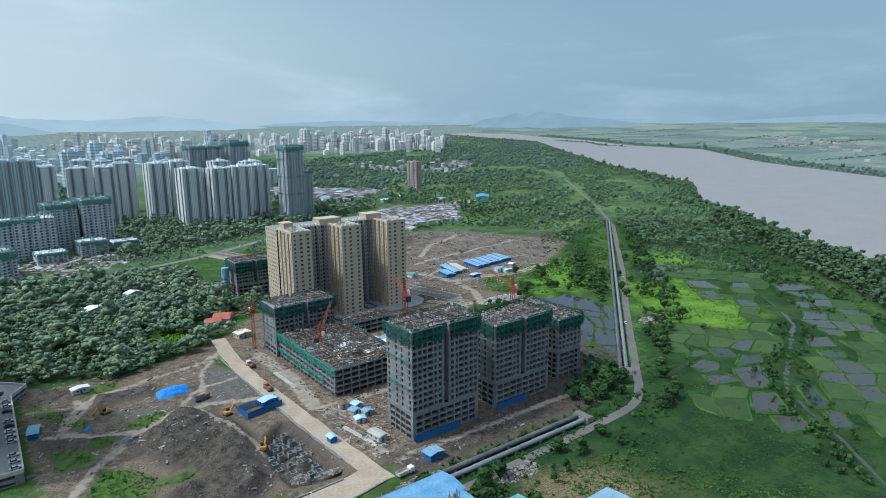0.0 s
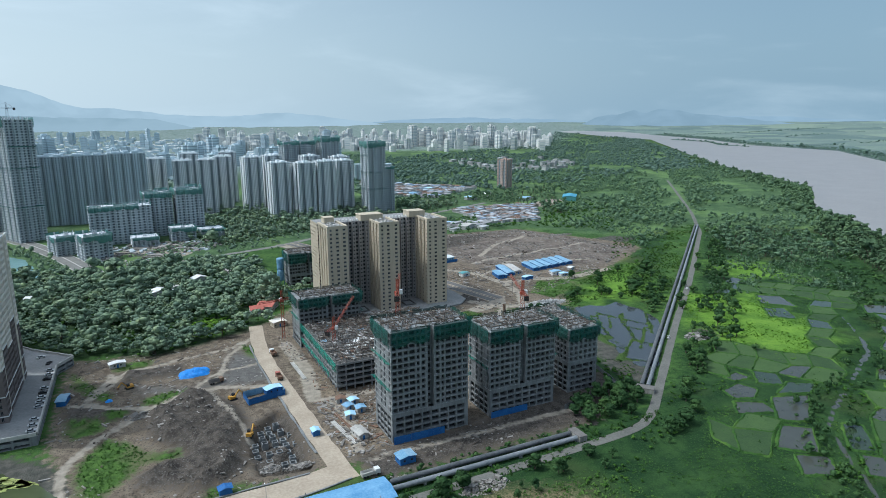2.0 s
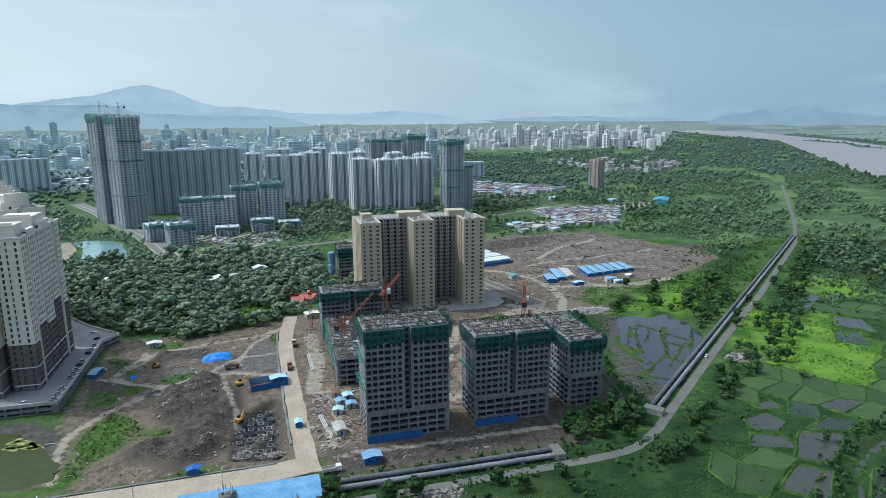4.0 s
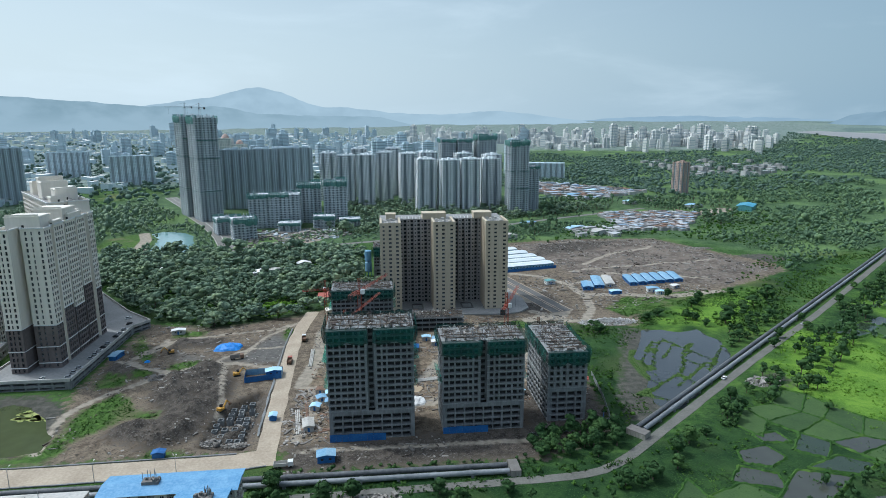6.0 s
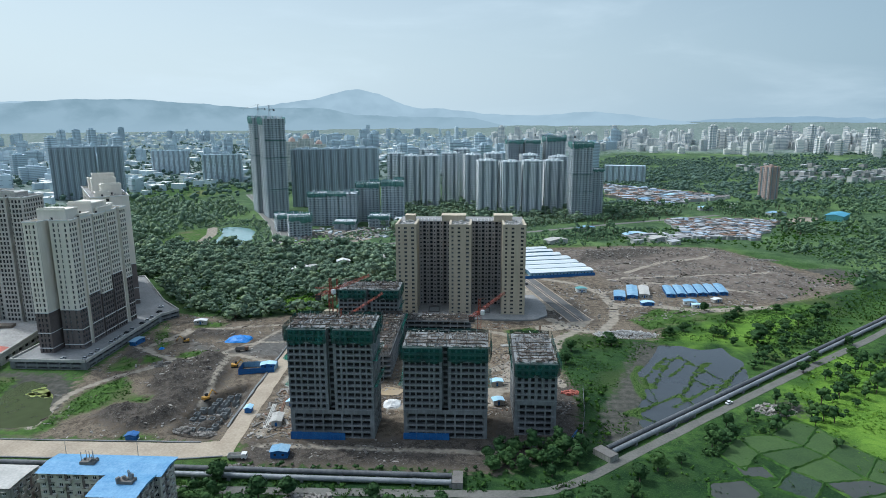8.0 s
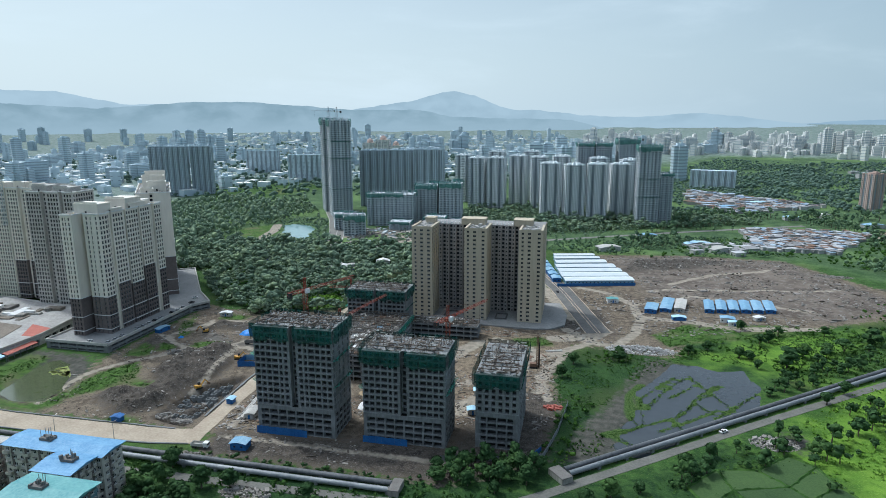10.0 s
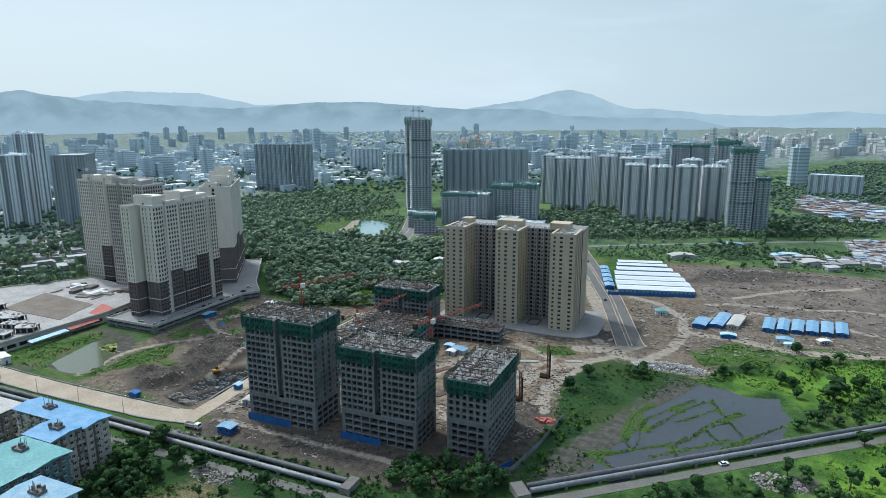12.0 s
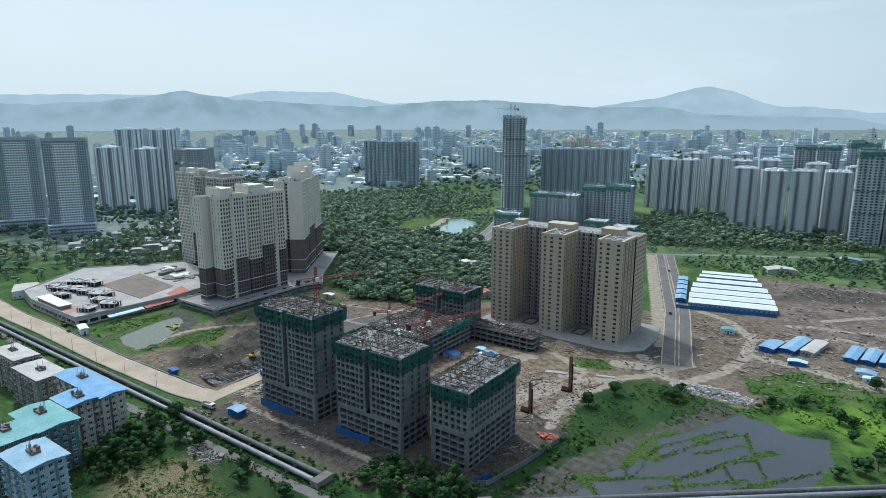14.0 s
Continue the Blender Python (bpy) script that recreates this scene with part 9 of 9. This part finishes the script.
def tarp_heap(x, y, w, d, h, mat, label):
    g = Geo()
    n = 14
    r2 = random.Random(int(x))
    grid = []
    for i in range(n + 1):
        row = []
        for j in range(n + 1):
            u, v = i / n * 2 - 1, j / n * 2 - 1
            z = max(0.0, 1 - (abs(u) ** 2.4 + abs(v) ** 2.4)) ** 0.7 * h * (0.65 + 0.5 * noise.noise((u * 2.2 + x, v * 2.2, 3))) + r2.uniform(-0.1, 0.15)
            k = 1 + 0.14 * noise.noise((u * 2 + 4, v * 2 + y, 0))
            row.append((x + u * w / 2 * k, y + v * d / 2 * k, z if max(abs(u), abs(v)) < 0.99 else -0.4))
        grid.append(row)
    for i in range(n):
        for j in range(n):
            g.face((grid[i][j], grid[i + 1][j], grid[i + 1][j + 1], grid[i][j + 1]))
    return tagged(g.make("tarpaulin", mat), label, "covered heap")


tarp_heap(68, 322, 17, 12, 3.6, M["tarp"], "heap under a crumpled bright blue tarpaulin")
tarp_heap(27, 304, 3.6, 3, 1.6, M["tarp"], "small heap under a blue tarpaulin")


tarp_heap(176.5, 237, 9, 10, 2.4, M["white"], "heap under crumpled white plastic sheets")
pool = Geo()
pool.prism([(174 + 6.5 * math.cos(k * 0.52) * (1 + 0.15 * math.sin(k * 2.1)), 251 + 5.0 * math.sin(k * 0.52) * (1 + 0.12 * math.cos(k * 1.7))) for k in range(12)], -0.6, 0.25)
tagged(pool.make("water", M["muddy"]), "muddy ochre pool in the courtyard", "pool", kind="structure")


def heap(x, y, w, d, h, mat, label, seed):
    """A loose heap of broken pieces."""
    r2 = random.Random(seed)
    g = Geo()
    for _ in range(int(160 + w * d * 1.9)):
        a, q = r2.uniform(0, 6.28), r2.random() ** 0.5
        px, py = x + math.cos(a) * q * w / 2, y + math.sin(a) * q * d / 2
        z = h * (1 - q) * r2.uniform(0.3, 1.0)
        s = r2.lognormvariate(-0.75, 0.5)
        g.obox((px, py, z - 0.3), s, s * r2.uniform(0.5, 1), s * r2.uniform(0.35, 0.8), r2.uniform(0, 180), 0, r2.uniform(-30, 30))
    return tagged(g.make("rubble_heap", mat), label, "rubble heap", kind="stuff")


heap(313, 342, 42, 15, 2.8, M["chalk"], "heap of broken white concrete", 1)
heap(359, 239, 20, 13, 2.2, M["rubble"], "heap of pale rubble beside the lane", 2)
heap(265, 254, 9, 6, 1.2, M["red"], "tangle of rusty orange reinforcement bars", 3)
heap(122, 178, 22, 5, 1.5, M["debris"], "dumped rubble at the road corner", 4)
heap(97, 204, 12, 4, 0.8, M["debris"], "pale spoil along the pit", 5)
heap(86, 207, 8, 6, 0.8, M["debris"], "pale rubble beside the pit", 6)
heap(40, 280, 18, 7, 0.8, M["debris"], "grey rubble on the bare site", 7)
heap(156, 158, 22, 9, 1.0, M["debris"], "grey rubble beside the lane", 12)
for k in range(16):
    heap(rnd.uniform(320, 500), rnd.uniform(440, 600), rnd.uniform(12, 34), rnd.uniform(5, 14), rnd.uniform(0.8, 2.0), M["debris"], "grey rubble on the cleared field", 20 + k)


def litter(name, poly, gap, size, mats, label, seed, thin=0.0, flat=0.35, planks=0.18):
    """Scattered small debris over a piece of ground."""
    r2 = random.Random(seed)
    pts = scatter(poly, gap, seed, thin, 18)
    ok = np.ones(len(pts), bool)
    for road, wide in ROADS:
        ok &= line_distance(pts[:, 0], pts[:, 1], road) > wide / 2 + 0.5
    for ax, ay, bx, by in ((136, 203, 177, 226), (185, 203, 226, 226), (233, 208, 256, 249), (125, 333, 168, 355), (130, 263, 173, 337), (167, 337, 215, 353), (155, 366, 268, 428)):
        ok &= ~((pts[:, 0] > ax) & (pts[:, 0] < bx) & (pts[:, 1] > ay) & (pts[:, 1] < by))
    pts = pts[ok]
    z = ground_height(pts[:, 0], pts[:, 1])
    g = Geo()
    for (x, y), gz in zip(pts, z):
        s = r2.uniform(*size)
        long_ = s * (3.5 if r2.random() < planks else 1.0)
        g.obox((x, y, gz - 0.1), long_, s * r2.uniform(0.4, 1), s * flat * r2.uniform(0.5, 1.5), r2.uniform(0, 180), r2.randrange(len(mats)) if r2.random() < 0.6 else 0, r2.uniform(-12, 12))
    return tagged(g.make(name, mats), label, "debris", kind="stuff")


litter("debris", [(118, 226), (262, 228), (268, 256), (262, 300), (276, 344), (260, 362), (120, 362), (118, 300)], 1.7, (0.25, 1.2), [M["debris"], M["board"], M["steel"], M["spoil"]], "stacked materials and debris in the courtyard", 1, 0.46)
litter("debris", [(114, 199), (136, 204), (136, 256), (118, 258)], 1.7, (0.4, 1.6), [M["debris"], M["rubble"], M["steel"], M["board"]], "building materials in the workers' yard", 2, 0.35)
litter("debris", MOUNDS, 1.6, (0.15, 0.55), [M["spoil"]], "clods and stones on the spoil mounds", 8, 0.42, 0.7, 0.0)
litter("debris", [(4, 200), (106, 199), (104, 368), (6, 372)], 3.4, (0.3, 1.2), [M["debris"], M["spoil"], M["rubble"]], "stones and clods on the bare site", 3, 0.48)
litter("debris", [(120, 182), (228, 182), (250, 203), (120, 203)], 2.6, (0.3, 1.1), [M["debris"], M["spoil"]], "stones on the dark earth strip", 4, 0.45)
litter("debris", RUBBLE_FIELD, 4.2, (0.4, 1.7), [M["debris"], M["spoil"], M["rubble"]], "broken stones over the cleared field", 5, 0.42, 0.45)
litter("debris", [(268, 352), (300, 345), (345, 372), (440, 418), (330, 470), (280, 470)], 3.4, (0.4, 1.8), [M["debris"], M["rubble"], M["board"]], "debris round the workers' huts", 6, 0.42)
litter("debris", [(10, 610), (130, 680), (110, 740), (0, 720)], 5, (1, 5), [M["debris"], M["rubble"], M["far_dark"]], "debris round the unfinished frames", 7, 0.35)


def footing(x, y, h):
    """A square socket footing: a block with a pocket in its top."""
    bm = bmesh.new()
    bmesh.ops.create_cube(bm, size=1.0)
    for v in bm.verts:
        v.co = Vector((x + v.co.x * 2.6, y + v.co.y * 2.6, -4.6 + (v.co.z + 0.5) * h))
    top = max(bm.faces, key=lambda f: f.calc_center_median().z)
    bmesh.ops.inset_region(bm, faces=[top], thickness=0.5)
    deep = bmesh.ops.extrude_discrete_faces(bm, faces=[top])["faces"]
    for v in deep[0].verts:
        v.co.z -= 1.0
    me = bpy.data.meshes.new("footing")
    bm.to_mesh(me)
    bm.free()
    me.materials.append(M["concrete"])
    tagged(new("footing", me), "raw concrete socket footing in the excavated pit", "footing", "footings in the pit")


for i in range(5):
    for j in range(8):
        x, y = 84 + i * 4.2 + rnd.uniform(-0.6, 0.6), 212 + j * 4.9 + rnd.uniform(-0.6, 0.6)
        if inside_distance(np.array([x]), np.array([y]), PIT)[0] > 2.4 and rnd.random() < 0.85:
            footing(x, y, rnd.uniform(2.0, 3.4))


def beam_stack(x, y, turn, n, L, mat, label):
    root = thing("beam_stack", label, "stack", "stacks on the building site", at=(x, y, 0), turn=turn)
    for i in range(n):
        g = Geo()
        g.box(-L / 2, L / 2, i * 0.75 - n * 0.37, i * 0.75 - n * 0.37 + 0.5, -0.2, 0.5)
        g.make("beam", mat, root)


for x, y, t, n, L, m in ((121, 222, 98, 3, 24, "concrete_pale"), (124, 232, 98, 2, 18, "steel"), (119.5, 300, 92, 3, 26, "concrete_pale"), (196, 288, 62, 5, 16, "steel"), (204, 296, 62, 5, 14, "board"), (194, 272, 60, 5, 16, "steel"), (184, 262, 10, 5, 12, "concrete_pale"), (238, 320, 20, 4, 12, "concrete_pale"), (248, 314, 75, 4, 10, "steel"), (262, 330, 20, 3, 10, "concrete_pale"), (210, 264, 70, 6, 14, "board"), (206, 246, 0, 5, 10, "steel")):
    beam_stack(x, y, t, n, L, M[m], "stack of %s on bare earth" % {"concrete_pale": "pale concrete beams", "steel": "rusty steel bars", "board": "timber planks"}[m])


def drill_rig(x, y, h, label):
    root = thing("drill_rig", label, "drilling rig", at=(x, y, 0))
    for sy in (-1.4, 1.4):
        g = Geo()
        g.box(-2.2, 2.2, sy - 0.4, sy + 0.4, -0.1, 0.9)
        g.make("track", M["dark"], root)
    g = Geo()
    g.box(-2.0, 1.4, -1.4, 1.4, 0.95, 2.8)
    g.make("body", M["steel"], root)
    g = Geo()
    lattice(g, (2.0, 0, 0.5), (2.0, 0, h), 1.0, int(h / 1.5), 0.3)
    g.make("mast", M["steel"], root)
    g = Geo()
    g.tube([(3.0, 0, 0), (3.0, 0, h * 0.8)], 0.35, 8)
    g.make("auger", M["dark"], root)


drill_rig(252, 302, 19, "tall dark drilling rig on churned earth")
drill_rig(246, 270, 15, "dark drilling rig with a lattice mast")


def lamp_post(x, y, turn):
    root = thing("street_lamp", "thin grey street lamp beside the dusty road", "street lamp", "lamps of the dusty road", at=(x, y, 0), turn=turn)
    g = Geo()
    g.tube([(0, 0, 0), (0, 0, 8.5)], [0.13, 0.08], 6)
    g.make("pole", M["pipe"], root)
    g = Geo()
    g.beam((0, 0, 8.4), (0, 1.8, 8.9), 0.08)
    g.make("arm", M["pipe"], root)
    g = Geo()
    g.box(-0.15, 0.15, 1.5, 2.3, 8.85, 9.0)
    g.make("lamp_head", M["white"], root)


for k in range(8):
    x = -130 + k * 30
    yy = float(np.interp(x, [p[0] for p in MAIN_ROAD], [p[1] for p in MAIN_ROAD]))
    lamp_post(x, yy - 7.6, 0)


# ---- the low building by the green pond ----
def low_building():
    root = thing("low_building", "long pale unfinished low building beside the green pond", "low building")
    deck = [(-128, 206), (-56, 204), (-51, 276), (-60, 328), (-150, 342), (-200, 275), (-160, 213)]
    g = Geo()
    g.prism(deck, 5.0, 6.0)
    g.make("deck", M["deck_pale"], root)
    for o, u, L in edges_of(deck):
        g = Geo()
        facade(g, o, u, L, -0.6, 5.6, 1, row_of(L, 7.0, 5.6, 0.5), 1.6, 4.2, 1.5)
        g.make("wall", [M["concrete_pale"], M["inside"]], root)
        g = Geo()
        q = (o[0] + u[0] * L, o[1] + u[1] * L)
        nx_, ny_ = u[1] * -0.3, -u[0] * -0.3
        g.face(((*o, 6.0), (*q, 6.0), (*q, 7.0), (*o, 7.0)))
        g.face(((*o, 7.0), (*q, 7.0), (q[0] + nx_, q[1] + ny_, 7.0), (o[0] + nx_, o[1] + ny_, 7.0)))
        g.face(((q[0] + nx_, q[1] + ny_, 6.0), (o[0] + nx_, o[1] + ny_, 6.0), (o[0] + nx_, o[1] + ny_, 7.0), (q[0] + nx_, q[1] + ny_, 7.0)))
        g.make("parapet", M["concrete_pale"], root)
    r2 = random.Random(4)
    # half-built roof rooms: a near-black block as dark openings, below ragged pale slabs
    for cx, cy, w, d, turn in ((-67, 217, 11, 9, 20), (-64, 231, 13, 10, 35), (-80, 233, 14, 9, 15), (-94, 240, 17, 11, 25), (-110, 238, 15, 10, 20), (-126, 236, 14, 12, 30), (-138, 230, 15, 10, 20), (-148, 248, 18, 12, 30), (-132, 252, 14, 9, 15), (-116, 222, 13, 8, 5), (-150, 232, 12, 8, 40)):
        c, sn = math.cos(radians(turn)), math.sin(radians(turn))
        at = lambda a, b: (cx + a * c - b * sn, cy + a * sn + b * c)
        h = r2.uniform(2.4, 3.6)
        edge = []
        for x0, y0, x1, y1 in ((-1, -1, 1, -1), (1, -1, 1, 1), (1, 1, -1, 1), (-1, 1, -1, -1)):
            for k in range(4):
                f = k / 4
                j = r2.uniform(0.78, 1.08)
                edge.append(at((x0 + (x1 - x0) * f) * w / 2 * j, (y0 + (y1 - y0) * f) * d / 2 * j))
        g = Geo()
        g.prism(edge, 6.0 + h, 6.0 + h + 0.45, 0)
        g.prism([at(a * w * 0.36, b * d * 0.36) for a, b in ((-1, -1), (1, -1), (1, 1), (-1, 1))], 6.0, 6.0 + h, 2)
        for a in (-0.42, -0.14, 0.14, 0.42):
            for b in (-0.42, 0.42):
                p = at(a * w, b * d)
                g.obox((p[0], p[1], 6.0), 0.7, 0.7, h, turn, 1)
        for _ in range(16):
            p = at(r2.uniform(-0.42, 0.42) * w, r2.uniform(-0.42, 0.42) * d)
            q = r2.uniform(0.5, 2.4)
            g.obox((p[0], p[1], 6.4 + h), q, q * r2.uniform(0.3, 0.9), r2.uniform(0.15, 0.9), r2.uniform(0, 90), r2.choice((0, 0, 1)), r2.uniform(-8, 8))
        g.make("roof_room", [M["chalk"], M["stained"], M["inside"]], root, "half-built roof room under a ragged pale slab")
    g = Geo()
    g.prism([(-122, 208), (-84, 206.5), (-83.6, 214), (-122, 216)], 6.0, 8.6, 1)
    g.prism([(-123, 207.4), (-83, 205.8), (-82.6, 214.6), (-123, 216.6)], 8.6, 9.0, 0)
    g.make("flat_roofed_wing", [M["white"], M["stained"]], root, "long wing with a white flat roof")
    g = Geo()
    g.prism([(-128, 256), (-66, 254), (-78, 288), (-140, 295)], 6.0, 6.3)
    g.make("earth_bed", M["yard"], root, "dusty brown earth bed")
    for poly, mat in (([(-90, 208), (-72, 206), (-72, 220), (-84, 222)], M["red_faded"]), ([(-62, 272), (-54, 272), (-56, 288), (-74, 292)], M["red"])):
        g = Geo()
        g.prism(poly, 6.0, 6.08)
        g.make("red_patch", mat, root)
    # pale slabs and dark works on the far half of the deck
    for _ in range(26):
        a, b = r2.uniform(-140, -76), r2.uniform(298, 324)
        g = Geo()
        g.obox((a, b, 6.0), r2.uniform(3, 14), r2.uniform(2, 6), r2.uniform(0.3, 2.6), 8 + r2.choice((0, 90)))
        g.make("deck_slab", r2.choice((M["debris_dark"], M["stained"], M["white"], M["yard"])), root)


low_building()


def canopy(a, b, w, z, mat, label):
    root = thing("canopy", label, "canopy")
    p, q = Vector((*a, 0)), Vector((*b, 0))
    d = (q - p).normalized()
    s = Vector((-d.y, d.x, 0)) * w
    for i in range(10):
        g = Geo()
        c, e = p.lerp(q, i / 10), p.lerp(q, (i + 0.97) / 10)
        up, up2 = Vector((0, 0, z)), Vector((0, 0, z + 0.8))
        g.face((c + up, e + up, e + s + up2, c + s + up2))
        g.face((c + s + up2 - Vector((0, 0, 0.1)), e + s + up2 - Vector((0, 0, 0.1)), e + up - Vector((0, 0, 0.1)), c + up - Vector((0, 0, 0.1))))
        g.make("roof_sheet", mat, root)
    for i in range(6):
        c = p.lerp(q, i / 5)
        g = Geo()
        g.box(c.x - 0.12, c.x + 0.12, c.y - 0.12, c.y + 0.12, -0.4, z)
        g.make("post", M["concrete"], root)


canopy((-46.8, 222), (-47.2, 247), 3.8, 3.6, M["blue_pale"], "long pale blue sheet canopy along the pond")
canopy((-47.2, 248), (-47.8, 270), 3.8, 3.6, M["red"], "red sheet end of the canopy along the pond")
shed(-41, 201.5, 4.5, 11, 4.2, 75, M["white"], M["white"], "white gatehouse beside the dusty road", "", 0.3, "gatehouse")
shed(-172, 219, 16, 24, 6, 65, M["white"], M["concrete_pale"], "pale flat roofed hall beside the dusty road", "", 0.4, "hall")
weed = Geo()
for _ in range(60):
    x, y = rnd.uniform(-11, 6), rnd.uniform(238, 250)
    weed.prism([(x + rnd.uniform(0.8, 2.6) * math.cos(k * 0.9), y + rnd.uniform(0.5, 1.4) * math.sin(k * 0.9)) for k in range(7)], -0.75, -0.66)
tagged(weed.make("water_weed", M["lily"]), "yellow green weed floating on the pond", "water weed", kind="stuff")


# ---- single trees ----
def tree_template(seed, label):
    rng = np.random.default_rng(seed)
    root = thing("tree", label, "tree", "single trees")
    cv, cf = crown_arrays(rng, 4.0, 0.3, rng.uniform(6.2, 8.4), 14, 45, 0, 0.12)
    tri_mesh("crown", cv, cf, [M["leaf"]], parent=root)
    tv, tf = trunk_arrays(rng, 0.3, 6.5, 7)
    tri_mesh("trunk", tv, tf, [M["bark"]], parent=root)
    return root


kinds = [tree_template(50 + k, "round green broadleaf tree with a dense crown") for k in range(4)]
places = [(112, 153), (117, 149), (121, 156), (126, 150), (118, 160), (130, 142), (127, 134), (133, 152), (138, 158), (148, 161), (118, 168.5), (125, 128), (180, 160), (224, 181), (230, 186), (236, 181), (241, 189), (248, 186), (254, 195), (247, 178), (258, 186), (262, 198), (222, 189), (233, 194),
          (373, 338), (340, 343), (300, 329), (381, 395), (392, 372), (436, 312), (374, 326), (368, 341), (289, 184), (404, 348), (420, 360), (452, 380), (470, 402), (352, 350), (408, 300), (444, 330), (500, 365), (540, 400), (280, 176), (300, 190), (275, 166), (262, 160), (318, 208), (330, 222), (250, 157), (205, 158),
          (395, 285), (416, 290), (390, 330), (300, 322), (274, 312), (268, 292), (430, 392)]
for k, (x, y) in enumerate(places):
    s = rnd.uniform(0.7, 1.15) * (1.1 if y < 200 else 0.95)
    m = pose(x, y, float(ground_height(np.array([x]), np.array([y]))[0]), 0, 0, rnd.uniform(0, 360)) @ Matrix.Diagonal((s, s, s * rnd.uniform(0.75, 1.05), 1))
    if k < 4:
        kinds[k].matrix_basis = m
    else:
        c = copy_thing(kinds[k % 4], m)
        c.matrix_basis = m


# ---- blue silo by the netted block ----
silo = thing("silo", "pale blue cement silo beside a netted block", "silo", at=(150.5, 487, 0))
for k, (z0, z1, r) in enumerate(((4, 13, 3.0), (14, 23, 3.0))):
    g = Geo()
    g.tube([(0, 0, z0), (0, 0, z0 + 0.6), (0, 0, z1 - 0.6), (0, 0, z1)], [r * 0.8, r, r, r * 0.8], 16)
    g.make("drum", M["blue"], silo)
for a in range(4):
    g = Geo()
    c, s_ = math.cos(a * 1.57) * 2.6, math.sin(a * 1.57) * 2.6
    g.beam((c, s_, -0.3), (c, s_, 14), 0.35)
    g.make("leg", M["blue_dark"], silo)
